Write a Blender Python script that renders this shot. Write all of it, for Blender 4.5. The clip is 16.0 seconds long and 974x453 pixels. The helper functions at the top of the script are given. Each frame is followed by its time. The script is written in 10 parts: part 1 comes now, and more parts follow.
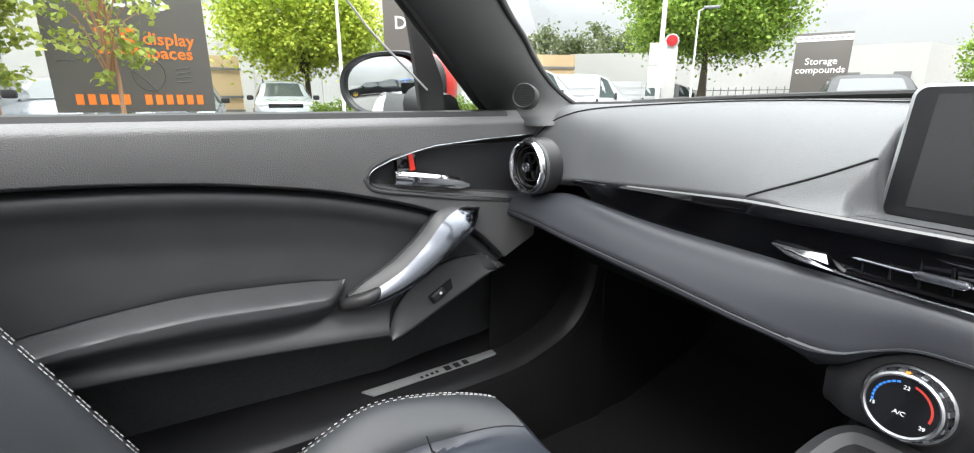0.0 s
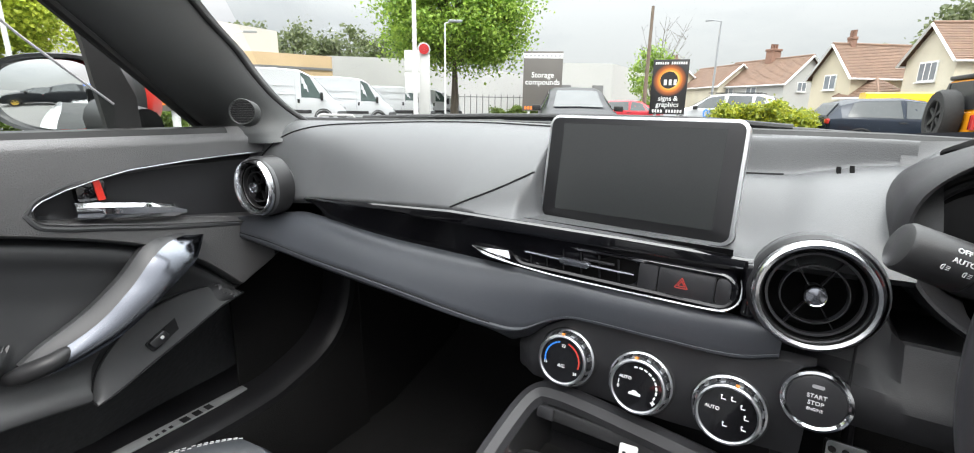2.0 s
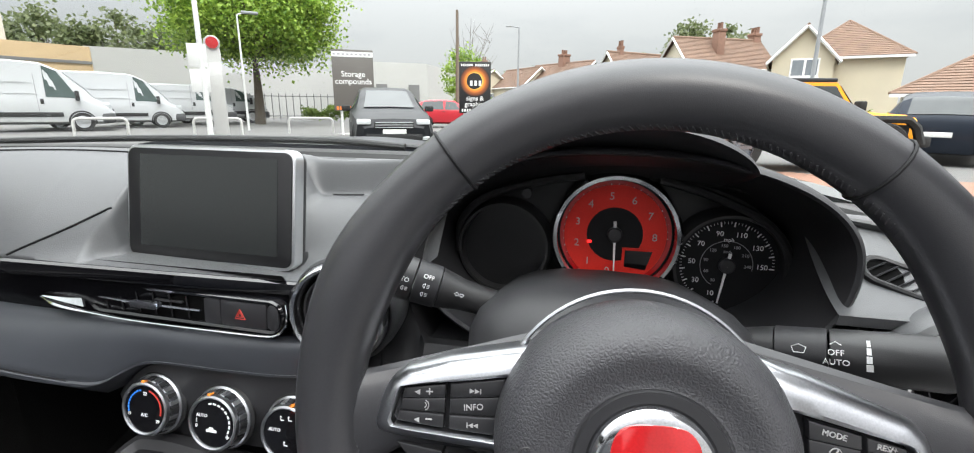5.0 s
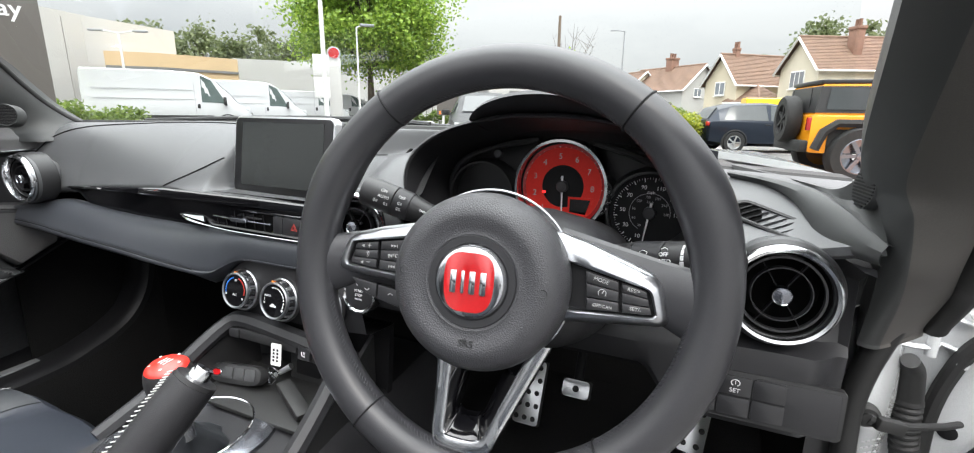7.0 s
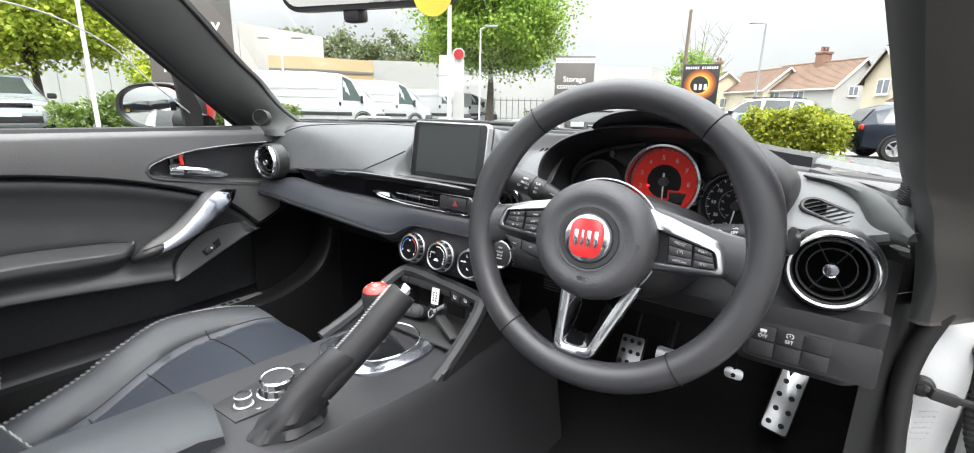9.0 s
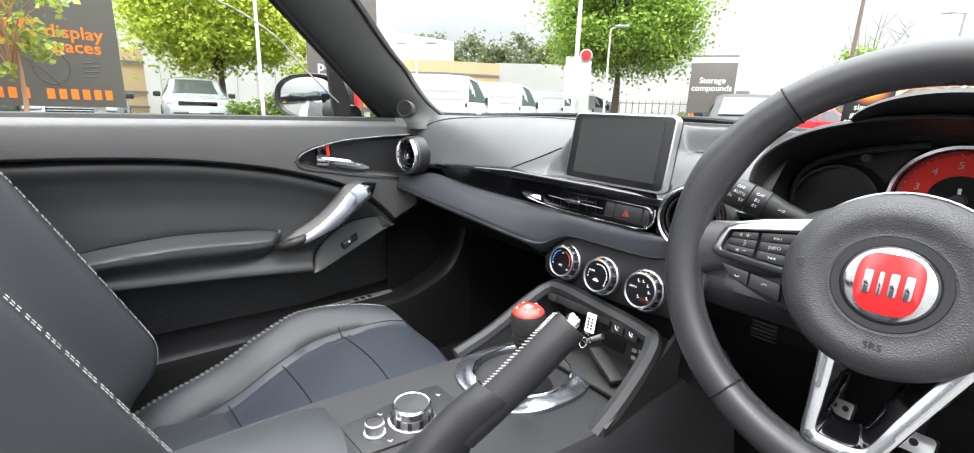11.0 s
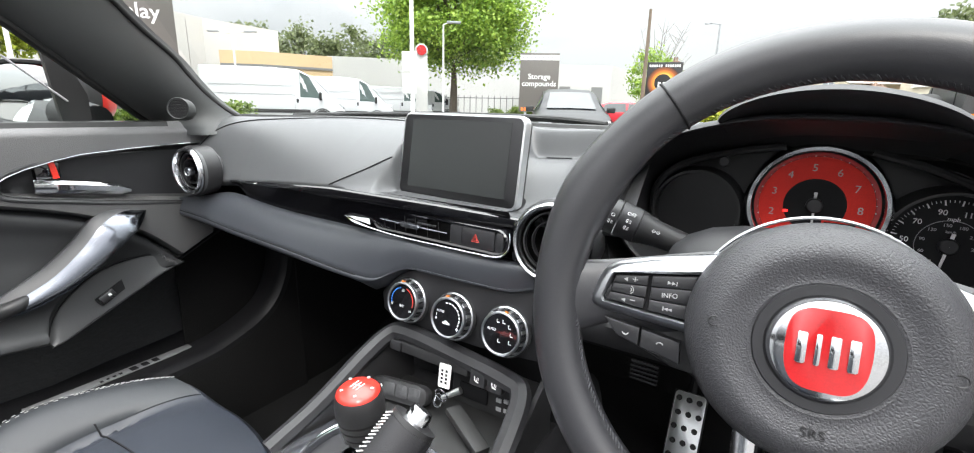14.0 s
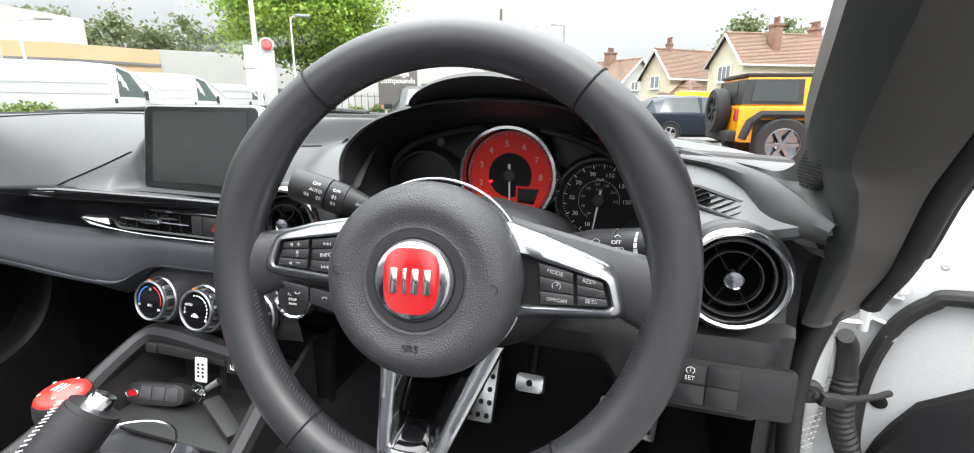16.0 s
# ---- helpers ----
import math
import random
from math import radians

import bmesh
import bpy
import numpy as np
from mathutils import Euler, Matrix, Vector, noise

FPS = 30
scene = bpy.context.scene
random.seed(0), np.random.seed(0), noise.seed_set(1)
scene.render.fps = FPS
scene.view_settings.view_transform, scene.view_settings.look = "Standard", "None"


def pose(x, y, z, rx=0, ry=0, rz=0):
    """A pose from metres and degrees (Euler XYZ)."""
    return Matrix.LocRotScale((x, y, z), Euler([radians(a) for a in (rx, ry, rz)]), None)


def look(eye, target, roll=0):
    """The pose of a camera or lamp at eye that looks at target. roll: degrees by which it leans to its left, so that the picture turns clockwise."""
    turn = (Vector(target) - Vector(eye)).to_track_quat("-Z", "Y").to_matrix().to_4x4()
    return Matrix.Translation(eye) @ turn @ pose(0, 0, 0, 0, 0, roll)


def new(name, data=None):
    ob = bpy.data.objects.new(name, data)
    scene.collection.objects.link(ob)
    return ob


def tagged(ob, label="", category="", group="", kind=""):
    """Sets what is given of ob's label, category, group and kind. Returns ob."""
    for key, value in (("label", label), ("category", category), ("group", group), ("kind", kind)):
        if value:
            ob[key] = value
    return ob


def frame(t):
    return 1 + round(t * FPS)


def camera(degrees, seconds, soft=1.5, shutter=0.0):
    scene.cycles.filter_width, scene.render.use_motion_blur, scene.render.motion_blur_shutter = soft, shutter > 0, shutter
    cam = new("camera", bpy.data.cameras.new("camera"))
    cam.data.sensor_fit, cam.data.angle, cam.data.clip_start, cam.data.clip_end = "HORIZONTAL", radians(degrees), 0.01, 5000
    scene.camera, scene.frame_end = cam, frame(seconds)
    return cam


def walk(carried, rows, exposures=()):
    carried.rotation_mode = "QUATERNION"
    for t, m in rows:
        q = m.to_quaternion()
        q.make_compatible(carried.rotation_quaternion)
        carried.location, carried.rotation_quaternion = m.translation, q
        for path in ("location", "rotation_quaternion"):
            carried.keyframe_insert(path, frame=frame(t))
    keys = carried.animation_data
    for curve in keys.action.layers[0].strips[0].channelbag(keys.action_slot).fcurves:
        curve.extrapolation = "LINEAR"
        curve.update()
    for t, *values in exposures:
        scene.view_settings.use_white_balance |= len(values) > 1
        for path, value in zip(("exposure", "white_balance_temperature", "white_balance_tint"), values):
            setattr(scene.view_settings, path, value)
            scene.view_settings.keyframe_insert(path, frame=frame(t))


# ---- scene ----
cam = camera(91.6, 16.0, 1.1)
PATH = [
    (0, (0.075, -0.413, 0.959), (-1.599, 0.554, 0.448), -0.0),
    (0.5, (0.078, -0.4, 0.967), (-1.408, 0.842, 0.467), 0.9),
    (1, (0.093, -0.388, 0.977), (-1.225, 1.032, 0.48), 1.3),
    (1.5, (0.11, -0.385, 0.981), (-1.063, 1.158, 0.488), 1.3),
    (2, (0.125, -0.387, 0.98), (-0.918, 1.248, 0.489), 1.0),
    (2.5, (0.158, -0.374, 0.984), (-0.75, 1.339, 0.494), 0.8),
    (3, (0.193, -0.354, 0.996), (-0.578, 1.426, 0.506), 0.7),
    (3.5, (0.228, -0.338, 1.0), (-0.394, 1.499, 0.513), 0.4),
    (4, (0.26, -0.324, 1.008), (-0.22, 1.556, 0.522), 0.6),
    (4.5, (0.303, -0.316, 1.028), (-0.126, 1.576, 0.543), 0.6),
    (5, (0.347, -0.301, 1.011), (-0.053, 1.597, 0.526), 0.6),
    (5.2, (0.367, -0.302, 1.008), (-0.025, 1.599, 0.525), 0.6),
    (7.3, (0.552, -0.447, 0.981), (-0.309, 1.295, 0.509), 0.7),
    (7.5, (0.573, -0.47, 0.986), (-0.336, 1.247, 0.509), 0.6),
    (8, (0.614, -0.52, 1.0), (-0.386, 1.145, 0.522), 0.9),
    (8.5, (0.621, -0.56, 1.003), (-0.462, 1.05, 0.519), 1.0),
    (9, (0.597, -0.59, 0.998), (-0.573, 0.959, 0.516), 1.3),
    (9.5, (0.559, -0.576, 0.991), (-0.708, 0.894, 0.507), 1.6),
    (10, (0.523, -0.569, 0.985), (-0.87, 0.782, 0.499), 1.4),
    (10.2, (0.506, -0.565, 0.983), (-0.93, 0.742, 0.504), 1.3),
    (12.3, (0.348, -0.484, 0.965), (-1.194, 0.692, 0.472), 1.7),
    (12.5, (0.332, -0.475, 0.966), (-1.214, 0.694, 0.475), 1.5),
    (13, (0.329, -0.464, 0.965), (-1.169, 0.766, 0.472), 1.5),
    (13.5, (0.346, -0.441, 0.98), (-0.947, 1.005, 0.491), 1.4),
    (14, (0.353, -0.407, 0.981), (-0.693, 1.227, 0.494), 1.4),
    (14.5, (0.369, -0.386, 0.974), (-0.519, 1.339, 0.488), 1.4),
    (15, (0.404, -0.382, 0.975), (-0.358, 1.403, 0.493), 1.2),
    (15.5, (0.466, -0.375, 0.974), (-0.176, 1.454, 0.485), 0.8),
    (16, (0.514, -0.386, 0.973), (-0.058, 1.467, 0.484), 0.5),
]
walk(cam, [(t, look(eye, target, roll)) for t, eye, target, roll in PATH], exposures=((0.0, 1.42), (2.0, 1.27), (3.0, 1.23), (5.0, 1.11), (8.5, 1.44), (12.5, 1.60), (14.0, 1.50), (16.0, 1.48)))

# ---- light: bright overcast sky, weak wide sun behind thin cloud ----
world = bpy.data.worlds.new("overcast_sky")
scene.world = world
world.use_nodes = True
wn, wl = world.node_tree.nodes, world.node_tree.links
wn.clear()
w_out, w_bg = wn.new("ShaderNodeOutputWorld"), wn.new("ShaderNodeBackground")
w_sky = wn.new("ShaderNodeTexSky")
w_sky.sky_type, w_sky.sun_disc = "NISHITA", False
w_sky.sun_elevation, w_sky.sun_rotation = radians(48), radians(140)
w_co, w_map = wn.new("ShaderNodeTexCoord"), wn.new("ShaderNodeMapping")
w_map.inputs["Scale"].default_value = (1.2, 1.2, 3.6)
w_noise, w_ramp = wn.new("ShaderNodeTexNoise"), wn.new("ShaderNodeValToRGB")
w_noise.inputs["Scale"].default_value, w_noise.inputs["Detail"].default_value = 1.9, 7.0
w_noise.inputs["Roughness"].default_value = 0.55
w_ramp.color_ramp.elements[0].position, w_ramp.color_ramp.elements[0].color = 0.27, (7.6, 7.8, 8.0, 1)
w_ramp.color_ramp.elements[1].position, w_ramp.color_ramp.elements[1].color = 0.52, (9.6, 9.6, 9.6, 1)
w_mix = wn.new("ShaderNodeMixRGB")
w_mix.inputs[0].default_value = 0.9
wl.new(w_co.outputs["Generated"], w_map.inputs["Vector"])
wl.new(w_map.outputs["Vector"], w_noise.inputs["Vector"])
wl.new(w_noise.outputs["Fac"], w_ramp.inputs["Fac"])
wl.new(w_sky.outputs["Color"], w_mix.inputs[1])
wl.new(w_ramp.outputs["Color"], w_mix.inputs[2])
# thin cloud: the dome brightens smoothly towards the veiled sun overhead
w_xyz, w_rise = wn.new("ShaderNodeSeparateXYZ"), wn.new("ShaderNodeMapRange")
w_bend = wn.new("ShaderNodeMath")
w_bend.operation, w_bend.inputs[1].default_value = "POWER", 2.2
w_lift = wn.new("ShaderNodeMath")
w_lift.operation, w_lift.inputs[1].default_value = "MAXIMUM", 0.0
w_rise.inputs["From Min"].default_value, w_rise.inputs["From Max"].default_value = 0.0, 1.0
w_rise.inputs["To Min"].default_value, w_rise.inputs["To Max"].default_value = 0.33, 4.2
w_dome = wn.new("ShaderNodeMixRGB")
w_dome.blend_type = "MULTIPLY"
w_dome.inputs[0].default_value = 1.0
wl.new(w_co.outputs["Generated"], w_xyz.inputs[0])
wl.new(w_xyz.outputs["Z"], w_lift.inputs[0])
wl.new(w_lift.outputs[0], w_bend.inputs[0])
wl.new(w_bend.outputs[0], w_rise.inputs["Value"])
wl.new(w_mix.outputs["Color"], w_dome.inputs[1])
wl.new(w_rise.outputs[0], w_dome.inputs[2])
wl.new(w_dome.outputs["Color"], w_bg.inputs["Color"])
w_bg.inputs["Strength"].default_value = 0.115
wl.new(w_bg.outputs["Background"], w_out.inputs["Surface"])
sun = new("sun", bpy.data.lights.new("sun", "SUN"))
sun.data.energy, sun.data.angle, sun.data.color = 0.7, radians(18), (1.0, 0.96, 0.9)
sun.matrix_world = look((0, 0, 50), (-0.643 * 30, 0.766 * 30, 50 - 33))

# ---- materials ----
def material(name, colour, rough=0.5, metal=0.0, grain=0.0, grain_size=0.001, stain=0.15, stain_size=0.05, colour2=None, coat=0.0, dirt=0.0, spec=0.5):
    """A surface with large soft stains, fine grain in the colour and the relief, and uneven gloss."""
    m = bpy.data.materials.new(name)
    m.use_nodes = True
    nodes, links = m.node_tree.nodes, m.node_tree.links
    b = nodes["Principled BSDF"]
    b.inputs["Metallic"].default_value = metal
    b.inputs["Coat Weight"].default_value = coat
    b.inputs["Coat Roughness"].default_value = 0.03
    b.inputs["Specular IOR Level"].default_value = spec
    co = nodes.new("ShaderNodeTexCoord")
    big, fine = nodes.new("ShaderNodeTexNoise"), nodes.new("ShaderNodeTexNoise")
    big.inputs["Scale"].default_value, big.inputs["Detail"].default_value = 1 / stain_size, 4
    fine.inputs["Scale"].default_value, fine.inputs["Detail"].default_value = 1 / grain_size, 3
    for n in (big, fine):
        links.new(co.outputs["Object"], n.inputs["Vector"])
    mix = nodes.new("ShaderNodeMixRGB")
    dark = tuple(c * (1 - stain) for c in colour) if colour2 is None else colour2
    light = tuple(min(1, c * (1 + stain)) for c in colour)
    mix.inputs[1].default_value, mix.inputs[2].default_value = (*dark, 1), (*light, 1)
    links.new(big.outputs["Fac"], mix.inputs[0])
    speck = nodes.new("ShaderNodeMixRGB")
    speck.blend_type = "MULTIPLY"
    speck.inputs[0].default_value = 0.35
    links.new(mix.outputs[0], speck.inputs[1])
    links.new(fine.outputs["Fac"], speck.inputs[2])
    gain = nodes.new("ShaderNodeMixRGB")
    gain.blend_type = "MULTIPLY"
    gain.inputs[0].default_value = 1
    gain.inputs[2].default_value = (1.2, 1.2, 1.2, 1)
    links.new(speck.outputs[0], gain.inputs[1])
    links.new(gain.outputs[0], b.inputs["Base Color"])
    ro = nodes.new("ShaderNodeMapRange")
    ro.inputs["To Min"].default_value, ro.inputs["To Max"].default_value = max(0.0, rough * 0.8), min(1, rough * 1.2)
    links.new(big.outputs["Fac"], ro.inputs["Value"])
    links.new(ro.outputs[0], b.inputs["Roughness"])
    if grain:
        bump = nodes.new("ShaderNodeBump")
        bump.inputs["Strength"].default_value, bump.inputs["Distance"].default_value = grain, grain_size
        links.new(fine.outputs["Fac"], bump.inputs["Height"])
        links.new(bump.outputs["Normal"], b.inputs["Normal"])
    return m


def hide_material(name, colour, rough, cell=0.0016, depth=0.35, spec=0.5):
    """Pebbled vinyl or leather: cells with creases between them."""
    m = material(name, colour, rough, stain=0.12, stain_size=0.12, spec=spec)
    nodes, links = m.node_tree.nodes, m.node_tree.links
    b = nodes["Principled BSDF"]
    co, v, n = nodes.new("ShaderNodeTexCoord"), nodes.new("ShaderNodeTexVoronoi"), nodes.new("ShaderNodeTexNoise")
    v.feature, v.inputs["Scale"].default_value = "DISTANCE_TO_EDGE", 1 / cell
    n.inputs["Scale"].default_value = 2.2 / cell
    add = nodes.new("ShaderNodeMixRGB")
    add.inputs[0].default_value = 0.3
    warp = nodes.new("ShaderNodeVectorMath")
    warp.operation = "MULTIPLY_ADD"
    wn2 = nodes.new("ShaderNodeTexNoise")
    wn2.inputs["Scale"].default_value = 90
    links.new(co.outputs["Object"], wn2.inputs["Vector"])
    links.new(wn2.outputs["Color"], warp.inputs[0])
    warp.inputs[1].default_value = (0.004, 0.004, 0.004)
    links.new(co.outputs["Object"], warp.inputs[2])
    links.new(warp.outputs[0], v.inputs["Vector"])
    links.new(co.outputs["Object"], n.inputs["Vector"])
    links.new(v.outputs["Distance"], add.inputs[1])
    links.new(n.outputs["Fac"], add.inputs[2])
    bump = nodes.new("ShaderNodeBump")
    bump.inputs["Strength"].default_value, bump.inputs["Distance"].default_value = depth, cell
    links.new(add.outputs[0], bump.inputs["Height"])
    links.new(bump.outputs["Normal"], b.inputs["Normal"])
    return m


def glow(name, colour, strength):
    m = bpy.data.materials.new(name)
    m.use_nodes = True
    b = m.node_tree.nodes["Principled BSDF"]
    b.inputs["Base Color"].default_value = (*colour, 1)
    b.inputs["Emission Color"].default_value = (*colour, 1)
    b.inputs["Emission Strength"].default_value = strength
    return m


def clear_glass(name, tint=(0.93, 0.96, 0.95), gloss=0.06):
    """A thin pane: mostly clear, a little mirror."""
    m = bpy.data.materials.new(name)
    m.use_nodes = True
    nodes, links = m.node_tree.nodes, m.node_tree.links
    nodes.clear()
    out, mixn = nodes.new("ShaderNodeOutputMaterial"), nodes.new("ShaderNodeMixShader")
    tr, gl, fr = nodes.new("ShaderNodeBsdfTransparent"), nodes.new("ShaderNodeBsdfGlossy"), nodes.new("ShaderNodeFresnel")
    tr.inputs["Color"].default_value = (*tint, 1)
    gl.inputs["Roughness"].default_value = 0.02
    fr.inputs["IOR"].default_value = 1.0 + gloss * 5
    weak = nodes.new("ShaderNodeMath")
    weak.operation, weak.inputs[1].default_value = "MULTIPLY", 0.10
    links.new(fr.outputs[0], weak.inputs[0])
    links.new(weak.outputs[0], mixn.inputs[0])
    links.new(tr.outputs[0], mixn.inputs[1])
    links.new(gl.outputs[0], mixn.inputs[2])
    links.new(mixn.outputs[0], out.inputs["Surface"])
    return m


M = {}
M["dash"] = hide_material("dash_vinyl", (0.080, 0.082, 0.085), 0.36, 0.0016, 0.22)
M["door"] = hide_material("door_vinyl", (0.105, 0.104, 0.105), 0.38, 0.0024, 0.45)
M["doorskin"] = material("door_card", (0.048, 0.049, 0.051), 0.42, grain=0.06, grain_size=0.0008)
M["roll"] = hide_material("bolster_leather", (0.041, 0.044, 0.051), 0.34, 0.0011, 0.10)
M["leather"] = hide_material("seat_leather", (0.033, 0.036, 0.040), 0.42, 0.0013, 0.16, 0.34)
M["leather_in"] = hide_material("seat_centre_leather", (0.027, 0.031, 0.040), 0.40, 0.0012, 0.14, 0.36)
M["wheel"] = hide_material("wheel_leather", (0.030, 0.030, 0.033), 0.35, 0.0009, 0.10)
M["brake_leather"] = hide_material("handbrake_leather", (0.022, 0.022, 0.024), 0.42, 0.0014, 0.28, 0.32)
M["hub"] = hide_material("airbag_vinyl", (0.044, 0.044, 0.048), 0.40, 0.0019, 0.42)
M["plastic"] = material("black_plastic", (0.024, 0.024, 0.025), 0.40, grain=0.15, grain_size=0.0006, spec=0.38)
M["plastic_soft"] = material("soft_black_plastic", (0.023, 0.023, 0.025), 0.46, grain=0.2, grain_size=0.0007, spec=0.36)
M["dark"] = material("dark_plastic", (0.010, 0.010, 0.011), 0.6, grain=0.1, grain_size=0.001, spec=0.2)
M["key"] = material("switch_plastic", (0.024, 0.024, 0.026), 0.32, grain=0.05, grain_size=0.0005)
M["gloss_in"] = material("piano_black_hollow", (0.004, 0.004, 0.005), 0.16, spec=0.22, stain=0.1, stain_size=0.3)
M["gloss"] = material("piano_black", (0.004, 0.004, 0.005), 0.06, coat=0.6, stain=0.1, stain_size=0.3)
M["satin"] = material("satin_silver", (0.44, 0.45, 0.47), 0.30, metal=1.0, stain=0.06, stain_size=0.03)
M["blade"] = material("brushed_dark_chrome", (0.145, 0.155, 0.175), 0.17, metal=1.0, stain=0.05, stain_size=0.02)
M["chrome"] = material("chrome", (0.72, 0.73, 0.75), 0.10, metal=1.0, stain=0.04, stain_size=0.05)
M["vent_ring"] = material("satin_chrome", (0.74, 0.75, 0.77), 0.20, metal=1.0, stain=0.05, stain_size=0.02)
M["alu"] = material("brushed_aluminium", (0.66, 0.67, 0.68), 0.34, metal=1.0, grain=0.12, grain_size=0.0006)
M["sill_metal"] = material("sill_metal", (0.24, 0.245, 0.25), 0.40, metal=0.4, grain=0.1, grain_size=0.0008)
M["smoke"] = material("smoked_metal", (0.27, 0.28, 0.31), 0.18, metal=0.9, stain=0.1)
M["pillar"] = material("pillar_trim", (0.046, 0.048, 0.048), 0.48, grain=0.25, grain_size=0.0006, spec=0.4)
# lit copy of the pillar trim: light on the rear face put into the colour
M["pillar_lit"] = material("pillar_trim_lit", (0.085, 0.079, 0.073), 0.60, grain=0.2, grain_size=0.0008)
M["sill"] = material("sill_plastic", (0.009, 0.009, 0.010), 0.46, grain=0.15, grain_size=0.0008, spec=0.2)
M["rubber"] = material("rubber", (0.012, 0.012, 0.012), 0.6, grain=0.2, grain_size=0.001)
M["carpet"] = material("black_carpet", (0.009, 0.009, 0.009), 0.95, grain=0.8, grain_size=0.002, spec=0.08)
# near-black that puts the shade inside vents and slots into the colour
M["hollow_shade"] = material("hollow_shade_black", (0.004, 0.004, 0.004), 0.9, spec=0.05)
M["thread"] = material("pale_thread", (0.42, 0.42, 0.41), 0.8)
M["thread_grey"] = material("mid_grey_thread", (0.13, 0.13, 0.135), 0.8)
M["thread_dark"] = material("grey_thread", (0.045, 0.045, 0.050), 0.8)
M["red"] = material("red_enamel", (0.62, 0.030, 0.020), 0.3, coat=0.3, stain=0.08)
M["badge_red"] = material("badge_red", (0.42, 0.012, 0.014), 0.12, coat=0.8, stain=0.08)
M["dial_red"] = material("dial_red", (0.72, 0.030, 0.020), 0.55, stain=0.05, spec=0.25)
M["red_tag"] = material("red_tag", (0.75, 0.035, 0.02), 0.5)
M["face"] = material("dial_black", (0.008, 0.008, 0.009), 0.6, spec=0.2)
M["face_gloss"] = material("dark_display", (0.006, 0.006, 0.007), 0.08, coat=0.4)
M["screen"] = material("screen_glass", (0.022, 0.024, 0.024), 0.20, stain=0.05, stain_size=0.2, spec=0.55)
M["screen_rim"] = material("screen_border", (0.010, 0.010, 0.011), 0.34)
M["print"] = material("white_print", (0.75, 0.75, 0.75), 0.6)
M["print_soft"] = material("dim_white_print", (0.42, 0.42, 0.42), 0.6)
M["print_grey"] = material("grey_print", (0.34, 0.34, 0.35), 0.6)
M["print_red"] = material("red_print", (0.45, 0.035, 0.025), 0.5)
M["print_blue"] = material("blue_print", (0.03, 0.2, 0.7), 0.5)
M["print_orange"] = material("orange_print", (0.78, 0.24, 0.03), 0.5)
M["paper"] = material("paper_tag", (0.74, 0.74, 0.72), 0.8)
M["yellow"] = material("yellow_sticker", (0.80, 0.52, 0.06), 0.6)
M["white_body"] = material("white_car_paint", (0.50, 0.51, 0.515), 0.18, coat=0.7, stain=0.03, stain_size=0.4)
M["black_bonnet"] = material("black_bonnet_paint", (0.012, 0.013, 0.018), 0.35, coat=0.2)
M["mirror"] = material("mirror_silver", (0.9, 0.9, 0.9), 0.01, metal=1.0, stain=0.0)
M["glass"] = clear_glass("clear_glass")


# ---- mesh tools ----
def thing(name, label, category, at=(0, 0, 0), group="", kind="", rz=0.0):
    ob = new(name)
    ob.empty_display_size = 0.05
    ob.matrix_basis = pose(*at, 0, 0, rz)
    return tagged(ob, label, category, group, kind)


def hang(ob, parent):
    """Parents ob and leaves it where it is."""
    ob.parent = parent
    if parent.parent is None:
        ob.matrix_parent_inverse = parent.matrix_basis.inverted()


def finish(bm, mat, name, crease=0.6):
    bmesh.ops.recalc_face_normals(bm, faces=bm.faces)
    for f in bm.faces:
        f.smooth = True
    for e in bm.edges:
        if len(e.link_faces) != 2 or e.calc_face_angle(0.0) > crease:
            e.smooth = False
    me = bpy.data.meshes.new(name)
    bm.to_mesh(me)
    bm.free()
    me.materials.append(mat)
    return me


def part(name, bm, mat, parent, label="", crease=0.6):
    """One mesh, built in the parent's own space when the parent stands at the origin, under its thing."""
    ob = new(name, finish(bm, mat, name, crease))
    if parent is not None:
        hang(ob, parent)
    if label:
        tagged(ob, label)
    return ob


def solid(name, bm, mat, label, category, group="", kind="", crease=0.6):
    return tagged(part(name, bm, mat, None, "", crease), label, category, group, kind)


def V(*a):
    return Vector(a)


def face_loop(bm, ring_a, ring_b, closed=True):
    n = len(ring_a)
    for i in range(n if closed else n - 1):
        j = (i + 1) % n
        try:
            bm.faces.new((ring_a[i], ring_a[j], ring_b[j], ring_b[i]))
        except ValueError:
            pass


def loft(bm, rows, closed=False, caps=False):
    rings = [[bm.verts.new(p) for p in row] for row in rows]
    for a, b in zip(rings, rings[1:]):
        face_loop(bm, a, b, closed)
    if caps:
        for r in (rings[0], rings[-1]):
            try:
                bm.faces.new(r)
            except ValueError:
                pass
    return rings


def slab(bm, rows, normal_shift):
    """A lofted sheet with thickness: the rows, and the same shifted."""
    s = Vector(normal_shift)
    front = [[bm.verts.new(p) for p in row] for row in rows]
    back = [[bm.verts.new(Vector(p) + s) for p in row] for row in rows]
    for g in (front, back):
        for a, b in zip(g, g[1:]):
            face_loop(bm, a, b, False)
    face_loop(bm, front[0], back[0], False)
    face_loop(bm, front[-1], back[-1], False)
    face_loop(bm, [r[0] for r in front], [r[0] for r in back], False)
    face_loop(bm, [r[-1] for r in front], [r[-1] for r in back], False)


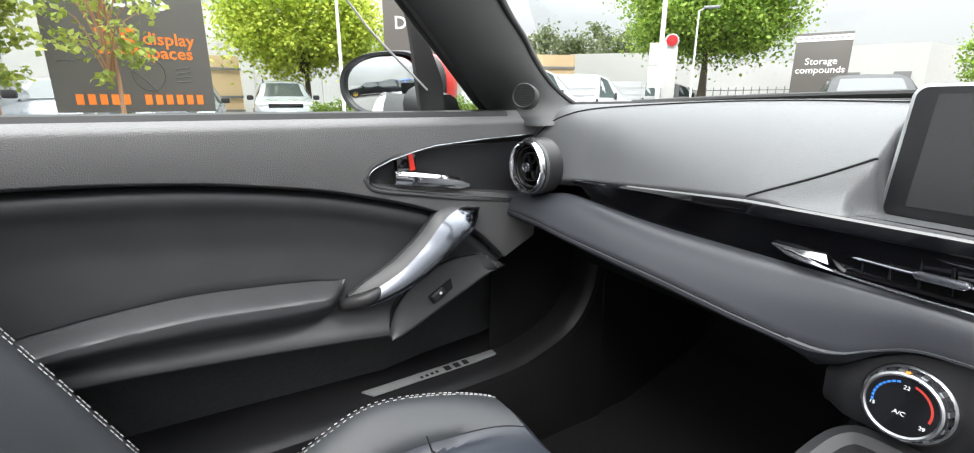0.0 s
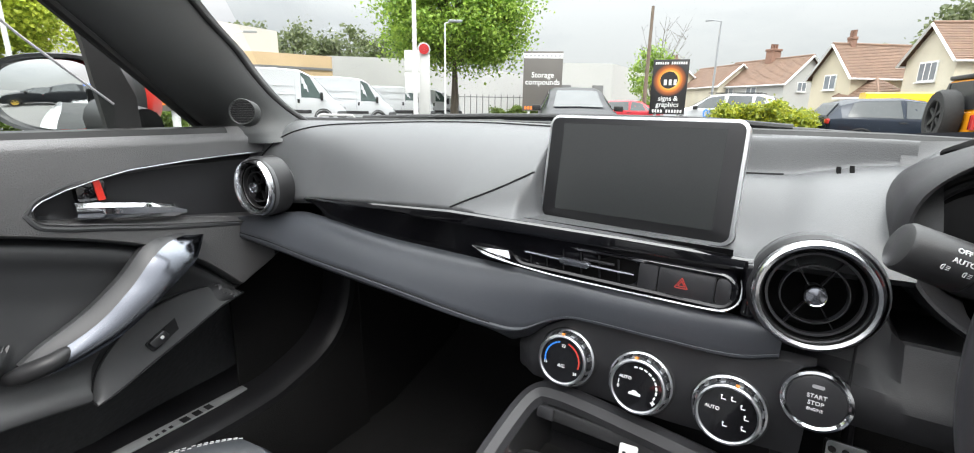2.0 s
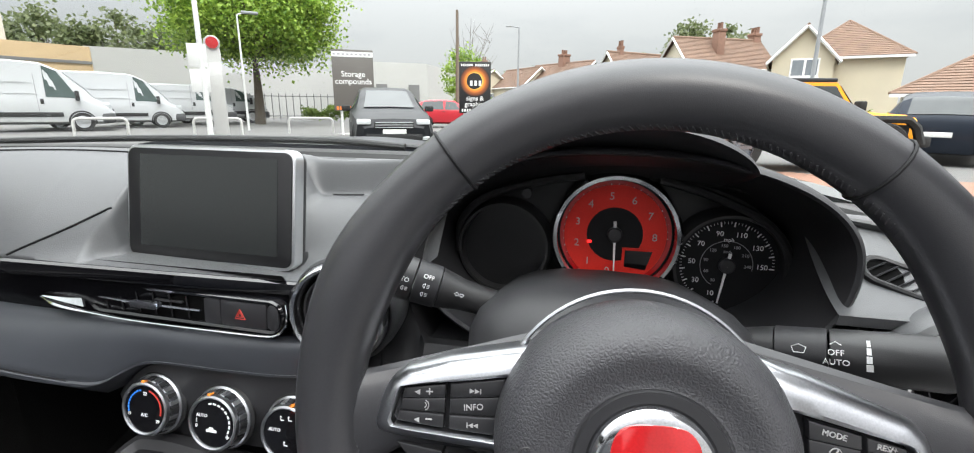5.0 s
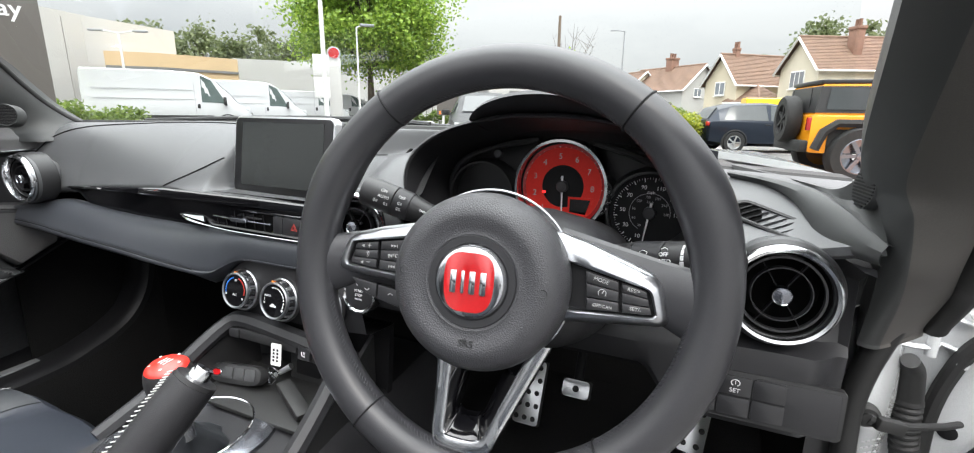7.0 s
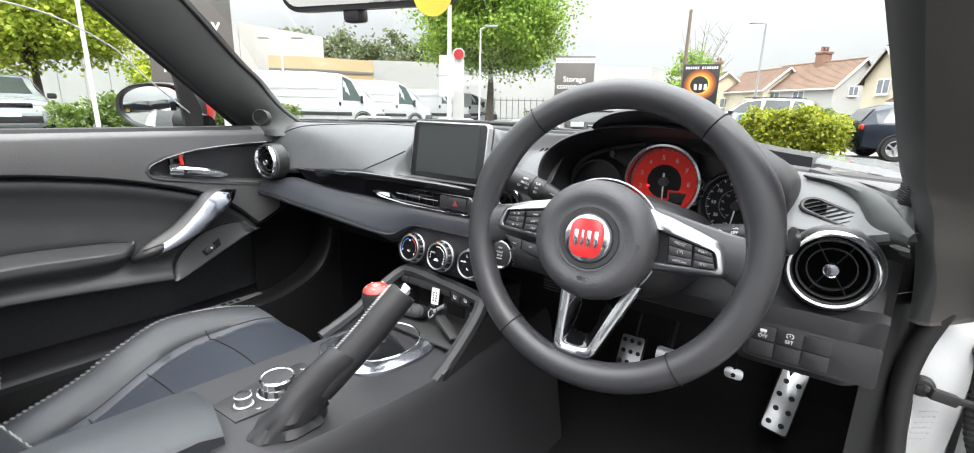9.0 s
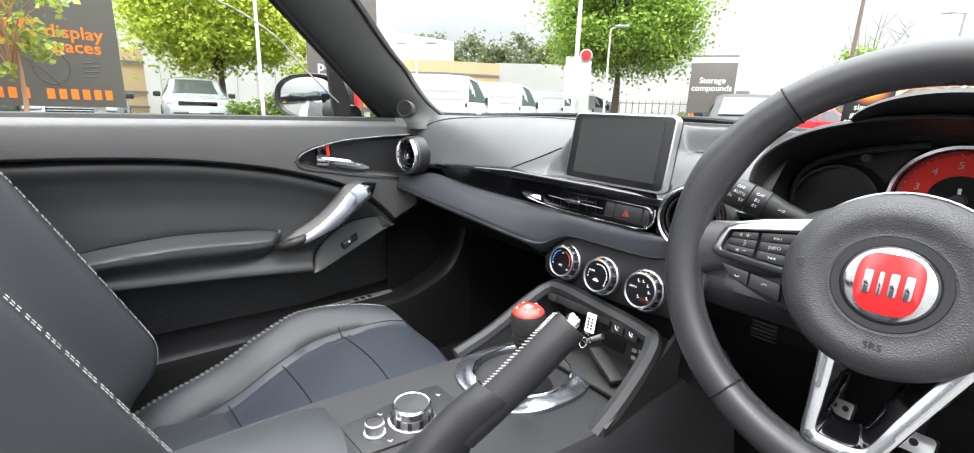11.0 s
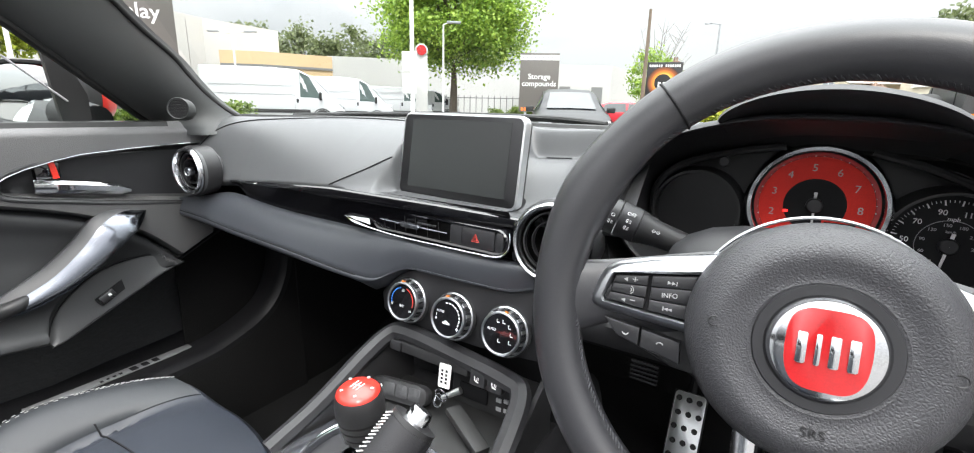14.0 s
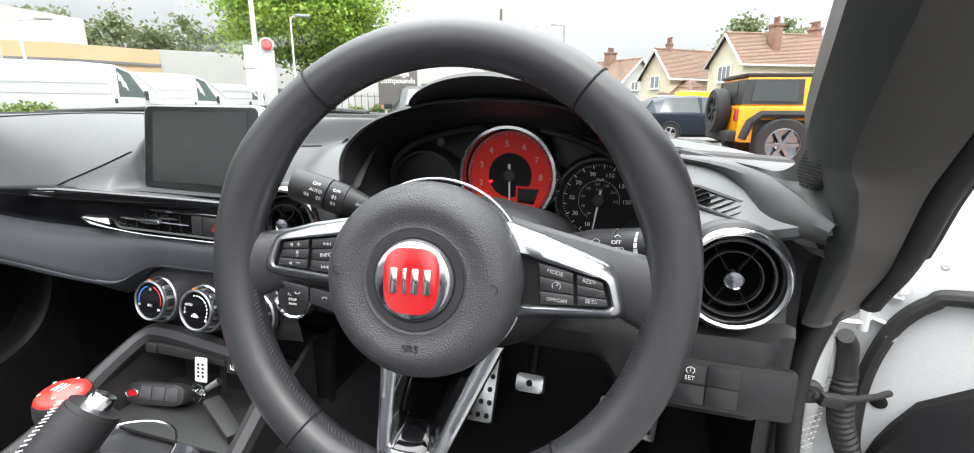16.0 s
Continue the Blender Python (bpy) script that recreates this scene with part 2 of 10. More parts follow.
def box(bm, m, sx, sy, sz, bev=0.0, seg=2):
    """A box of that size about the origin of m."""
    made = bmesh.ops.create_cube(bm, size=1, matrix=m @ Matrix.Diagonal((sx, sy, sz, 1)))["verts"]
    if bev:
        edges = {e for v in made for e in v.link_edges}
        bmesh.ops.bevel(bm, geom=list(edges), offset=bev, segments=seg, affect="EDGES", profile=0.5)


def lathe(bm, m, profile, seg=32, caps=True, squash=1.0):
    """profile: (radius, height) pairs turned about z of m."""
    rings = []
    for r, h in profile:
        rings.append([bm.verts.new(m @ V(r * math.cos(a), r * squash * math.sin(a), h)) for a in (2 * math.pi * i / seg for i in range(seg))])
    for a, b in zip(rings, rings[1:]):
        face_loop(bm, a, b)
    if caps:
        for r, p in ((rings[0], profile[0]), (rings[-1], profile[-1])):
            if p[0] > 1e-5:
                bm.faces.new(r)


def tube(bm, pts, radii, seg=12, closed=False, caps=True, flat=1.0):
    """A tube along points; radii: one or one each."""
    pts = [Vector(p) for p in pts]
    n = len(pts)
    radii = [float(r) for r in radii] if hasattr(radii, "__len__") else [float(radii)] * n
    rings, up = [], None
    for i, p in enumerate(pts):
        if closed:
            d = (pts[(i + 1) % n] - pts[i - 1]).normalized()
        else:
            d = (pts[min(i + 1, n - 1)] - pts[max(i - 1, 0)]).normalized()
        if up is None:
            up = V(0, 0, 1) if abs(d.z) < 0.9 else V(1, 0, 0)
        side = d.cross(up).normalized()
        up = side.cross(d).normalized()
        rings.append([bm.verts.new(p + radii[i] * (math.cos(a) * side + flat * math.sin(a) * up)) for a in (2 * math.pi * k / seg for k in range(seg))])
    for a, b in zip(rings, rings[1:]):
        face_loop(bm, a, b)
    if closed:
        face_loop(bm, rings[-1], rings[0])
    elif caps:
        bm.faces.new(rings[0])
        bm.faces.new(rings[-1])


def prism(bm, m, outline, depth, bev=0.0):
    """An outline in x, y of m, pushed out along z by depth."""
    a = [bm.verts.new(m @ V(x, y, 0)) for x, y in outline]
    b = [bm.verts.new(m @ V(x, y, depth)) for x, y in outline]
    face_loop(bm, a, b)
    bm.faces.new(a)
    top = bm.faces.new(b)
    if bev:
        bmesh.ops.bevel(bm, geom=list(top.edges), offset=bev, segments=2, affect="EDGES", profile=0.5)


def rounded(w, h, r, seg=5):
    out = []
    for cx, cy, a0 in ((w / 2 - r, h / 2 - r, 0), (-w / 2 + r, h / 2 - r, 90), (-w / 2 + r, -h / 2 + r, 180), (w / 2 - r, -h / 2 + r, 270)):
        for k in range(seg + 1):
            a = radians(a0 + 90 * k / seg)
            out.append((cx + r * math.cos(a), cy + r * math.sin(a)))
    return out


def smooth_curve(pts, n):
    """Catmull-Rom through points, n points in all."""
    P = [Vector(p) for p in pts]
    P = [2 * P[0] - P[1]] + P + [2 * P[-1] - P[-2]]
    out, spans = [], len(P) - 3
    for k in range(n):
        s = k / (n - 1) * spans
        i = min(int(s), spans - 1)
        u = s - i
        a, b, c, d = P[i : i + 4]
        out.append(0.5 * ((2 * b) + (c - a) * u + (2 * a - 5 * b + 4 * c - d) * u * u + (3 * b - a - 3 * c + d) * u ** 3))
    return out


def lettering(text, m, size, mat, parent, name="lettering", depth=0.0003, align="CENTER", label="", bold=0.0):
    cu = bpy.data.curves.new(name, "FONT")
    cu.body, cu.size, cu.extrude, cu.align_x, cu.align_y, cu.offset = text, size, depth, align, "CENTER", bold
    cu.resolution_u = 3
    cu.materials.append(mat)
    ob = new(name, cu)
    hang(ob, parent)
    ob.matrix_basis = m
    if label:
        tagged(ob, label)
    return ob


def facing(x, y, z, tilt=0.0, yaw=0.0):
    """A frame whose z comes out to the rear of the car, x to the right, y up; tilt leans the face up, yaw turns it to the right."""
    return Matrix.Translation((x, y, z)) @ Matrix.Rotation(radians(yaw), 4, "Z") @ Matrix.Rotation(radians(90 - tilt), 4, "X")


def stitches(bm, pts, length=0.005, gap=0.0025, r=0.0006, lift=(0, 0, 0)):
    """Short raised threads along a line."""
    pts = [Vector(p) + Vector(lift) for p in pts]
    carry = 0.0
    for a, b in zip(pts, pts[1:]):
        d = b - a
        L = d.length
        if L < 1e-6:
            continue
        d.normalize()
        s = carry
        while s + length < L:
            p, q = a + d * s, a + d * (s + length)
            side = d.orthogonal().normalized() * r
            up = d.cross(side)
            v = [bm.verts.new(x) for x in (p + side, p + up, p - side, p - up, q + side, q + up, q - side, q - up)]
            for i in range(4):
                bm.faces.new((v[i], v[(i + 1) % 4], v[4 + (i + 1) % 4], v[4 + i]))
            s += length + gap
        carry = max(0.0, s - L)


def step(a, b, x):
    t = min(1.0, max(0.0, (x - a) / (b - a)))
    return t * t * (3 - 2 * t)


def along(table, x):
    """Linear lookup in (x, value) pairs, smoothed at the knots by neighbours."""
    return float(np.interp(x, [a for a, _ in table], [b for _, b in table]))


def curve_at(table, x):
    """Smooth lookup in (x, value) pairs: a cubic through the knots."""
    n = len(table)
    if x <= table[0][0]:
        return table[0][1]
    if x >= table[-1][0]:
        return table[-1][1]
    k = max(i for i in range(n - 1) if table[i][0] <= x)
    slope = [(table[min(i + 1, n - 1)][1] - table[max(i - 1, 0)][1]) / (table[min(i + 1, n - 1)][0] - table[max(i - 1, 0)][0]) for i in (k, k + 1)]
    (x0, y0), (x1, y1) = table[k], table[k + 1]
    h = x1 - x0
    u = (x - x0) / h
    return y0 * (2 * u ** 3 - 3 * u * u + 1) + slope[0] * h * (u ** 3 - 2 * u * u + u) + y1 * (3 * u * u - 2 * u ** 3) + slope[1] * h * (u ** 3 - u * u)

# ==== the forecourt, the road and the houses ====
M["asphalt"] = material("asphalt", (0.115, 0.112, 0.108), 0.9, grain=0.5, grain_size=0.012, stain=0.35, stain_size=1.8)
M["paving"] = material("block_paving", (0.24, 0.135, 0.095), 0.85, grain=0.3, grain_size=0.01, stain=0.25, stain_size=0.4)
M["kerb"] = material("kerb_concrete", (0.33, 0.32, 0.30), 0.85, grain=0.3, grain_size=0.006, stain=0.25, stain_size=0.3)
M["render_cream"] = material("cream_render", (0.56, 0.50, 0.38), 0.9, grain=0.4, grain_size=0.02, stain=0.14, stain_size=1.4)
M["render_pale"] = material("pale_render", (0.60, 0.55, 0.44), 0.9, grain=0.4, grain_size=0.02, stain=0.16, stain_size=1.2)
M["clad_white"] = material("white_cladding", (0.46, 0.455, 0.44), 0.5, grain=0.1, grain_size=0.05, stain=0.07, stain_size=3.0)
M["clad_tan"] = material("tan_cladding", (0.52, 0.38, 0.22), 0.6, grain=0.1, grain_size=0.05, stain=0.10, stain_size=1.5)
M["clad_grey"] = material("grey_cladding", (0.16, 0.16, 0.16), 0.6, stain=0.1, stain_size=2.0)
M["roof"] = material("clay_roof_tile", (0.185, 0.118, 0.084), 0.85, grain=0.4, grain_size=0.05, stain=0.35, stain_size=0.6)
M["brick"] = material("red_brick", (0.22, 0.125, 0.09), 0.9, grain=0.4, grain_size=0.02, stain=0.3, stain_size=0.25)
M["upvc"] = material("white_upvc", (0.78, 0.78, 0.77), 0.35, stain=0.05, stain_size=0.5)
M["pane"] = material("window_pane", (0.20, 0.22, 0.24), 0.08, stain=0.3, stain_size=0.4)
M["sign_grey"] = material("charcoal_sign", (0.115, 0.105, 0.096), 0.42, stain=0.10, stain_size=0.8)
M["sign_white"] = material("white_sign_band", (0.70, 0.70, 0.69), 0.5, stain=0.05)
M["sign_orange"] = material("orange_vinyl", (0.86, 0.20, 0.02), 0.5, stain=0.05)
M["sign_black"] = material("black_sign", (0.016, 0.015, 0.016), 0.45)
M["galv"] = material("pale_painted_steel", (0.62, 0.62, 0.61), 0.45, stain=0.1, stain_size=0.3)
M["pole_wood"] = material("weathered_pole", (0.16, 0.125, 0.095), 0.9, grain=0.5, grain_size=0.02, stain=0.25, stain_size=0.4)
M["grey_steel"] = material("grey_lamp_steel", (0.27, 0.28, 0.29), 0.5, stain=0.1, stain_size=0.5)
M["bark"] = material("bark", (0.105, 0.085, 0.065), 0.95, grain=0.9, grain_size=0.03, stain=0.3, stain_size=0.3)
M["birch_bark"] = material("orange_brown_sapling_bark", (0.33, 0.18, 0.10), 0.85, grain=0.5, grain_size=0.01, stain=0.3, stain_size=0.1)
M["tyre"] = material("tyre_rubber", (0.016, 0.016, 0.016), 0.85, grain=0.4, grain_size=0.01)
M["alloy"] = material("alloy_wheel", (0.55, 0.56, 0.57), 0.3, metal=0.9)
M["gold"] = material("gold_wheel", (0.62, 0.42, 0.08), 0.35, metal=0.6)
M["autoglass"] = material("dark_car_glass", (0.040, 0.046, 0.048), 0.06, stain=0.3, stain_size=0.5, spec=0.5)
M["van_glass"] = material("van_cab_glass", (0.06, 0.085, 0.08), 0.07, stain=0.5, stain_size=0.3, spec=0.35)
M["lamp_clear"] = material("headlamp", (0.52, 0.54, 0.55), 0.12, coat=0.6, stain=0.3, stain_size=0.08)
M["lamp_red"] = material("tail_lamp", (0.40, 0.02, 0.02), 0.15, coat=0.5)
M["bumper"] = material("grey_bumper_plastic", (0.045, 0.046, 0.048), 0.6, grain=0.2, grain_size=0.01)
M["num_plate"] = material("number_plate", (0.72, 0.72, 0.70), 0.5)


def leaf_material(name, a, b):
    m = bpy.data.materials.new(name)
    m.use_nodes = True
    nodes, links = m.node_tree.nodes, m.node_tree.links
    p = nodes["Principled BSDF"]
    p.inputs["Roughness"].default_value = 0.55
    geo, ramp = nodes.new("ShaderNodeNewGeometry"), nodes.new("ShaderNodeValToRGB")
    ramp.color_ramp.elements[0].color, ramp.color_ramp.elements[1].color = (*a, 1), (*b, 1)
    links.new(geo.outputs["Random Per Island"], ramp.inputs["Fac"])
    links.new(ramp.outputs["Color"], p.inputs["Base Color"])
    tr, mx, out = nodes.new("ShaderNodeBsdfTranslucent"), nodes.new("ShaderNodeMixShader"), nodes["Material Output"]
    links.new(ramp.outputs["Color"], tr.inputs["Color"])
    mx.inputs[0].default_value = 0.45
    links.new(p.outputs[0], mx.inputs[1])
    links.new(tr.outputs[0], mx.inputs[2])
    links.new(mx.outputs[0], out.inputs["Surface"])
    return m


M["leaf"] = leaf_material("maple_leaf", (0.10, 0.19, 0.026), (0.36, 0.50, 0.08))
M["leaf_yellow"] = leaf_material("lime_leaf", (0.22, 0.31, 0.03), (0.64, 0.70, 0.11))
M["leaf_dark"] = leaf_material("far_leaf", (0.08, 0.105, 0.045), (0.19, 0.22, 0.10))
M["leaf_birch"] = leaf_material("birch_leaf", (0.17, 0.23, 0.04), (0.44, 0.48, 0.10))
M["leaf_hedge"] = leaf_material("hedge_leaf", (0.10, 0.15, 0.018), (0.42, 0.43, 0.030))
M["leaf_hedge2"] = leaf_material("hedge_leaf_green", (0.07, 0.12, 0.02), (0.19, 0.26, 0.045))

EYE = V(0.3, -0.35, 0.98)


def at_bearing(x, y, far):
    """A place along the same bearing from the cabin, farther or nearer."""
    d = V(x - EYE.x, y - EYE.y, 0)
    return V(EYE.x, EYE.y, 0) + d.normalized() * far


bm = bmesh.new()
gx = [-900, -300, -120, -60, -30, -15, -5, 0, 5, 15, 30, 60, 120, 300, 900]
loft(bm, [[V(x, y, 0) for x in gx] for y in gx])
solid("ground", bm, M["asphalt"], "worn grey asphalt forecourt and road", "ground", kind="structure")
bm = bmesh.new()
slab(bm, [[V(-9, 16.3, 0.010), V(5.0, 14.2, 0.010)], [V(-9, 17.8, 0.010), V(5.0, 15.9, 0.010)]], (0, 0, -0.05))
solid("kerb_strip", bm, M["kerb"], "pale concrete kerb strip along the forecourt edge", "kerb", kind="structure")

# block paving beyond the driver's door
paving = thing("pavement", "red-brown block paving beside the forecourt", "pavement", (3.0, 5.0, 0.0), kind="structure")
bm = bmesh.new()
slab(bm, [[V(1.55, 3.0, 0.004), V(7.0, 3.0, 0.004)], [V(1.9, 8.6, 0.004), V(7.0, 8.0, 0.004)]], (0, 0, -0.03))
part("bedding", bm, M["paving"], paving)
block_meshes = []
for k in range(3):
    bm = bmesh.new()
    box(bm, pose(0, 0, 0), 0.196, 0.096, 0.02, 0.004, 1)
    block_meshes.append(finish(bm, M["paving"], "paving_block"))
count = 0
for r in range(60):
    for c in range(14):
        x, y = 1.95 + 0.20 * c + (0.1 if r % 2 else 0), 4.6 + 0.10 * r * 0.62
        if count < 300 and 1.8 + 0.03 * r < x < 3.9:
            ob = new("paving_block", block_meshes[(r * 7 + c * 3) % 3])
            ob.matrix_basis = pose(x, 4.6 + 0.10 * r, 0.008 + 0.002 * ((r * 13 + c * 7) % 5) / 5)
            hang(ob, paving)
            count += 1


def plant_leaves(bm, spots, size, rng, flat=0.35):
    """Small bent leaf blades about given spots."""
    for p, spread, n in spots:
        for _ in range(n):
            q = p + V(rng.gauss(0, spread), rng.gauss(0, spread), rng.gauss(0, spread * 0.7))
            a = Euler((rng.uniform(-1.1, 1.1), rng.uniform(-1.1, 1.1), rng.uniform(0, 6.28))).to_matrix()
            s = size * rng.uniform(0.6, 1.3)
            v = [bm.verts.new(q + a @ V(*c)) for c in ((-s * 0.5, 0, 0), (0, -s * 0.42, s * flat * 0.3), (s * 0.55, 0, 0), (0, s * 0.42, s * flat * 0.3))]
            bm.faces.new(v)


def tree(name, label, at, height, spread, base, leaf, size, n, seed, trunk=0.16, bark="bark", clumps=46, airy=0.0):
    """Tapered trunk, forking limbs and a ragged crown of clumped leaves."""
    rng = random.Random(seed)
    t = thing(name, label, "tree", at)
    at = Vector(at)
    bm = bmesh.new()
    top = at + V(rng.uniform(-.2, .2), rng.uniform(-.2, .2), height * 0.8)
    tube(bm, smooth_curve([at, at + V(0.04, 0.02, base * 0.6), at + V(0.0, 0.05, base * 1.2), top], 10), [trunk * (1.25 - 1.1 * i / 9) for i in range(10)], 9)
    part("trunk", bm, M[bark], t)
    spots, limbs = [], bmesh.new()
    mid = base + (height - base) * 0.46
    for k in range(clumps):
        u, a = rng.uniform(-1, 1), rng.uniform(0, 2 * math.pi)
        r = rng.uniform(0.45, 1.0) ** 0.6
        w = math.sqrt(max(0, 1 - u * u)) * r
        p = at + V(spread * w * math.cos(a), spread * w * math.sin(a), mid + (height - base) * 0.5 * u * r + 0.08 * height * (1 - w))
        p.z = max(p.z, at.z + base * 0.85)
        spots.append((p, spread * (0.17 - 0.05 * airy) * rng.uniform(0.7, 1.3), max(3, n // clumps)))
        if k % 2 == 0:
            s = at + V(0, 0, base + (p.z - at.z - base) * 0.35)
            tube(limbs, smooth_curve([s, s.lerp(p, 0.5) + V(0, 0, 0.15), p], 5), [trunk * f for f in (0.34, 0.26, 0.18, 0.10, 0.04)], 5)
    part("limbs", limbs, M[bark], t)
    bm = bmesh.new()
    plant_leaves(bm, spots, size, rng)
    part("crown", bm, M[leaf], t)
    return t


def hedge(name, label, x0, y0, x1, y1, deep, high, leaf, size, n, seed):
    rng = random.Random(seed)
    bm = bmesh.new()
    a, b = V(x0, y0, 0), V(x1, y1, 0)
    side = (b - a).normalized().cross(V(0, 0, 1))
    spots = []
    for _ in range(n // 14):
        u = rng.random()
        h = high * (0.82 + 0.25 * math.sin(u * 17 + seed) * math.sin(u * 7))
        spots.append((a.lerp(b, u) + side * rng.uniform(-deep / 2, deep / 2) + V(0, 0, rng.uniform(0.05, 1) ** 0.6 * h), 0.09, 14))
    plant_leaves(bm, spots, size, rng)
    ob = solid(name, bm, M[leaf], label, "hedge", kind="stuff")
    ob.location = (0, 0, 0)
    return ob


# ---- vehicles ----
def wheel_on(parent, m, r, w, rim, spokes=5):
    bm = bmesh.new()
    lathe(bm, m, [(r * 0.62, -w / 2), (r * 0.93, -w / 2), (r, -w * 0.32), (r, w * 0.32), (r * 0.93, w / 2), (r * 0.64, w / 2), (r * 0.60, w * 0.35)], 26, caps=False)
    ty = part("tyre", bm, M["tyre"], parent)
    bm = bmesh.new()
    lathe(bm, m, [(r * 0.64, w * 0.46), (r * 0.60, w * 0.48), (r * 0.58, w * 0.20), (r * 0.2, w * 0.10)], 24, caps=False)
    lathe(bm, m, [(r * 0.64, -w * 0.46), (r * 0.2, -w * 0.10)], 24, caps=False)
    for k in range(spokes):
        box(bm, m @ pose(0, 0, w * 0.34, 0, 0, 360 / spokes * k) @ pose(r * 0.34, 0, 0), r * 0.54, r * 0.13, w * 0.12)
    lathe(bm, m @ pose(0, 0, w * 0.30), [(r * 0.13, 0), (r * 0.12, w * 0.14), (0.0001, w * 0.15)], 14, caps=False)
    part("rim", bm, rim, ty)


def section(x, hb, hw, ht, zb, zw, zt, n=3):
    """Half ring of a body at one station: bottom, sill, belt, shoulder, roof."""
    half = [V(x, hb * 0.7, zb), V(x, hb, zb + 0.10), V(x, (hb + hw) / 2 + 0.02, (zb + zw) * 0.5), V(x, hw, zw - 0.05), V(x, hw - 0.015, zw), V(x, ht + (hw - ht) * 0.12, zt - 0.07 * min(1, (zt - zw) / 0.3 + 0.15)), V(x, ht * 0.82, zt - 0.012), V(x, 0, zt)]
    return half + [V(p.x, -p.y, p.z) for p in reversed(half[:-1])]


def car(name, label, paint, at, heading, stations, wheels, wheel_r, glass, panes, front, rear, group="", rim="alloy", scale=1.0, front_trim="dark"):
    """A vehicle lofted from stations along its length (x forward). panes: (x0, x1) side windows; glass: (x0, x1) pairs for screens."""
    t = thing(name, label, "car" if "van" not in name else "van", (0, 0, 0), group)
    bm = bmesh.new()
    loft(bm, [section(*s) for s in stations], closed=True, caps=True)
    part("body", bm, paint, t, crease=0.5)
    xs = [s[0] for s in stations]
    at_x = lambda x: [float(np.interp(x, xs, [s[i] for s in stations])) for i in range(7)]

    def side(x, f):
        _, hb, hw, ht, zb, zw, zt = at_x(x)
        z = zw + 0.035 + (zt - 0.085 - zw - 0.035) * f
        top = zt - 0.07
        u = (z - zw) / max(0.05, top - zw)
        return V(x, (hw - 0.015) + (ht + (hw - ht) * 0.12 - (hw - 0.015)) * u + 0.006, z)

    for x0, x1, s0, s1 in panes:
        for sgn in (-1, 1):
            bm = bmesh.new()
            n = 6
            lo = [side(x0 + (x1 - x0) * k / n, 0.0) for k in range(n + 1)]
            hi = [side(x0 + s0 + (x1 - s1 - x0 - s0) * k / n, 1.0) for k in range(n + 1)]
            rows = [[V(p.x, sgn * p.y, p.z) for p in r] for r in (lo, hi)]
            slab(bm, rows, (0, sgn * 0.004, 0))
            part("side_window", bm, glass, t)
    for (xa, xb, inset, ename) in front["screens"]:
        _, hb, hw, ht, zb, zw, zt = at_x(xa)
        _, hb2, hw2, ht2, zb2, zw2, zt2 = at_x(xb)
        bm = bmesh.new()
        sgn = 1 if xb < xa else -1
        rows = []
        for k in range(7):
            u = k / 6
            x = xa + (xb - xa) * (0.06 + 0.86 * u)
            _, b0, w0, t0, _, zw0, zt0 = at_x(x)
            rows.append([V(x + sgn * 0.012, v * (t0 * 0.82), zt0 - 0.012 * abs(v) + 0.014) for v in np.linspace(-0.97, 0.97, 7)])
        slab(bm, rows, (-sgn * 0.008, 0, -0.008))
        part(ename, bm, glass, t)
    for x in wheels:
        y = at_x(x)[1] - 0.06
        for sgn in (-1, 1):
            wheel_on(t, Matrix.Translation((x, sgn * y, wheel_r)) @ Matrix.Rotation(radians(-90 * sgn), 4, "X"), wheel_r, 0.21, M[rim])
            bm = bmesh.new()
            tube(bm, [V(x + wheel_r * 1.12 * math.cos(a), sgn * (at_x(x)[1] + 0.012), wheel_r + wheel_r * 1.12 * math.sin(a)) for a in (radians(-10 + 200 * i / 16) for i in range(17))], 0.03, 6)
            part("arch", bm, M["tyre"] if front_trim == "dark" else paint, t)
    for spec in front["bits"]:
        nm, x, y, z, sx, sy, sz, mk = spec
        for sgn in ((-1, 1) if y else (1,)):
            bm = bmesh.new()
            box(bm, pose(x, sgn * y, z), sx, sy, sz, min(sx, sy, sz) * 0.25)
            part(nm, bm, M[mk] if mk in M else paint, t)
    t.matrix_basis = Matrix.Translation(at) @ Matrix.Rotation(radians(heading), 4, "Z") @ Matrix.Diagonal((scale, scale, scale, 1))
    return t


# stations: x, half widths (sill, belt, roof), heights (bottom, belt, roof or bonnet)
HATCH = [(-2.05, 0.70, 0.72, 0.60, 0.35, 0.80, 0.86), (-2.0, 0.80, 0.82, 0.62, 0.26, 0.92, 0.98), (-1.75, 0.86, 0.88, 0.60, 0.22, 0.95, 1.34), (-1.3, 0.88, 0.89, 0.60, 0.20, 0.95, 1.47), (-0.3, 0.88, 0.90, 0.61, 0.20, 0.93, 1.50), (0.25, 0.88, 0.90, 0.60, 0.20, 0.92, 1.43), (0.62, 0.88, 0.90, 0.66, 0.20, 0.93, 1.22), (1.05, 0.88, 0.88, 0.74, 0.20, 0.90, 0.98), (1.6, 0.87, 0.85, 0.72, 0.20, 0.82, 0.90), (2.0, 0.80, 0.76, 0.62, 0.22, 0.70, 0.77), (2.12, 0.66, 0.64, 0.50, 0.30, 0.56, 0.60)]
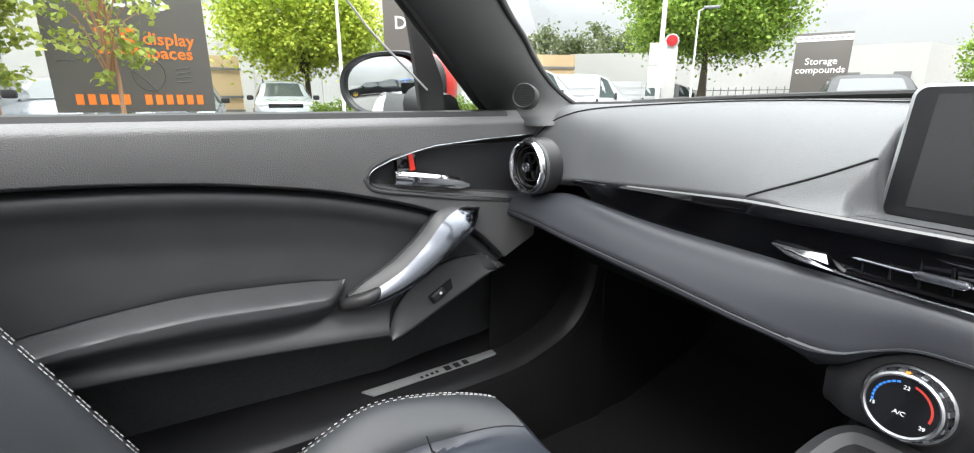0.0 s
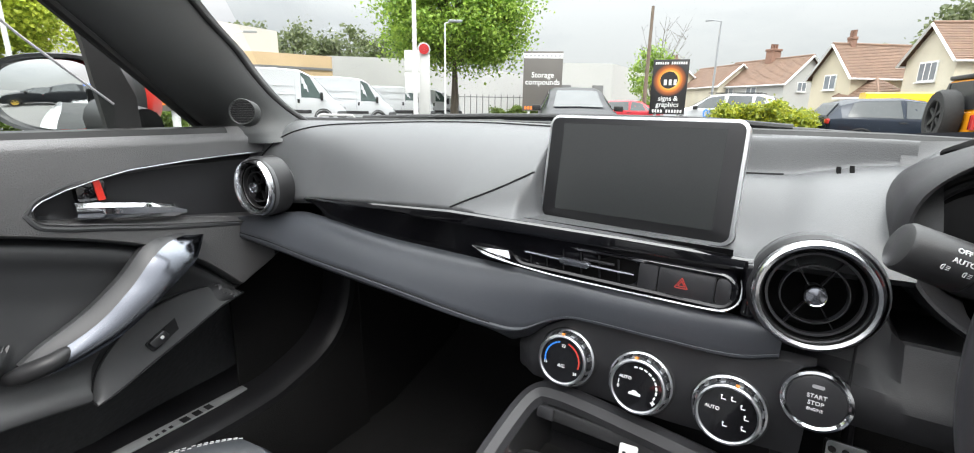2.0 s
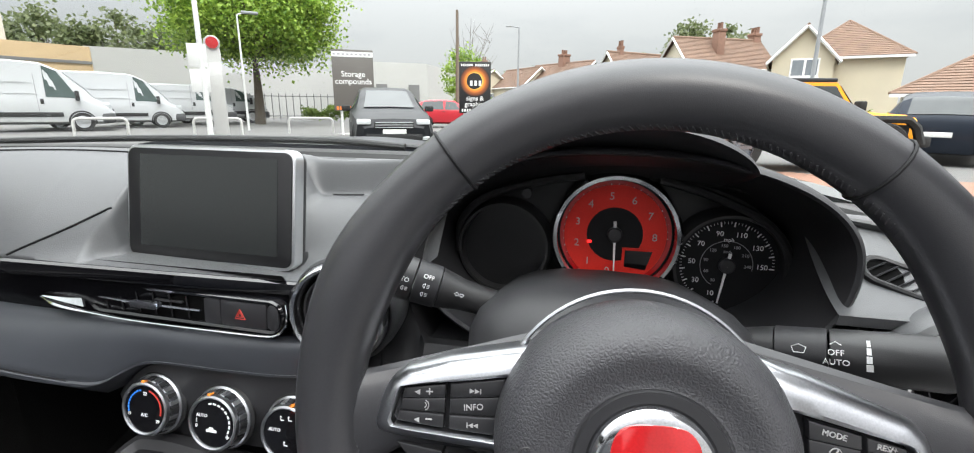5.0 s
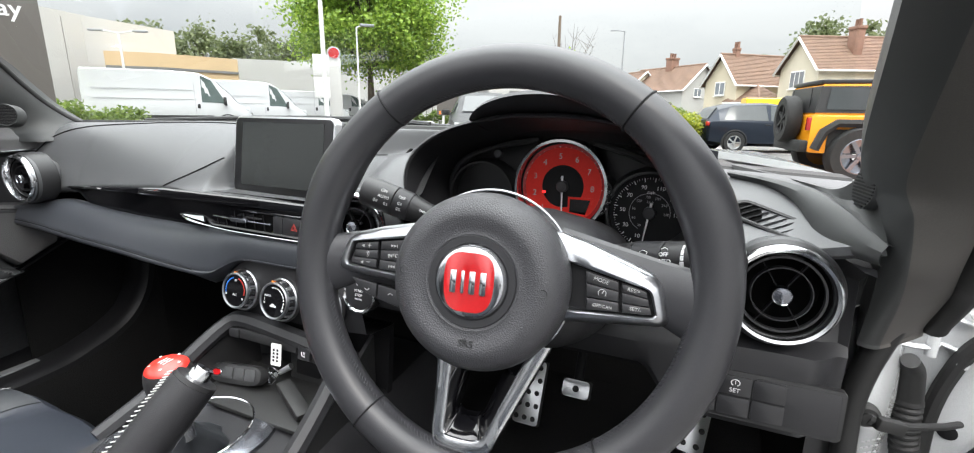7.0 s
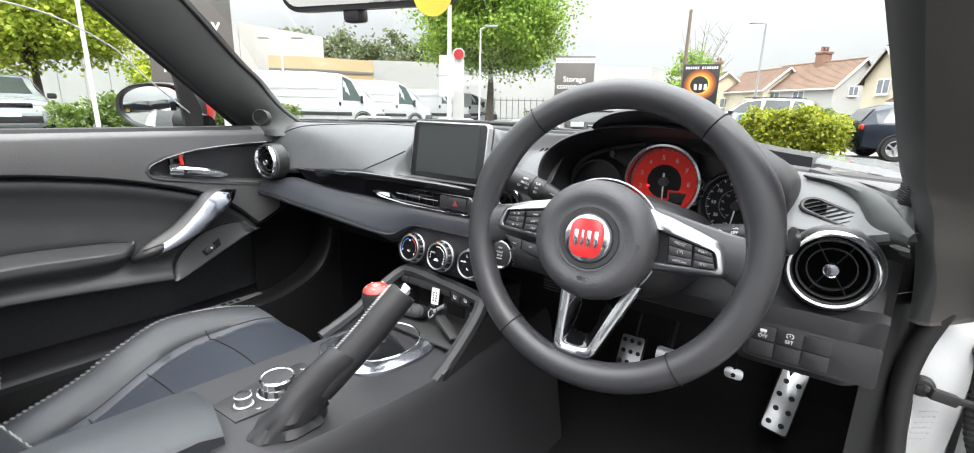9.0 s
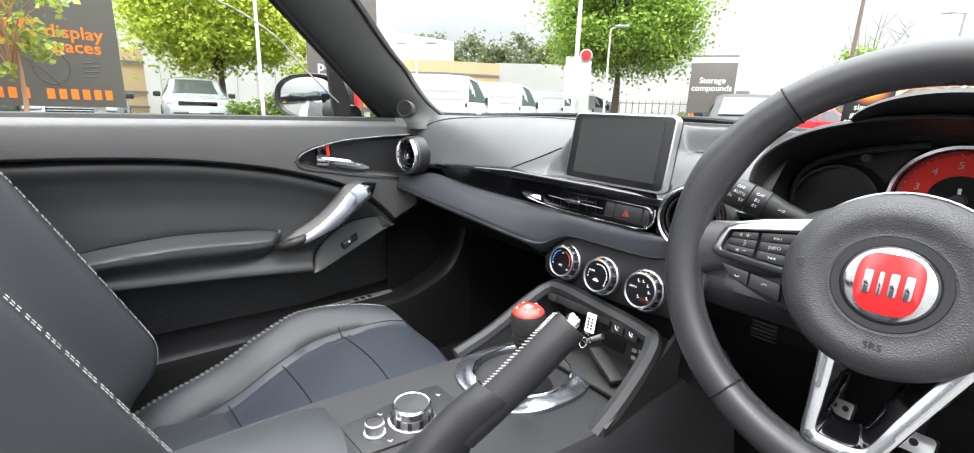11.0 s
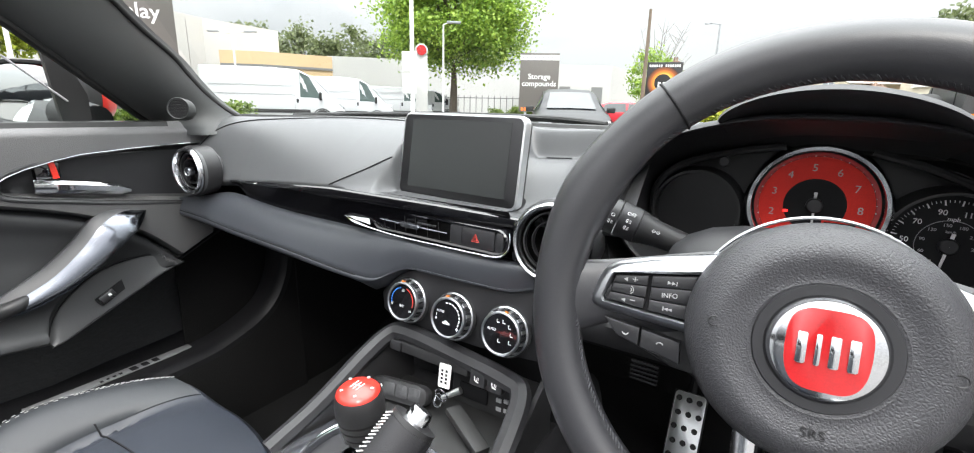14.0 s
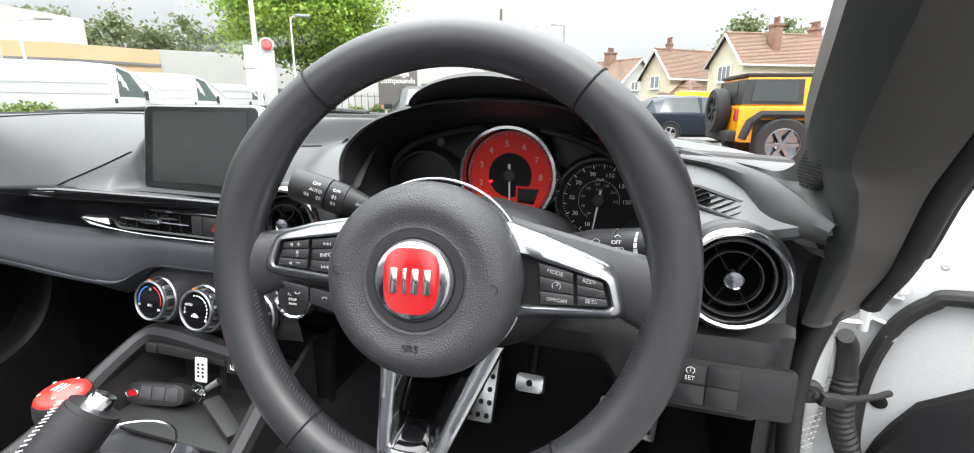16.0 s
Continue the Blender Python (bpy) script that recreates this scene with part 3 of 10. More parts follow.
SUV = [(-2.1, 0.72, 0.74, 0.62, 0.45, 0.95, 1.00), (-2.05, 0.84, 0.86, 0.64, 0.32, 1.05, 1.12), (-1.85, 0.90, 0.92, 0.62, 0.27, 1.08, 1.50), (-1.4, 0.91, 0.93, 0.63, 0.25, 1.08, 1.62), (-0.3, 0.91, 0.93, 0.64, 0.25, 1.05, 1.65), (0.35, 0.91, 0.93, 0.63, 0.25, 1.03, 1.58), (0.72, 0.91, 0.92, 0.68, 0.25, 1.03, 1.34), (1.1, 0.91, 0.91, 0.78, 0.25, 1.0, 1.10), (1.7, 0.90, 0.89, 0.78, 0.25, 0.95, 1.03), (2.08, 0.85, 0.83, 0.70, 0.28, 0.86, 0.94), (2.18, 0.74, 0.72, 0.58, 0.36, 0.70, 0.76)]
VAN = [(-2.95, 0.94, 0.96, 0.86, 0.30, 1.20, 2.40), (-2.90, 0.97, 0.99, 0.88, 0.26, 1.20, 2.50), (0.0, 0.97, 1.0, 0.88, 0.26, 1.20, 2.52), (1.05, 0.97, 1.0, 0.86, 0.26, 1.20, 2.46), (1.55, 0.97, 0.99, 0.80, 0.26, 1.20, 2.22), (2.15, 0.97, 0.97, 0.80, 0.26, 1.15, 1.62), (2.45, 0.96, 0.94, 0.80, 0.26, 1.02, 1.22), (2.85, 0.92, 0.88, 0.72, 0.28, 0.86, 0.98), (3.02, 0.82, 0.78, 0.62, 0.32, 0.62, 0.70)]
VAN_S = [(x * 0.86, a * 0.97, b * 0.97, c * 0.95, d, e * 0.95, 1.92 if f > 2.3 else (1.76 if f > 2.0 else f * 0.92)) for x, a, b, c, d, e, f in VAN]


def hatch_bits(w=0.86):
    return [("headlamp", 2.00, 0.63, 0.70, 0.22, 0.30, 0.11, "lamp_clear"), ("grille", 2.10, 0, 0.64, 0.10, 0.84, 0.15, "tyre"), ("grille_bar", 2.155, 0, 0.69, 0.02, 0.80, 0.018, "alloy"), ("grille_bar", 2.155, 0, 0.64, 0.02, 0.80, 0.018, "alloy"), ("grille_bar", 2.155, 0, 0.59, 0.02, 0.80, 0.018, "alloy"), ("bumper_trim", 2.10, 0.62, 0.33, 0.06, 0.34, 0.02, "alloy"), ("lower_grille", 2.12, 0, 0.38, 0.10, 1.20, 0.14, "tyre"), ("fog_lamp", 2.08, 0.66, 0.37, 0.08, 0.20, 0.05, "lamp_clear"),
            ("door_mirror", 0.72, 0.98, 0.98, 0.16, 0.20, 0.13, "tyre"), ("tail_lamp", -1.98, 0.66, 0.86, 0.16, 0.26, 0.14, "lamp_red"), ("plate", 2.13, 0, 0.50, 0.02, 0.50, 0.10, "num_plate"), ("rear_plate", -2.05, 0, 0.62, 0.02, 0.50, 0.10, "num_plate"), ("door_handle", -0.35, 0.905, 0.85, 0.18, 0.03, 0.03, "tyre")]


def suv_bits():
    return [("headlamp", 2.08, 0.64, 0.86, 0.14, 0.30, 0.11, "lamp_clear"), ("grille", 2.14, 0, 0.82, 0.08, 1.00, 0.14, "gloss"), ("grille_frame", 2.16, 0, 0.74, 0.04, 1.04, 0.02, "chrome"), ("lower_grille", 2.16, 0, 0.48, 0.08, 1.30, 0.18, "tyre"), ("fog_lamp", 2.12, 0.68, 0.56, 0.06, 0.18, 0.08, "lamp_clear"),
            ("door_mirror", 0.80, 1.02, 1.08, 0.16, 0.20, 0.15, "tyre"), ("tail_lamp", -2.04, 0.66, 1.00, 0.14, 0.34, 0.16, "lamp_red"), ("plate", 2.19, 0, 0.60, 0.02, 0.52, 0.11, "num_plate"), ("rear_plate", -2.11, 0, 0.74, 0.02, 0.52, 0.11, "num_plate"), ("roof_rail", -0.5, 0.60, 1.66, 1.9, 0.03, 0.03, "tyre"), ("lower_cladding", 0, 0.92, 0.30, 2.2, 0.03, 0.12, "tyre"), ("door_handle", -0.35, 0.935, 0.98, 0.18, 0.03, 0.03, "tyre")]


def van_bits(h=1.0):
    return [("headlamp", 2.78, 0.74, 0.96, 0.26, 0.24, 0.20, "lamp_clear"), ("bumper", 2.80, 0, 0.50, 0.46, 1.94, 0.36, "bumper"), ("grille", 2.93, 0, 0.78, 0.14, 1.10, 0.10, "tyre"), ("door_mirror", 1.98, 1.10, 1.30, 0.12, 0.22, 0.36, "tyre"), ("door_mirror_arm", 2.0, 1.0, 1.16, 0.08, 0.2, 0.06, "tyre"), ("side_strip", -0.3, 1.0, 0.62, 3.6, 0.03, 0.16, "tyre"), ("door_handle", 0.98, 1.0, 1.08, 0.10, 0.03, 0.18, "tyre"),
            ("roof_rib", -0.9, 0.985, 1.75, 3.4, 0.015, 0.03, "body"), ("side_rib", -0.9, 0.995, 1.36, 3.4, 0.015, 0.03, "body"), ("door_gap", 0.86, 1.0, 1.25, 0.012, 0.012, 1.6, "clad_grey")]


hatch_panes = [(-1.62, -0.35, 0.18, 0.04), (-0.28, 0.86, 0.04, 0.42)]
suv_panes = [(-1.75, -1.25, 0.16, 0.03), (-1.18, -0.30, 0.03, 0.04), (-0.22, 0.90, 0.04, 0.36)]
van_panes = [(1.10, 2.02, 0.02, 0.52)]
P = {k: material(k + "_paint", c, r, metal=mt, coat=0.0 if k in ("black", "navy") else 0.12, stain=0.04, stain_size=0.6, spec=0.26 if k in ("black", "navy") else 0.4) for k, c, r, mt in (("white", (0.46, 0.47, 0.48), 0.25, 0), ("black", (0.006, 0.007, 0.009), 0.30, 0), ("navy", (0.015, 0.020, 0.030), 0.16, 0.2), ("silver", (0.42, 0.44, 0.46), 0.25, 0.5), ("graphite", (0.20, 0.21, 0.23), 0.25, 0.4), ("red_car", (0.40, 0.02, 0.03), 0.2, 0), ("blue", (0.01, 0.10, 0.50), 0.2, 0.1), ("yellow_van", (0.75, 0.48, 0.02), 0.3, 0), ("orange", (0.78, 0.30, 0.012), 0.25, 0))}
van_front = {"screens": [(2.45, 1.60, 0.1, "windscreen")], "bits": van_bits()}
hatch_front = {"screens": [(1.05, 0.25, 0.1, "windscreen"), (-2.0, -1.70, 0.1, "rear_window")], "bits": hatch_bits()}
suv_front = {"screens": [(1.10, 0.35, 0.1, "windscreen"), (-2.05, -1.80, 0.1, "rear_window")], "bits": suv_bits()}

# row of white vans, noses to the road
for k, (x, y, st, lab, sc) in enumerate(((-20.4, 13.5, VAN, "tall white panel van parked in a row", 1.0), (-20.45, 17.2, VAN, "white panel van parked in a row", 0.93), (-20.7, 20.9, VAN_S, "smaller white panel van parked in a row", 1.06), (-21.5, 24.7, VAN_S, "smaller white panel van at the end of the row", 1.06))):
    car("panel_van", lab, P["white"], (x, y, 0), 50 if k < 2 else 47, st, (-1.75, 2.02) if k < 2 else (-1.5, 1.72), 0.35, M["van_glass"], van_panes if k < 2 else [(0.95, 1.74, 0.02, 0.44)], van_front if k < 2 else {"screens": [(2.1, 1.38, 0.1, "windscreen")], "bits": [(n, x * 0.86, y * 0.97, z * 0.92, a, b, c, m) for n, x, y, z, a, b, c, m in van_bits()]}, None, group="white vans", scale=sc)
# black hatchback facing the forecourt
car("hatchback", "black hatchback facing the forecourt, front on", P["black"], (-4.75, 11.3, 0), -62, HATCH, (-1.28, 1.32), 0.31, M["autoglass"], hatch_panes, hatch_front, None)
car("hatchback", "small red hatchback on the road behind the signs", P["red_car"], (-6.9, 24.5, 0), 14, HATCH, (-1.28, 1.32), 0.30, M["autoglass"], hatch_panes, hatch_front, None, scale=0.95)
cross = car("crossover", "white crossover with blue sales sticker on its door", P["white"], (-2.6, 21.6, 0), 176, SUV, (-1.3, 1.35), 0.35, M["autoglass"], suv_panes, suv_front, None)
lettering("0%", facing(-2.90, 20.64, 0.84, 0, -4), 0.46, M["print_blue"], cross, "sticker_lettering", depth=0.004, bold=0.006, label="blue sales figures")
car("hatchback", "dark navy hatchback parked beside the yellow hedge", P["navy"], (2.2, 15.3, 0), 20, HATCH, (-1.28, 1.32), 0.32, M["autoglass"], hatch_panes, hatch_front, None, scale=0.9)
car("hatchback", "dark navy hatchback parked with its tail to the forecourt", P["navy"], (7.95, 12.2, 0), 56, HATCH, (-1.28, 1.32), 0.32, M["autoglass"], hatch_panes, hatch_front, None, scale=0.97)
car("crossover", "silver crossover parked facing the forecourt", P["silver"], (-18.3, 2.0, 0), -6, SUV, (-1.3, 1.35), 0.35, M["autoglass"], suv_panes, suv_front, None)
car("hatchback", "graphite hatchback parked facing the forecourt", P["graphite"], (-15.3, -0.85, 0), -4, HATCH, (-1.28, 1.32), 0.31, M["autoglass"], hatch_panes, hatch_front, None)
car("hatchback", "graphite hatchback beside the display sign", P["graphite"], (-14.2, -3.0, 0), -2, HATCH, (-1.28, 1.32), 0.31, M["autoglass"], hatch_panes, hatch_front, None)
car("crossover", "dark grey crossover behind the young birches", P["graphite"], (-11.8, -4.3, 0), 4, SUV, (-1.3, 1.35), 0.34, M["autoglass"], suv_panes, suv_front, None)
car("hatchback", "small black hatchback with gold wheels parked behind", P["black"], (-1.7, -8.8, 0), 176, HATCH, (-1.28, 1.32), 0.31, M["autoglass"], hatch_panes, hatch_front, None, rim="gold", scale=0.92)
car("hatchback", "small blue hatchback parked behind the black one", P["blue"], (0.3, -12.6, 0), 150, HATCH, (-1.28, 1.32), 0.30, M["autoglass"], hatch_panes, hatch_front, None, scale=0.92)
car("panel_van", "yellow van with a white roof rail passing on the road", P["yellow_van"], (5.0, 29.0, 0), 4, VAN_S, (-1.5, 1.72), 0.34, M["autoglass"], [(0.95, 1.74, 0.02, 0.44)], {"screens": [], "bits": [(n, x * 0.86, y * 0.97, z * 0.92, a, b, c, m) for n, x, y, z, a, b, c, m in van_bits()]}, None)


def off_roader(at, heading, scale):
    """Boxy four-door off-roader with a black hard top, flared arches and a spare wheel."""
    t = thing("off_roader", "orange four-door off-roader with black hard top and arches", "car")
    bm = bmesh.new()
    rows = []
    for x, w, zb, zt in ((-2.05, 0.76, 0.52, 1.12), (-2.0, 0.79, 0.50, 1.16), (0.55, 0.80, 0.50, 1.16), (0.75, 0.78, 0.50, 1.14), (1.7, 0.68, 0.52, 1.08), (1.95, 0.62, 0.55, 1.02)):
        rows.append([V(x, -w, zb), V(x, -w, zt - 0.05), V(x, -w + 0.04, zt), V(x, w - 0.04, zt), V(x, w, zt - 0.05), V(x, w, zb)])
    loft(bm, rows, closed=True, caps=True)
    part("body", bm, P["orange"], t)
    bm = bmesh.new()
    rows = []
    for z, xf, xr, w in ((1.15, 0.72, -2.02, 0.775), (1.62, 0.40, -1.95, 0.71), (1.66, 0.34, -1.90, 0.69)):
        rows.append([V(xf, -w, z), V(xf, w, z), V(xr, w, z), V(xr, -w, z)])
    loft(bm, rows, closed=True, caps=True)
    part("door_frames", bm, P["orange"], t)
    bm = bmesh.new()
    rows = []
    for z, xf, xr, w in ((1.17, -1.02, -2.035, 0.785), (1.60, -1.02, -1.97, 0.722)):
        rows.append([V(xf, -w, z), V(xf, w, z), V(xr, w, z), V(xr, -w, z)])
    loft(bm, rows, closed=True, caps=True)
    box(bm, pose(-0.80, 0, 1.675), 2.36, 1.44, 0.07, 0.02)
    part("hard_top", bm, M["plastic"], t, "black hard top")
    for sgn in (-1, 1):
        for nm, x0, x1, s0, s1 in (("rear_window", -1.88, -1.12, 0.05, 0.0), ("door_window", -0.88, -0.20, 0.0, 0.0), ("front_window", -0.04, 0.58, 0.0, 0.22)):
            bm = bmesh.new()
            y0, y1 = (0.789, 0.735) if x0 < -1 else (0.778, 0.722)
            slab(bm, [[V(x0, sgn * y0, 1.22), V(x1, sgn * y0, 1.22)], [V(x0 + s0, sgn * y1, 1.57), V(x1 - s1, sgn * y1, 1.57)]], (0, sgn * 0.006, 0))
            part(nm, bm, M["autoglass"], t)
        for x in (-0.92, -0.12, 0.66):
            bm = bmesh.new()
            box(bm, pose(x, sgn * 0.801, 0.84), 0.014, 0.012, 0.62)
            part("door_gap", bm, M["tyre"], t)
        for x in (-0.80, 0.02):
            bm = bmesh.new()
            box(bm, pose(x, sgn * 0.815, 1.05), 0.20, 0.03, 0.04, 0.008)
            part("door_handle", bm, M["tyre"], t)
            bm = bmesh.new()
            box(bm, pose(x + 0.62, sgn * 0.812, 0.80), 0.12, 0.025, 0.05, 0.006)
            part("hinge", bm, P["orange"], t)
        bm = bmesh.new()
        box(bm, pose(-0.2, sgn * 0.83, 0.46), 1.75, 0.14, 0.09, 0.02)
        part("side_step", bm, M["tyre"], t)
        bm = bmesh.new()
        box(bm, pose(0.70, sgn * 0.93, 1.22), 0.12, 0.20, 0.18, 0.03)
        part("door_mirror", bm, M["tyre"], t)
        bm = bmesh.new()
        box(bm, pose(-2.05, sgn * 0.68, 0.98), 0.08, 0.14, 0.22, 0.015)
        part("tail_lamp", bm, M["lamp_red"], t)
        bm = bmesh.new()
        lathe(bm, Matrix.Translation((1.96, sgn * 0.46, 0.86)) @ Matrix.Rotation(radians(90), 4, "Y"), [(0.11, -0.02), (0.11, 0.02), (0.0001, 0.03)], 20, caps=False)
        part("headlamp", bm, M["lamp_clear"], t)
        for x in (-1.32, 1.22):
            wheel_on(t, Matrix.Translation((x, sgn * 0.82, 0.47)) @ Matrix.Rotation(radians(-90 * sgn), 4, "X"), 0.47, 0.30, M["smoke"], 6)
            bm = bmesh.new()
            pts = [V(x + c, sgn * 0.86, z) for c, z in ((-0.66, 0.56), (-0.56, 0.86), (-0.38, 1.0), (0.38, 1.0), (0.56, 0.86), (0.68, 0.56))]
            tube(bm, pts, 0.075, 6)
            part("arch", bm, M["tyre"], t)
            bm = bmesh.new()
            box(bm, pose(x, sgn * 0.74, 0.70), 0.95, 0.14, 0.40)
            part("arch_well", bm, M["tyre"], t)
    wheel_on(t, Matrix.Translation((-2.20, 0.0, 1.05)) @ Matrix.Rotation(radians(-90), 4, "Y"), 0.42, 0.24, M["tyre"], 6)
    bm = bmesh.new()
    box(bm, pose(-2.10, 0, 0.60), 0.16, 1.5, 0.20, 0.04)
    box(bm, pose(2.08, 0, 0.60), 0.20, 1.5, 0.20, 0.04)
    part("bumpers", bm, M["tyre"], t)
    bm = bmesh.new()
    slab(bm, [[V(0.80, -0.66, 1.18), V(0.80, 0.66, 1.18)], [V(0.50, -0.62, 1.58), V(0.50, 0.62, 1.58)]], (0.01, 0, 0))
    part("windscreen", bm, M["autoglass"], t)
    for y in (-0.45, 0.5):
        bm = bmesh.new()
        box(bm, pose(-2.02, y, 1.38, 0, 0, 0), 0.012, 0.02, 0.40)
        part("rear_pillar", bm, M["plastic"], t)
    t.matrix_basis = Matrix.Translation(at) @ Matrix.Rotation(radians(heading), 4, "Z") @ Matrix.Diagonal((scale, scale, scale, 1))
    return t


off_roader((3.80, 9.30, 0), 8, 0.90)


# ---- boards, posts and hoops ----
def board(name, label, mid, width, low, high, face_to, lines, band=True, group="boards", mat="sign_grey", legs=2):
    """An upright printed board on posts. lines: (text, height above the foot of the board, letter size, material, shift)."""
    mid = Vector(mid)
    d = (Vector((face_to[0], face_to[1], 0)) - Vector((mid.x, mid.y, 0))).normalized()
    yaw = math.degrees(math.atan2(d.y, d.x)) + 90
    t = thing(name, label, "sign", (mid.x, mid.y, 0), group)
    m = Matrix.Translation((mid.x, mid.y, 0)) @ Matrix.Rotation(radians(yaw), 4, "Z") @ Matrix.Rotation(radians(90), 4, "X")
    bm = bmesh.new()
    box(bm, m @ pose(0, (low + high) / 2, -0.03), width, high - low, 0.06, 0.006)
    part("panel", bm, M[mat], t)
    if band:
        bm = bmesh.new()
        box(bm, m @ pose(0, high - 0.16, 0.003), width * 0.995, 0.17, 0.006)
        part("band", bm, M["sign_white"], t, "white heading band")
        bm = bmesh.new()
        for k in range(9):
            box(bm, m @ pose(-width * 0.43 + width * 0.105 * k, high - 0.16, 0.0075), width * 0.07, 0.06, 0.002)
        part("heading_bars", bm, M["print_grey"], t)
    for k in range(legs):
        bm = bmesh.new()
        x = (k - (legs - 1) / 2) * width * 0.66
        tube(bm, [m @ V(x, 0, -0.08), m @ V(x, high * 0.92, -0.08)], 0.045, 12)
        part("leg", bm, M["galv"], t)
    for tx, h, s, mk, sh in lines:
        if tx.startswith("|"):
            n = int(tx[1:])
            bm = bmesh.new()
            for k in range(n):
                if k == n // 2 - 1 and n > 8:
                    continue
                box(bm, m @ pose(sh + (k - (n - 1) / 2) * s * 0.72, low + h, 0.004), s * 0.46, s * 0.78, 0.004)
            part("number_bars", bm, M[mk], t)
        else:
            lettering(tx, m @ pose(sh, low + h, 0.003), s, M[mk], t, depth=0.002, bold=s * 0.012)
    return t, m


board("board", "tall charcoal storage board with white heading band", (-8.02, 16.0, 0), 1.42, 0.86, 2.96, (0.3, -0.3), [("Storage", 1.27, 0.27, "sign_white", 0), ("compounds", 1.02, 0.27, "sign_white", 0), ("|12", 0.10, 0.15, "sign_orange", 0.0)])
b, bmx = board("board", "black graphics board with glowing orange ring", (-3.15, 14.3, 0), 0.96, 0.85, 2.36, (0.2, -0.3), [("signs &", 0.44, 0.19, "sign_white", 0), ("graphics", 0.27, 0.19, "sign_white", 0), ("|11", 0.09, 0.105, "sign_white", 0), ("|14", 1.41, 0.085, "sign_white", 0)], band=False, mat="sign_black")
glow_print = bpy.data.materials.new("printed_orange_corona")
glow_print.use_nodes = True
gn, gl = glow_print.node_tree.nodes, glow_print.node_tree.links
g_co, g_off, g_len, g_ramp = gn.new("ShaderNodeTexCoord"), gn.new("ShaderNodeVectorMath"), gn.new("ShaderNodeVectorMath"), gn.new("ShaderNodeValToRGB")
g_off.operation, g_len.operation = "SUBTRACT", "LENGTH"
g_off.inputs[1].default_value = (0.5, 0.5, 0.5)
g_flat = gn.new("ShaderNodeVectorMath")
g_flat.operation, g_flat.inputs[1].default_value = "MULTIPLY", (2.0, 0.0, 2.0)
gl.new(g_co.outputs["Generated"], g_off.inputs[0])
gl.new(g_off.outputs[0], g_flat.inputs[0])
gl.new(g_flat.outputs[0], g_len.inputs[0])
gl.new(g_len.outputs["Value"], g_ramp.inputs["Fac"])
g_ramp.color_ramp.elements[0].position, g_ramp.color_ramp.elements[0].color = 0.50, (0.80, 0.50, 0.10, 1)
g_ramp.color_ramp.elements[1].position, g_ramp.color_ramp.elements[1].color = 0.98, (0.016, 0.015, 0.016, 1)
for g_at, g_col in ((0.60, (0.80, 0.24, 0.03, 1)), (0.76, (0.32, 0.085, 0.02, 1))):
    g_ramp.color_ramp.elements.new(g_at).color = g_col
gl.new(g_ramp.outputs["Color"], gn["Principled BSDF"].inputs["Base Color"])
bm = bmesh.new()
lathe(bm, bmx @ pose(0, 1.80, 0.002), [(0.46, 0), (0.458, 0.003), (0.22, 0.004)], 44, caps=False)
part("ring", bm, glow_print, b, "orange corona print")
bm = bmesh.new()
lathe(bm, bmx @ pose(-0.02, 1.80, 0.006), [(0.235, 0), (0.233, 0.003), (0.0001, 0.004)], 40, caps=False)
part("disc", bm, M["sign_black"], b)
bm = bmesh.new()
for k in range(3):
    box(bm, bmx @ pose(-0.11 + 0.13 * k, 1.74, 0.012), 0.075, 0.15, 0.004)
part("logo_bars", bm, M["sign_white"], b)
# display board near the passenger door
b, bmx = board("board", "large charcoal display board with orange lettering", (-5.62, -0.93, 0), 1.24, 0.86, 2.95, (0.0, -0.35), [("25", 0.62, 0.33, "sign_orange", -0.10), ("display", 0.665, 0.155, "sign_orange", 0.30), ("spaces", 0.54, 0.155, "sign_orange", 0.28), ("|12", 0.115, 0.118, "sign_orange", 0.02), ("sales", 1.02, 0.30, "sign_white", 0.05)])
bm = bmesh.new()
faint = material("faint_line", (0.085, 0.080, 0.073), 0.5)
tube(bm, [bmx @ V(0.10 + 0.13 * math.cos(a), 1.21 + 0.15 * math.sin(a), 0.003) for a in (2 * math.pi * i / 30 for i in range(30))], 0.006, 4, closed=True)
for k in range(4):
    tube(bm, [bmx @ V(0.32, 1.14 + 0.04 * k, 0.003), bmx @ V(0.44, 1.15 + 0.045 * k, 0.003)], 0.005, 4)
tube(bm, smooth_curve([bmx @ V(-0.55, 1.30, 0.003), bmx @ V(-0.2, 1.33, 0.003), bmx @ V(0.0, 1.22, 0.003), bmx @ V(0.15, 1.05, 0.003)], 14), 0.005, 4)
part("outline_drawing", bm, faint, b)
board("board", "charcoal display board with white lettering", (-6.52, 2.31, 0), 0.98, 0.86, 3.45, (0.45, -0.5), [("Display", 1.14, 0.235, "sign_white", 0.0), ("per", 0.62, 0.20, "sign_white", -0.22), ("|12", 0.115, 0.115, "sign_orange", 0.0)])
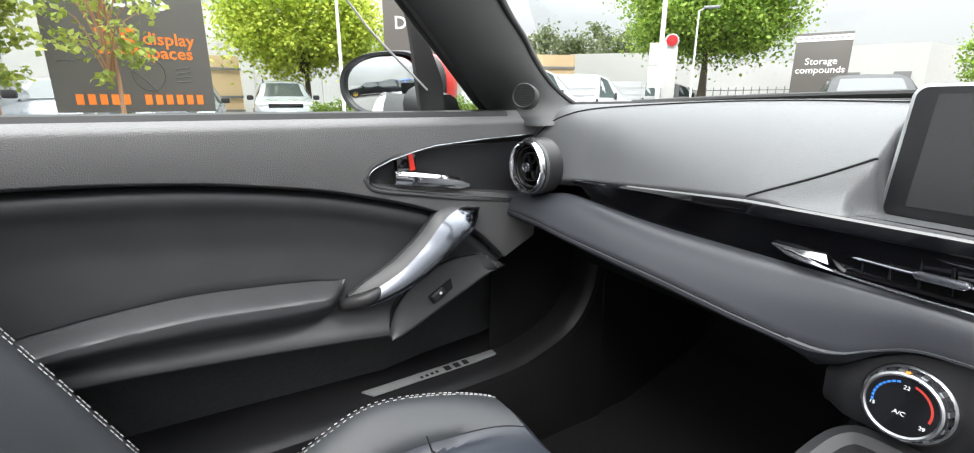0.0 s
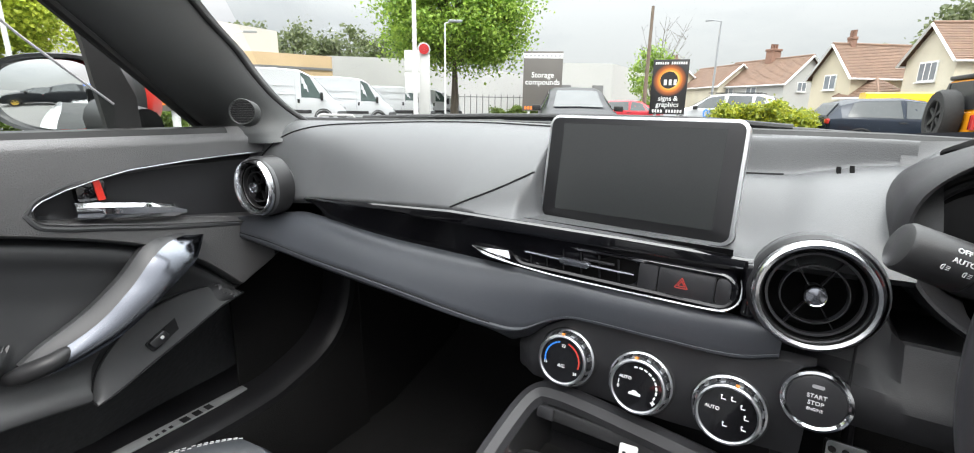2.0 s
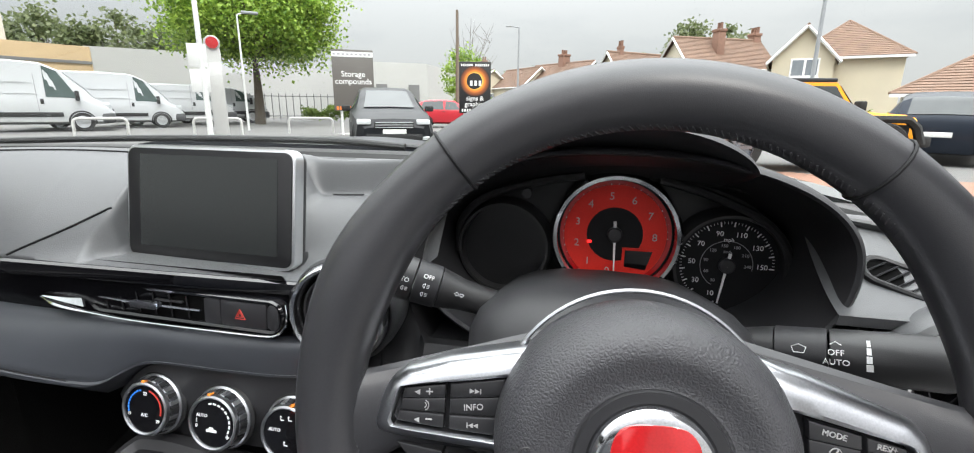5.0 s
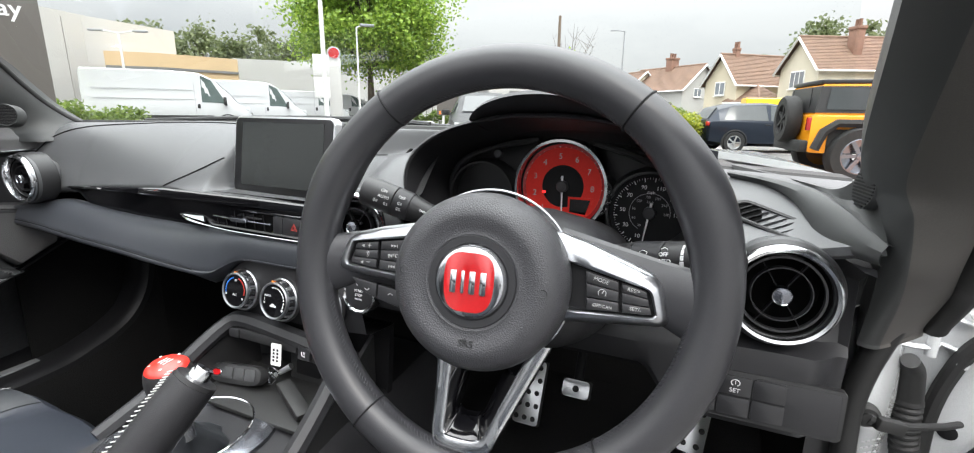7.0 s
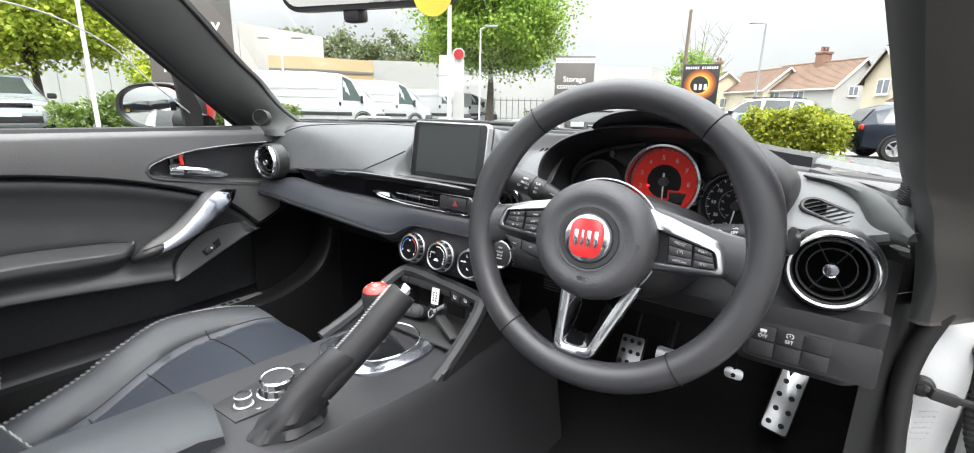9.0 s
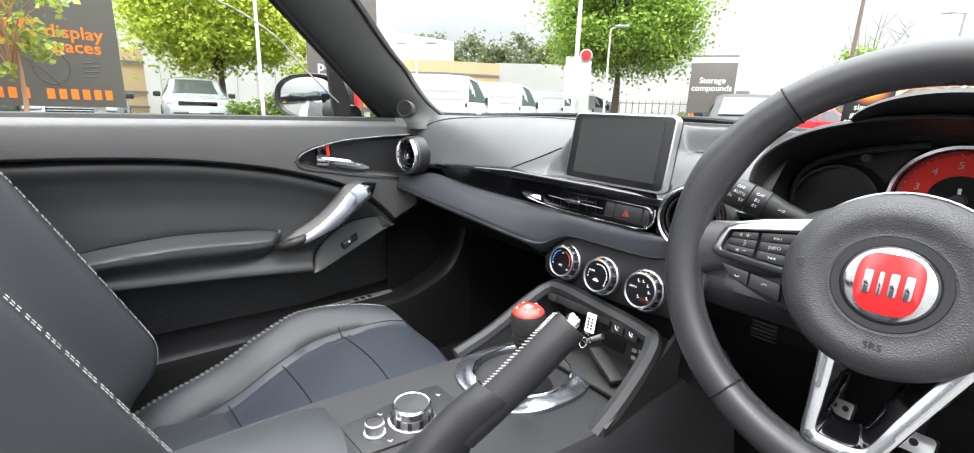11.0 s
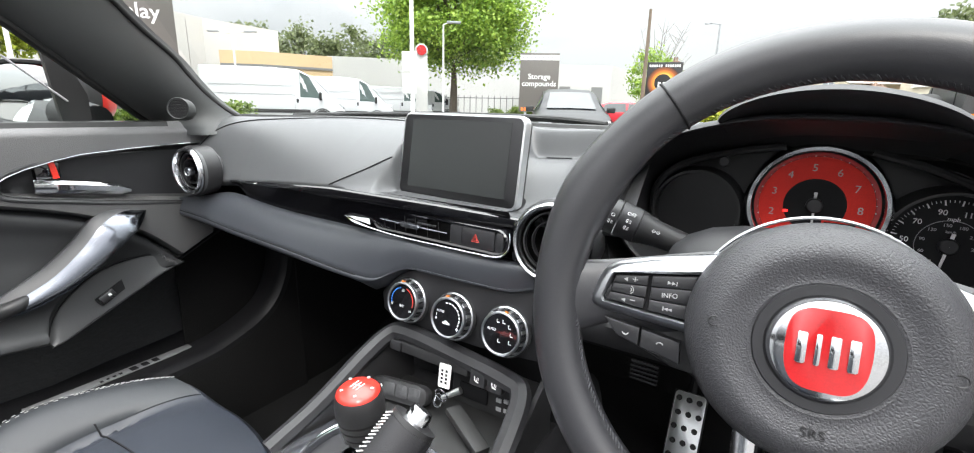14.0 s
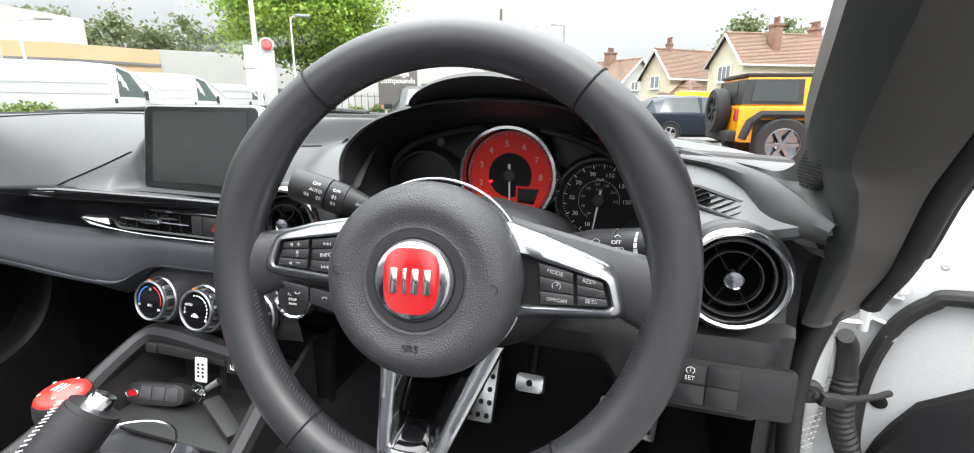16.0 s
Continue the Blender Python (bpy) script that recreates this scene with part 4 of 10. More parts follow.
# red and white sales banners over the far yard
board("board", "dark sales banner with red car picture over the far yard", (-17.4, 39.0, 0), 2.9, 2.9, 4.15, (0.3, -0.3), [("NEW", 0.95, 0.36, "sign_white", -0.85), ("|7", 0.95, 0.30, "print_grey", 0.55), ("|5", 0.34, 0.42, "print_red", 0)], band=False, mat="sign_black")


def hoop(x0, y0, x1, y1):
    t = thing("hoop_barrier", "white steel hoop barrier at the forecourt edge", "barrier", ((x0 + x1) / 2, (y0 + y1) / 2, 0), group="hoop barriers")
    bm = bmesh.new()
    a, b = V(x0, y0, 0), V(x1, y1, 0)
    d = (b - a).normalized()
    pts = [a, a + V(0, 0, 0.42)] + [a + d * 0.15 * (1 - math.cos(k)) + V(0, 0, 0.42 + 0.15 * math.sin(k)) for k in (0.4, 0.8, 1.2, 1.57)]
    pts += [b - d * 0.15 * (1 - math.cos(k)) + V(0, 0, 0.42 + 0.15 * math.sin(k)) for k in (1.57, 1.2, 0.8, 0.4)] + [b + V(0, 0, 0.42), b]
    tube(bm, pts, 0.045, 10)
    part("hoop", bm, M["clad_white"], t)


for h in ((-13.0, 13.9, -11.6, 14.5), (-10.9, 16.2, -9.4, 16.8), (-4.8, 18.4, -3.4, 19.0), (-15.2, 11.6, -14.3, 12.6)):
    hoop(*h)


def mast(name, label, at, high, r, mat, arm=None):
    t = thing(name, label, "pole", at)
    at = Vector(at)
    bm = bmesh.new()
    tube(bm, [at, at + V(0, 0, high * 0.5), at + V(0, 0, high)], [r, r * 0.85, r * 0.65], 10)
    part("pole", bm, M[mat], t)
    if arm:
        for dx, dy in arm:
            bm = bmesh.new()
            p = at + V(0, 0, high)
            tube(bm, [p, p + V(dx * 0.5, dy * 0.5, 0.08), p + V(dx * 0.7, dy * 0.7, 0.10)], r * 0.45, 8)
            part("arm", bm, M[mat], t)
            bm = bmesh.new()
            box(bm, Matrix.Translation(p + V(dx, dy, 0.11)) @ Matrix.Rotation(math.atan2(dy, dx), 4, "Z"), 0.62, 0.24, 0.09, 0.03)
            part("lantern", bm, M["grey_steel"], t)
    return t


mast("sign_pole", "tall white steel pole on the forecourt", (-11.15, 12.55, 0), 7.5, 0.085, "galv")
mast("lamp_post", "white pole beside the maple tree", (-13.6, 17.4, 0), 4.5, 0.05, "galv", [(0.35, 0.3)])
mast("telegraph_pole", "weathered wooden telegraph pole", at_bearing(-4.25, 16.2, 27), 6.0, 0.11, "pole_wood")
mast("street_lamp", "grey steel street lamp across the road", at_bearing(-5.2, 36.7, 46), 8.1, 0.10, "grey_steel", [(-0.9, 0.0)])
mast("lamp_post", "twin-arm car park lamp before the white hall", at_bearing(-23.4, 13.4, 29), 4.35, 0.07, "galv", [(-0.8, -0.5), (0.8, 0.5)])
mast("flag_pole", "white pole in front of the lime tree", (-13.3, 2.85, 0), 6.0, 0.05, "galv")
mast("street_lamp", "slanting grey lamp column by the houses", (7.68, 18.6, 0), 8.0, 0.070, "grey_steel")
# maker's totem: plain shapes
tot = thing("totem_sign", "white dealer totem with red round emblem", "sign", (-11.72, 13.7, 0))
bm = bmesh.new()
box(bm, pose(-11.72, 13.7, 1.4, 0, 0, 40), 0.44, 0.16, 2.8, 0.04)
part("column", bm, M["clad_white"], tot)
bm = bmesh.new()
lathe(bm, Matrix.Translation((-11.72, 13.7, 2.95)) @ Matrix.Rotation(radians(40), 4, "Z") @ Matrix.Rotation(radians(90), 4, "X"), [(0.22, -0.08), (0.24, 0.0), (0.22, 0.08), (0.0001, 0.09)], 32, caps=False)
part("roundel", bm, M["clad_white"], tot)
bm = bmesh.new()
lathe(bm, Matrix.Translation((-11.67, 13.65, 2.95)) @ Matrix.Rotation(radians(40), 4, "Z") @ Matrix.Rotation(radians(90), 4, "X"), [(0.18, 0.06), (0.18, 0.10), (0.0001, 0.11)], 32, caps=False)
part("emblem", bm, M["badge_red"], tot, "red round emblem")
sgn = thing("sign_boards", "pair of white notice boards on the steel pole", "sign", (-11.2, 12.4, 1.3))
for z, h in ((2.45, 0.66), (1.72, 0.66)):
    bm = bmesh.new()
    box(bm, pose(-11.22, 12.48, z, 0, 0, 38), 0.50, 0.04, h, 0.01)
    part("notice", bm, M["galv"], sgn)

# ---- buildings ----
def slab_building(name, label, corners, low, high, mat, parts=()):
    t = thing(name, label, "building", (corners[0][0], corners[0][1], 0))
    bm = bmesh.new()
    a = [bm.verts.new((x, y, low)) for x, y in corners]
    b = [bm.verts.new((x, y, high + dz)) for (x, y), dz in zip(corners, parts or [0] * len(corners))]
    face_loop(bm, a, b)
    bm.faces.new(b)
    part("wall", bm, M[mat], t)
    return t


def far(x, y, k):
    p = V(EYE.x + (x - EYE.x) * k, EYE.y + (y - EYE.y) * k, 0)
    return (p.x, p.y)


hall = slab_building("showroom_hall", "large white metal-clad hall with low sloping parapet", [(-26, -16), (-32.6, 4), (-35.2, 18.2), (-33.2, 22.6), (-60, 40), (-60, -16)], 0, 6.3, "clad_white", (0.9, 0.6, 0.2, -0.2, 0, 0))
bm = bmesh.new()
for i, (x0, y0, x1, y1) in enumerate(((-32.6, 4, -35.2, 18.2), (-26, -16, -32.6, 4))):
    for k in range(12):
        u = k / 12
        box(bm, pose(x0 + (x1 - x0) * u + 0.02, y0 + (y1 - y0) * u, 3.1, 0, 0, 0), 0.03, 0.03, 6.2)
part("panel_joint", bm, M["kerb"], hall)
tan = slab_building("showroom_wing", "low tan-clad showroom wing with brown band", [(-32.4, 17.6), (-30.4, 19.4), (-28.6, 23.6), (-34, 30), (-38, 22)], 2.6, 4.25, "clad_tan")
for z, h, mk in ((3.35, 0.16, "clad_grey"), (1.3, 2.6, "clad_white")):
    bm = bmesh.new()
    c = [(-32.35, 17.6), (-30.35, 19.4), (-28.55, 23.6)]
    for (x0, y0), (x1, y1) in zip(c, c[1:]):
        d = V(x1 - x0, y1 - y0, 0)
        box(bm, Matrix.Translation(((x0 + x1) / 2, (y0 + y1) / 2, z)) @ Matrix.Rotation(math.atan2(d.y, d.x), 4, "Z"), d.length, 0.08, h)
    part("band", bm, M[mk], tan)
low_hall = slab_building("low_hall", "low white warehouse with flat roof", [(-28.8, 23.4), (-26.5, 33.5), (-30, 60), (-50, 50)], 0, 4.3, "clad_white", (0, 0.5, 0.5, 0))
bm = bmesh.new()
box(bm, pose(-28.0, 27.5, 2.1, 0, 0, 77), 2.6, 0.12, 0.5)
part("dark_opening", bm, M["clad_grey"], low_hall)
yard = slab_building("yard_building", "white two-storey yard building with dark openings", [(-18.5, 37), (-13.5, 40), (-14, 60), (-30, 60)], 0, 4.6, "clad_white")
for k in range(4):
    bm = bmesh.new()
    box(bm, pose(-17.9 + 1.15 * k, 37.2 + 0.70 * k, 2.2 if k % 2 else 1.4, 0, 0, 31), 0.9, 0.14, 1.3)
    part("opening", bm, M["clad_grey"], yard)
shop = slab_building("showroom", "tan and white showroom front with maker's sign band", [(-24.6, -2.2), (-24.9, 1.15), (-30, 1.5), (-30, -2.0)], 0, 2.9, "clad_tan")
for z in (0.55, 1.15, 2.35):
    bm = bmesh.new()
    box(bm, pose(-24.68, -0.5, z, 0, 0, 95), 3.4, 0.05, 0.10)
    part("band", bm, M["clad_grey"], shop)
bm = bmesh.new()
box(bm, pose(-25.0, 2.2, 4.1, 0, 0, 95), 4.2, 0.10, 0.9, 0.02)
part("sign_band", bm, M["sign_white"], shop)
bm = bmesh.new()
lathe(bm, Matrix.Translation((-24.9, 1.15, 4.15)) @ Matrix.Rotation(radians(90), 4, "Y"), [(0.34, 0.0), (0.32, 0.06), (0.0001, 0.07)], 28, caps=False)
part("emblem", bm, M["badge_red"], shop, "red round emblem")
brickhut = slab_building("brick_house_far", "distant red-roofed house behind parked cars", [(-34, -14), (-34, -9), (-42, -9), (-42, -14)], 0, 2.6, "render_pale")
bm = bmesh.new()
prism(bm, Matrix.Translation((-34, -8.8, 2.6)) @ Matrix.Rotation(radians(90), 4, "X"), [(-8.5, 0), (0.5, 0), (-1.5, 1.6), (-6.5, 1.6)], 5.6)
part("roof", bm, M["roof"], brickhut)


def window(parent, m, w, h, lights=2):
    bm = bmesh.new()
    box(bm, m, w, 0.10, h, 0.01)
    wf = part("window", bm, M["upvc"], parent, "white casement window")
    n = lights
    for k in range(n):
        bm = bmesh.new()
        box(bm, m @ pose((k - (n - 1) / 2) * w / n * 0.96, -0.05, 0), w / n * 0.80, 0.012, h * 0.84)
        part("pane", bm, M["pane"], wf)
    bm = bmesh.new()
    box(bm, m @ pose(0, -0.08, -h / 2 - 0.05), w * 1.08, 0.16, 0.07, 0.01)
    part("sill", bm, M["upvc"], wf)


def tiled_slope(bm, a, b, c, d, rows_n, rng):
    """A roof slope a-b at the eaves, d-c at the ridge, in overlapping courses."""
    a, b, c, d = (Vector(v) for v in (a, b, c, d))
    nrm = (b - a).cross(d - a).normalized()
    if nrm.z < 0:
        nrm = -nrm
    for k in range(rows_n):
        u0, u1 = k / rows_n, (k + 1.12) / rows_n
        p0, p1, q0, q1 = a.lerp(d, u0), b.lerp(c, u0), a.lerp(d, min(1, u1)), b.lerp(c, min(1, u1))
        lift = nrm * 0.05
        v = [bm.verts.new(x) for x in (p0 + lift, p1 + lift, q1 + nrm * 0.012, q0 + nrm * 0.012, p0 - nrm * 0.03, p1 - nrm * 0.03)]
        bm.faces.new(v[:4])
        bm.faces.new((v[0], v[1], v[5], v[4]))


def house(name, label, at, yaw, w, l, eaves, ridge, wall, hip=0.0, windows=(), chimneys=(), group="houses", courses=22):
    """Gable to the front (local -y), ridge running back along y."""
    t = thing(name, label, "house", (0, 0, 0), group)
    m = Matrix.Translation(at) @ Matrix.Rotation(radians(yaw), 4, "Z")
    rng = random.Random(3)
    bm = bmesh.new()
    pr = [(-w / 2, 0), (w / 2, 0), (w / 2, eaves), (0, ridge), (-w / 2, eaves)]
    prism(bm, Matrix.Rotation(radians(90), 4, "X") @ pose(0, 0, -l), pr, l)
    part("wall", bm, M[wall], t)
    o, dz = 0.35, (ridge - eaves) / (w / 2) * 0.35
    for s in (-1, 1):
        bm = bmesh.new()
        tiled_slope(bm, (s * (w / 2 + o), -o, eaves - dz), (s * (w / 2 + o), l + o, eaves - dz), (0, l + o - hip, ridge + 0.06), (0, -o, ridge + 0.06), courses, rng)
        part("roof_slope", bm, M["roof"], t, "weathered clay tiles", crease=0.2)
        bm = bmesh.new()
        tube(bm, [V(s * (w / 2 + o), -o - 0.03, eaves - dz - 0.06), V(0, -o - 0.03, ridge)], 0.10, 4)
        part("bargeboard", bm, M["upvc"], t, "white bargeboard")
        bm = bmesh.new()
        tube(bm, [V(s * (w / 2 + o), -o, eaves - dz - 0.05), V(s * (w / 2 + o), l + o, eaves - dz - 0.05)], 0.07, 6)
        part("gutter", bm, M["upvc"], t)
    bm = bmesh.new()
    tube(bm, [V(0, -o, ridge + 0.08), V(0, l + o - hip, ridge + 0.08)], 0.11, 8)
    part("ridge_tiles", bm, M["roof"], t)
    for side, u, z, ww, hh, n in windows:
        if side == "front":
            window(t, pose(u, -0.02, z), ww, hh, n)
        else:
            sgn = 1 if side == "right" else -1
            window(t, Matrix.Translation((sgn * (w / 2 + 0.02), u, z)) @ Matrix.Rotation(radians(90 * sgn), 4, "Z"), ww, hh, n)
    for cx, cy, cz, cw, pots in chimneys:
        bm = bmesh.new()
        box(bm, pose(cx, cy, cz), cw, cw * 0.8, 2.6, 0.02)
        box(bm, pose(cx, cy, cz + 1.30), cw * 1.14, cw * 0.94, 0.22, 0.02)
        ch = part("chimney", bm, M["brick"], t, "red brick chimney")
        for k in range(pots):
            bm = bmesh.new()
            lathe(bm, pose(cx + (k - (pots - 1) / 2) * 0.32, cy, cz + 1.4), [(0.13, 0), (0.11, 0.45), (0.13, 0.5), (0.09, 0.5)], 12, caps=False)
            part("chimney_pot", bm, M["brick"], ch)
        bm = bmesh.new()
        box(bm, pose(cx, cy - 0.02, cz - 1.1), cw * 1.06, cw * 0.9, 0.5, 0.02)
        part("flashing", bm, M["kerb"], ch)
    t.matrix_basis = m
    return t


def hip_house(name, label, at, yaw, w, l, eaves, ridge, wall, windows=(), courses=20):
    """Hipped roof, long side to the front (local -y)."""
    t = thing(name, label, "house", (0, 0, 0), "houses")
    rng = random.Random(4)
    bm = bmesh.new()
    box(bm, pose(0, l / 2, eaves / 2), w, l, eaves)
    part("wall", bm, M[wall], t)
    o = 0.4
    x0, x1, y0, y1, ze = -w / 2 - o, w / 2 + o, -o, l + o, eaves - 0.05
    r = min(w, l) / 2
    ra, rb = (x0 + r + o, l / 2, ridge), (x1 - r - o, l / 2, ridge)
    if w < l:
        ra = rb = (0, l / 2, ridge)
    for a, b, c, d in (((x0, y0, ze), (x1, y0, ze), rb, ra), ((x1, y0, ze), (x1, y1, ze), rb, rb), ((x1, y1, ze), (x0, y1, ze), ra, rb), ((x0, y1, ze), (x0, y0, ze), ra, ra)):
        bm = bmesh.new()
        tiled_slope(bm, a, b, c, d, courses, rng)
        part("roof_slope", bm, M["roof"], t, "weathered clay tiles", crease=0.2)
    bm = bmesh.new()
    for a, b in (((x0, y0, ze), ra), ((x1, y0, ze), rb), (ra, rb)):
        if (Vector(a) - Vector(b)).length > 0.05:
            tube(bm, [V(*a), V(*b)], 0.10, 6)
    part("ridge_tiles", bm, M["roof"], t)
    bm = bmesh.new()
    box(bm, pose(0, -o, eaves - 0.14), w + 2 * o, 0.10, 0.16)
    part("fascia", bm, M["upvc"], t, "white fascia board")
    for u, z, ww, hh, n in windows:
        window(t, pose(u, -0.02, z), ww, hh, n)
    t.matrix_basis = Matrix.Translation(at) @ Matrix.Rotation(radians(yaw), 4, "Z")
    return t


house("house", "cream rendered house with projecting front gable", (14.75, 38.8, 0), -19, 3.7, 6.0, 4.75, 6.75, "render_cream", windows=(("front", 0.15, 4.0, 1.75, 1.25, 2),))
hip_house("house", "cream rendered house with hipped clay roof", (17.9, 39.6, 0), -19, 6.4, 7.5, 4.85, 7.7, "render_cream")
house("house", "pale rendered house with gable and brick chimneys", (6.9, 43.6, 0), -66, 4.6, 7.6, 4.6, 6.75, "render_pale", windows=(("front", 0.0, 3.75, 1.7, 1.3, 3),), chimneys=((1.1, 3.1, 6.0, 0.8, 2), (-0.2, 7.5, 6.0, 0.8, 3)))
house("house", "cream rendered gabled house with small window", (1.75, 47.3, 0), -52, 3.9, 7.0, 3.9, 6.1, "render_cream", windows=(("front", 0.0, 3.3, 1.2, 1.15, 2), ("right", 5.6, 2.9, 0.5, 0.9, 1)), chimneys=((0, 1.2, 5.3, 0.5, 2),))
hip_house("house", "lower lean-to with clay tiles between two houses", (3.6, 45.6, 0), -40, 2.6, 3.0, 2.2, 3.6, "render_cream", courses=12)
house("house", "distant white and red house with brick chimney", (0.2, 58.0, 0), 48, 5.5, 9.5, 3.9, 6.3, "clad_white", windows=(("front", -0.6, 3.4, 1.1, 0.9, 2), ("left", 4.0, 2.8, 1.4, 1.4, 2), ("left", 7.2, 2.8, 1.4, 1.4, 2)), chimneys=((0, 4.6, 6.0, 1.1, 3),))
house("house", "distant pale house with red clay roof", (-6.2, 62.0, 0), 40, 5.0, 8.0, 3.9, 6.0, "render_pale", windows=(("front", 0, 3.0, 1.2, 1.2, 2),))
house("house", "far cottage with clay roof and small chimney", (-13.0, 66.0, 0), 30, 7.0, 9.0, 3.2, 6.0, "render_cream", windows=(("front", 0, 2.4, 1.2, 1.2, 2),), chimneys=((0, 4.0, 6.2, 0.8, 2),))
hip_house("garage", "low pale garage with clay tiled roof", (18.9, 25.0, 0), -35, 9.0, 7.0, 1.95, 4.6, "render_pale", courses=20)

# trees and hedges
tree("maple_tree", "broad green maple with ragged crown", (-18.0, 24.0, 0), 9.2, 4.2, 3.2, "leaf", 0.185, 52000, 11, trunk=0.24, clumps=150)
tree("garden_tree", "dark green tree behind the tiled roofs", (10.6, 57.0, 0), 9.3, 3.0, 2.5, "leaf_dark", 0.40, 3500, 51, trunk=0.18, clumps=40)
tree("garden_tree", "dark green tree behind the tiled roofs", (14.0, 58.0, 0), 9.0, 3.2, 2.5, "leaf_dark", 0.40, 3500, 52, trunk=0.18, clumps=40)
tree("garden_tree", "small dark green tree behind the tiled roofs", (5.6, 58.0, 0), 7.6, 2.0, 2.2, "leaf_dark", 0.36, 2000, 53, trunk=0.14, clumps=26)
tree("lime_tree", "yellow-green young lime tree", (-21.0, 3.3, 0), 6.6, 2.7, 1.9, "leaf_yellow", 0.15, 34000, 12, trunk=0.15, clumps=110)
tree("lime_tree", "low yellow-green lime behind the hedge", (-19.0, 6.6, 0), 3.2, 1.3, 0.8, "leaf_yellow", 0.13, 6000, 31, trunk=0.08, clumps=30)
for k, (x, y, h, s) in enumerate(((-50, 37, 9.6, 3.6), (-47, 42, 9.4, 3.6), (-44, 47, 9.8, 3.6), (-40, 50, 8.8, 3.4), (-54, 33, 9.6, 3.4))):
    tree("far_tree", "dark green tree beyond the halls", (x, y, 0), h, s, 3.0, "leaf_dark", 0.42, 3600, 40 + k, trunk=0.25, clumps=60)
tree("small_tree", "small tree with bare upper twigs by the road", at_bearing(-5.8, 23, 33), 4.4, 1.6, 0.8, "leaf", 0.16, 4000, 21, trunk=0.07, clumps=40)
rng = random.Random(77)
bare = thing("bare_tree", "leafless thin tree behind the small tree", "tree", at_bearing(-5.6, 23, 36))
bm = bmesh.new()
q0 = at_bearing(-5.6, 23, 36)
for k in range(26):
    a, r, h = rng.uniform(0, 6.28), rng.uniform(0.5, 2.2), rng.uniform(4.2, 7.0)
    mid = q0 + V(r * 0.3 * math.cos(a), r * 0.3 * math.sin(a), h * 0.55)
    tip = q0 + V(r * math.cos(a), r * math.sin(a), h)
    tube(bm, smooth_curve([q0 + V(0, 0, 1.5), mid, tip], 6), [0.05, 0.035, 0.025, 0.018, 0.012, 0.006], 4)
    for j in range(3):
        s = mid.lerp(tip, rng.uniform(0.2, 0.9))
        tube(bm, [s, s + V(rng.uniform(-.6, .6), rng.uniform(-.6, .6), rng.uniform(0.3, 0.9))], [0.014, 0.005], 4)
tube(bm, [q0, q0 + V(0, 0, 2.2)], [0.12, 0.08], 7)
part("branches", bm, M["bark"], bare)
for k, (x, y, h, s) in enumerate(((10, 60, 8.4, 2.6), (14.5, 58, 8.2, 2.8), (4, 62, 6.6, 2.0), (-9, 75, 6.5, 3.0), (-14, 85, 7, 3.5), (-2, 85, 6.5, 3.0))):
    tree("far_tree", "green tree showing over the roofs", (x, y, 0), h, s, 2.0, "leaf_dark", 0.34, 2200, 60 + k, trunk=0.2, clumps=40)
for k, (x, y, h) in enumerate(((-4.75, -1.02, 3.4), (-5.6, -1.98, 3.3), (-5.35, -2.30, 3.5), (-6.4, -3.0, 3.6))):
    tree("birch_sapling", "young birch with orange-brown stem beside the board", (x, y, 0), h, (0.50, 0.42, 0.62, 0.62)[k], 0.95, "leaf_birch", 0.055, 3400 if k else 1700, 80 + k, trunk=0.026, bark="birch_bark", clumps=70, airy=0.6)
hedge("hedge", "clipped green hedge along the car park", -14.2, 2.3, -14.6, 8.5, 0.9, 1.05, "leaf_hedge2", 0.10, 9000, 5)
hedge("hedge", "green hedge between parked cars", -16.5, -4.6, -16.5, -1.0, 0.8, 0.8, "leaf_hedge2", 0.10, 3000, 6)
hedge("hedge", "bright yellow-green hedge by the road", -1.75, 14.4, 0.40, 14.0, 1.4, 1.20, "leaf_hedge", 0.085, 22000, 7)
hedge("hedge", "green hedge beside the yard entrance", -19.2, 30.0, -14.0, 33.5, 1.0, 1.1, "leaf_hedge2", 0.14, 5000, 8)
hedge("hedge", "yellow-green hedge in front of the cream house", 12.8, 30.0, 19.0, 28.0, 1.0, 1.0, "leaf_hedge", 0.14, 4000, 9)
hedge("hedge", "garden hedge before the far houses", -3.0, 40.0, 4.5, 40.0, 1.2, 1.4, "leaf_hedge2", 0.16, 4000, 10)
# dark railings by the yard
rail = thing("railing", "dark steel railing at the yard", "fence", (-22, 31, 0))
for k in range(16):
    bm = bmesh.new()
    tube(bm, [V(-24.5 + 0.45 * k, 30.2 + 0.18 * k, 0), V(-24.5 + 0.45 * k, 30.2 + 0.18 * k, 1.9)], 0.03, 5)
    part("post", bm, M["clad_grey"], rail)
bm = bmesh.new()
for z in (0.3, 1.7):
    tube(bm, [V(-24.5, 30.2, z), V(-17.7, 32.9, z)], 0.03, 5)
part("bar", bm, M["clad_grey"], rail)
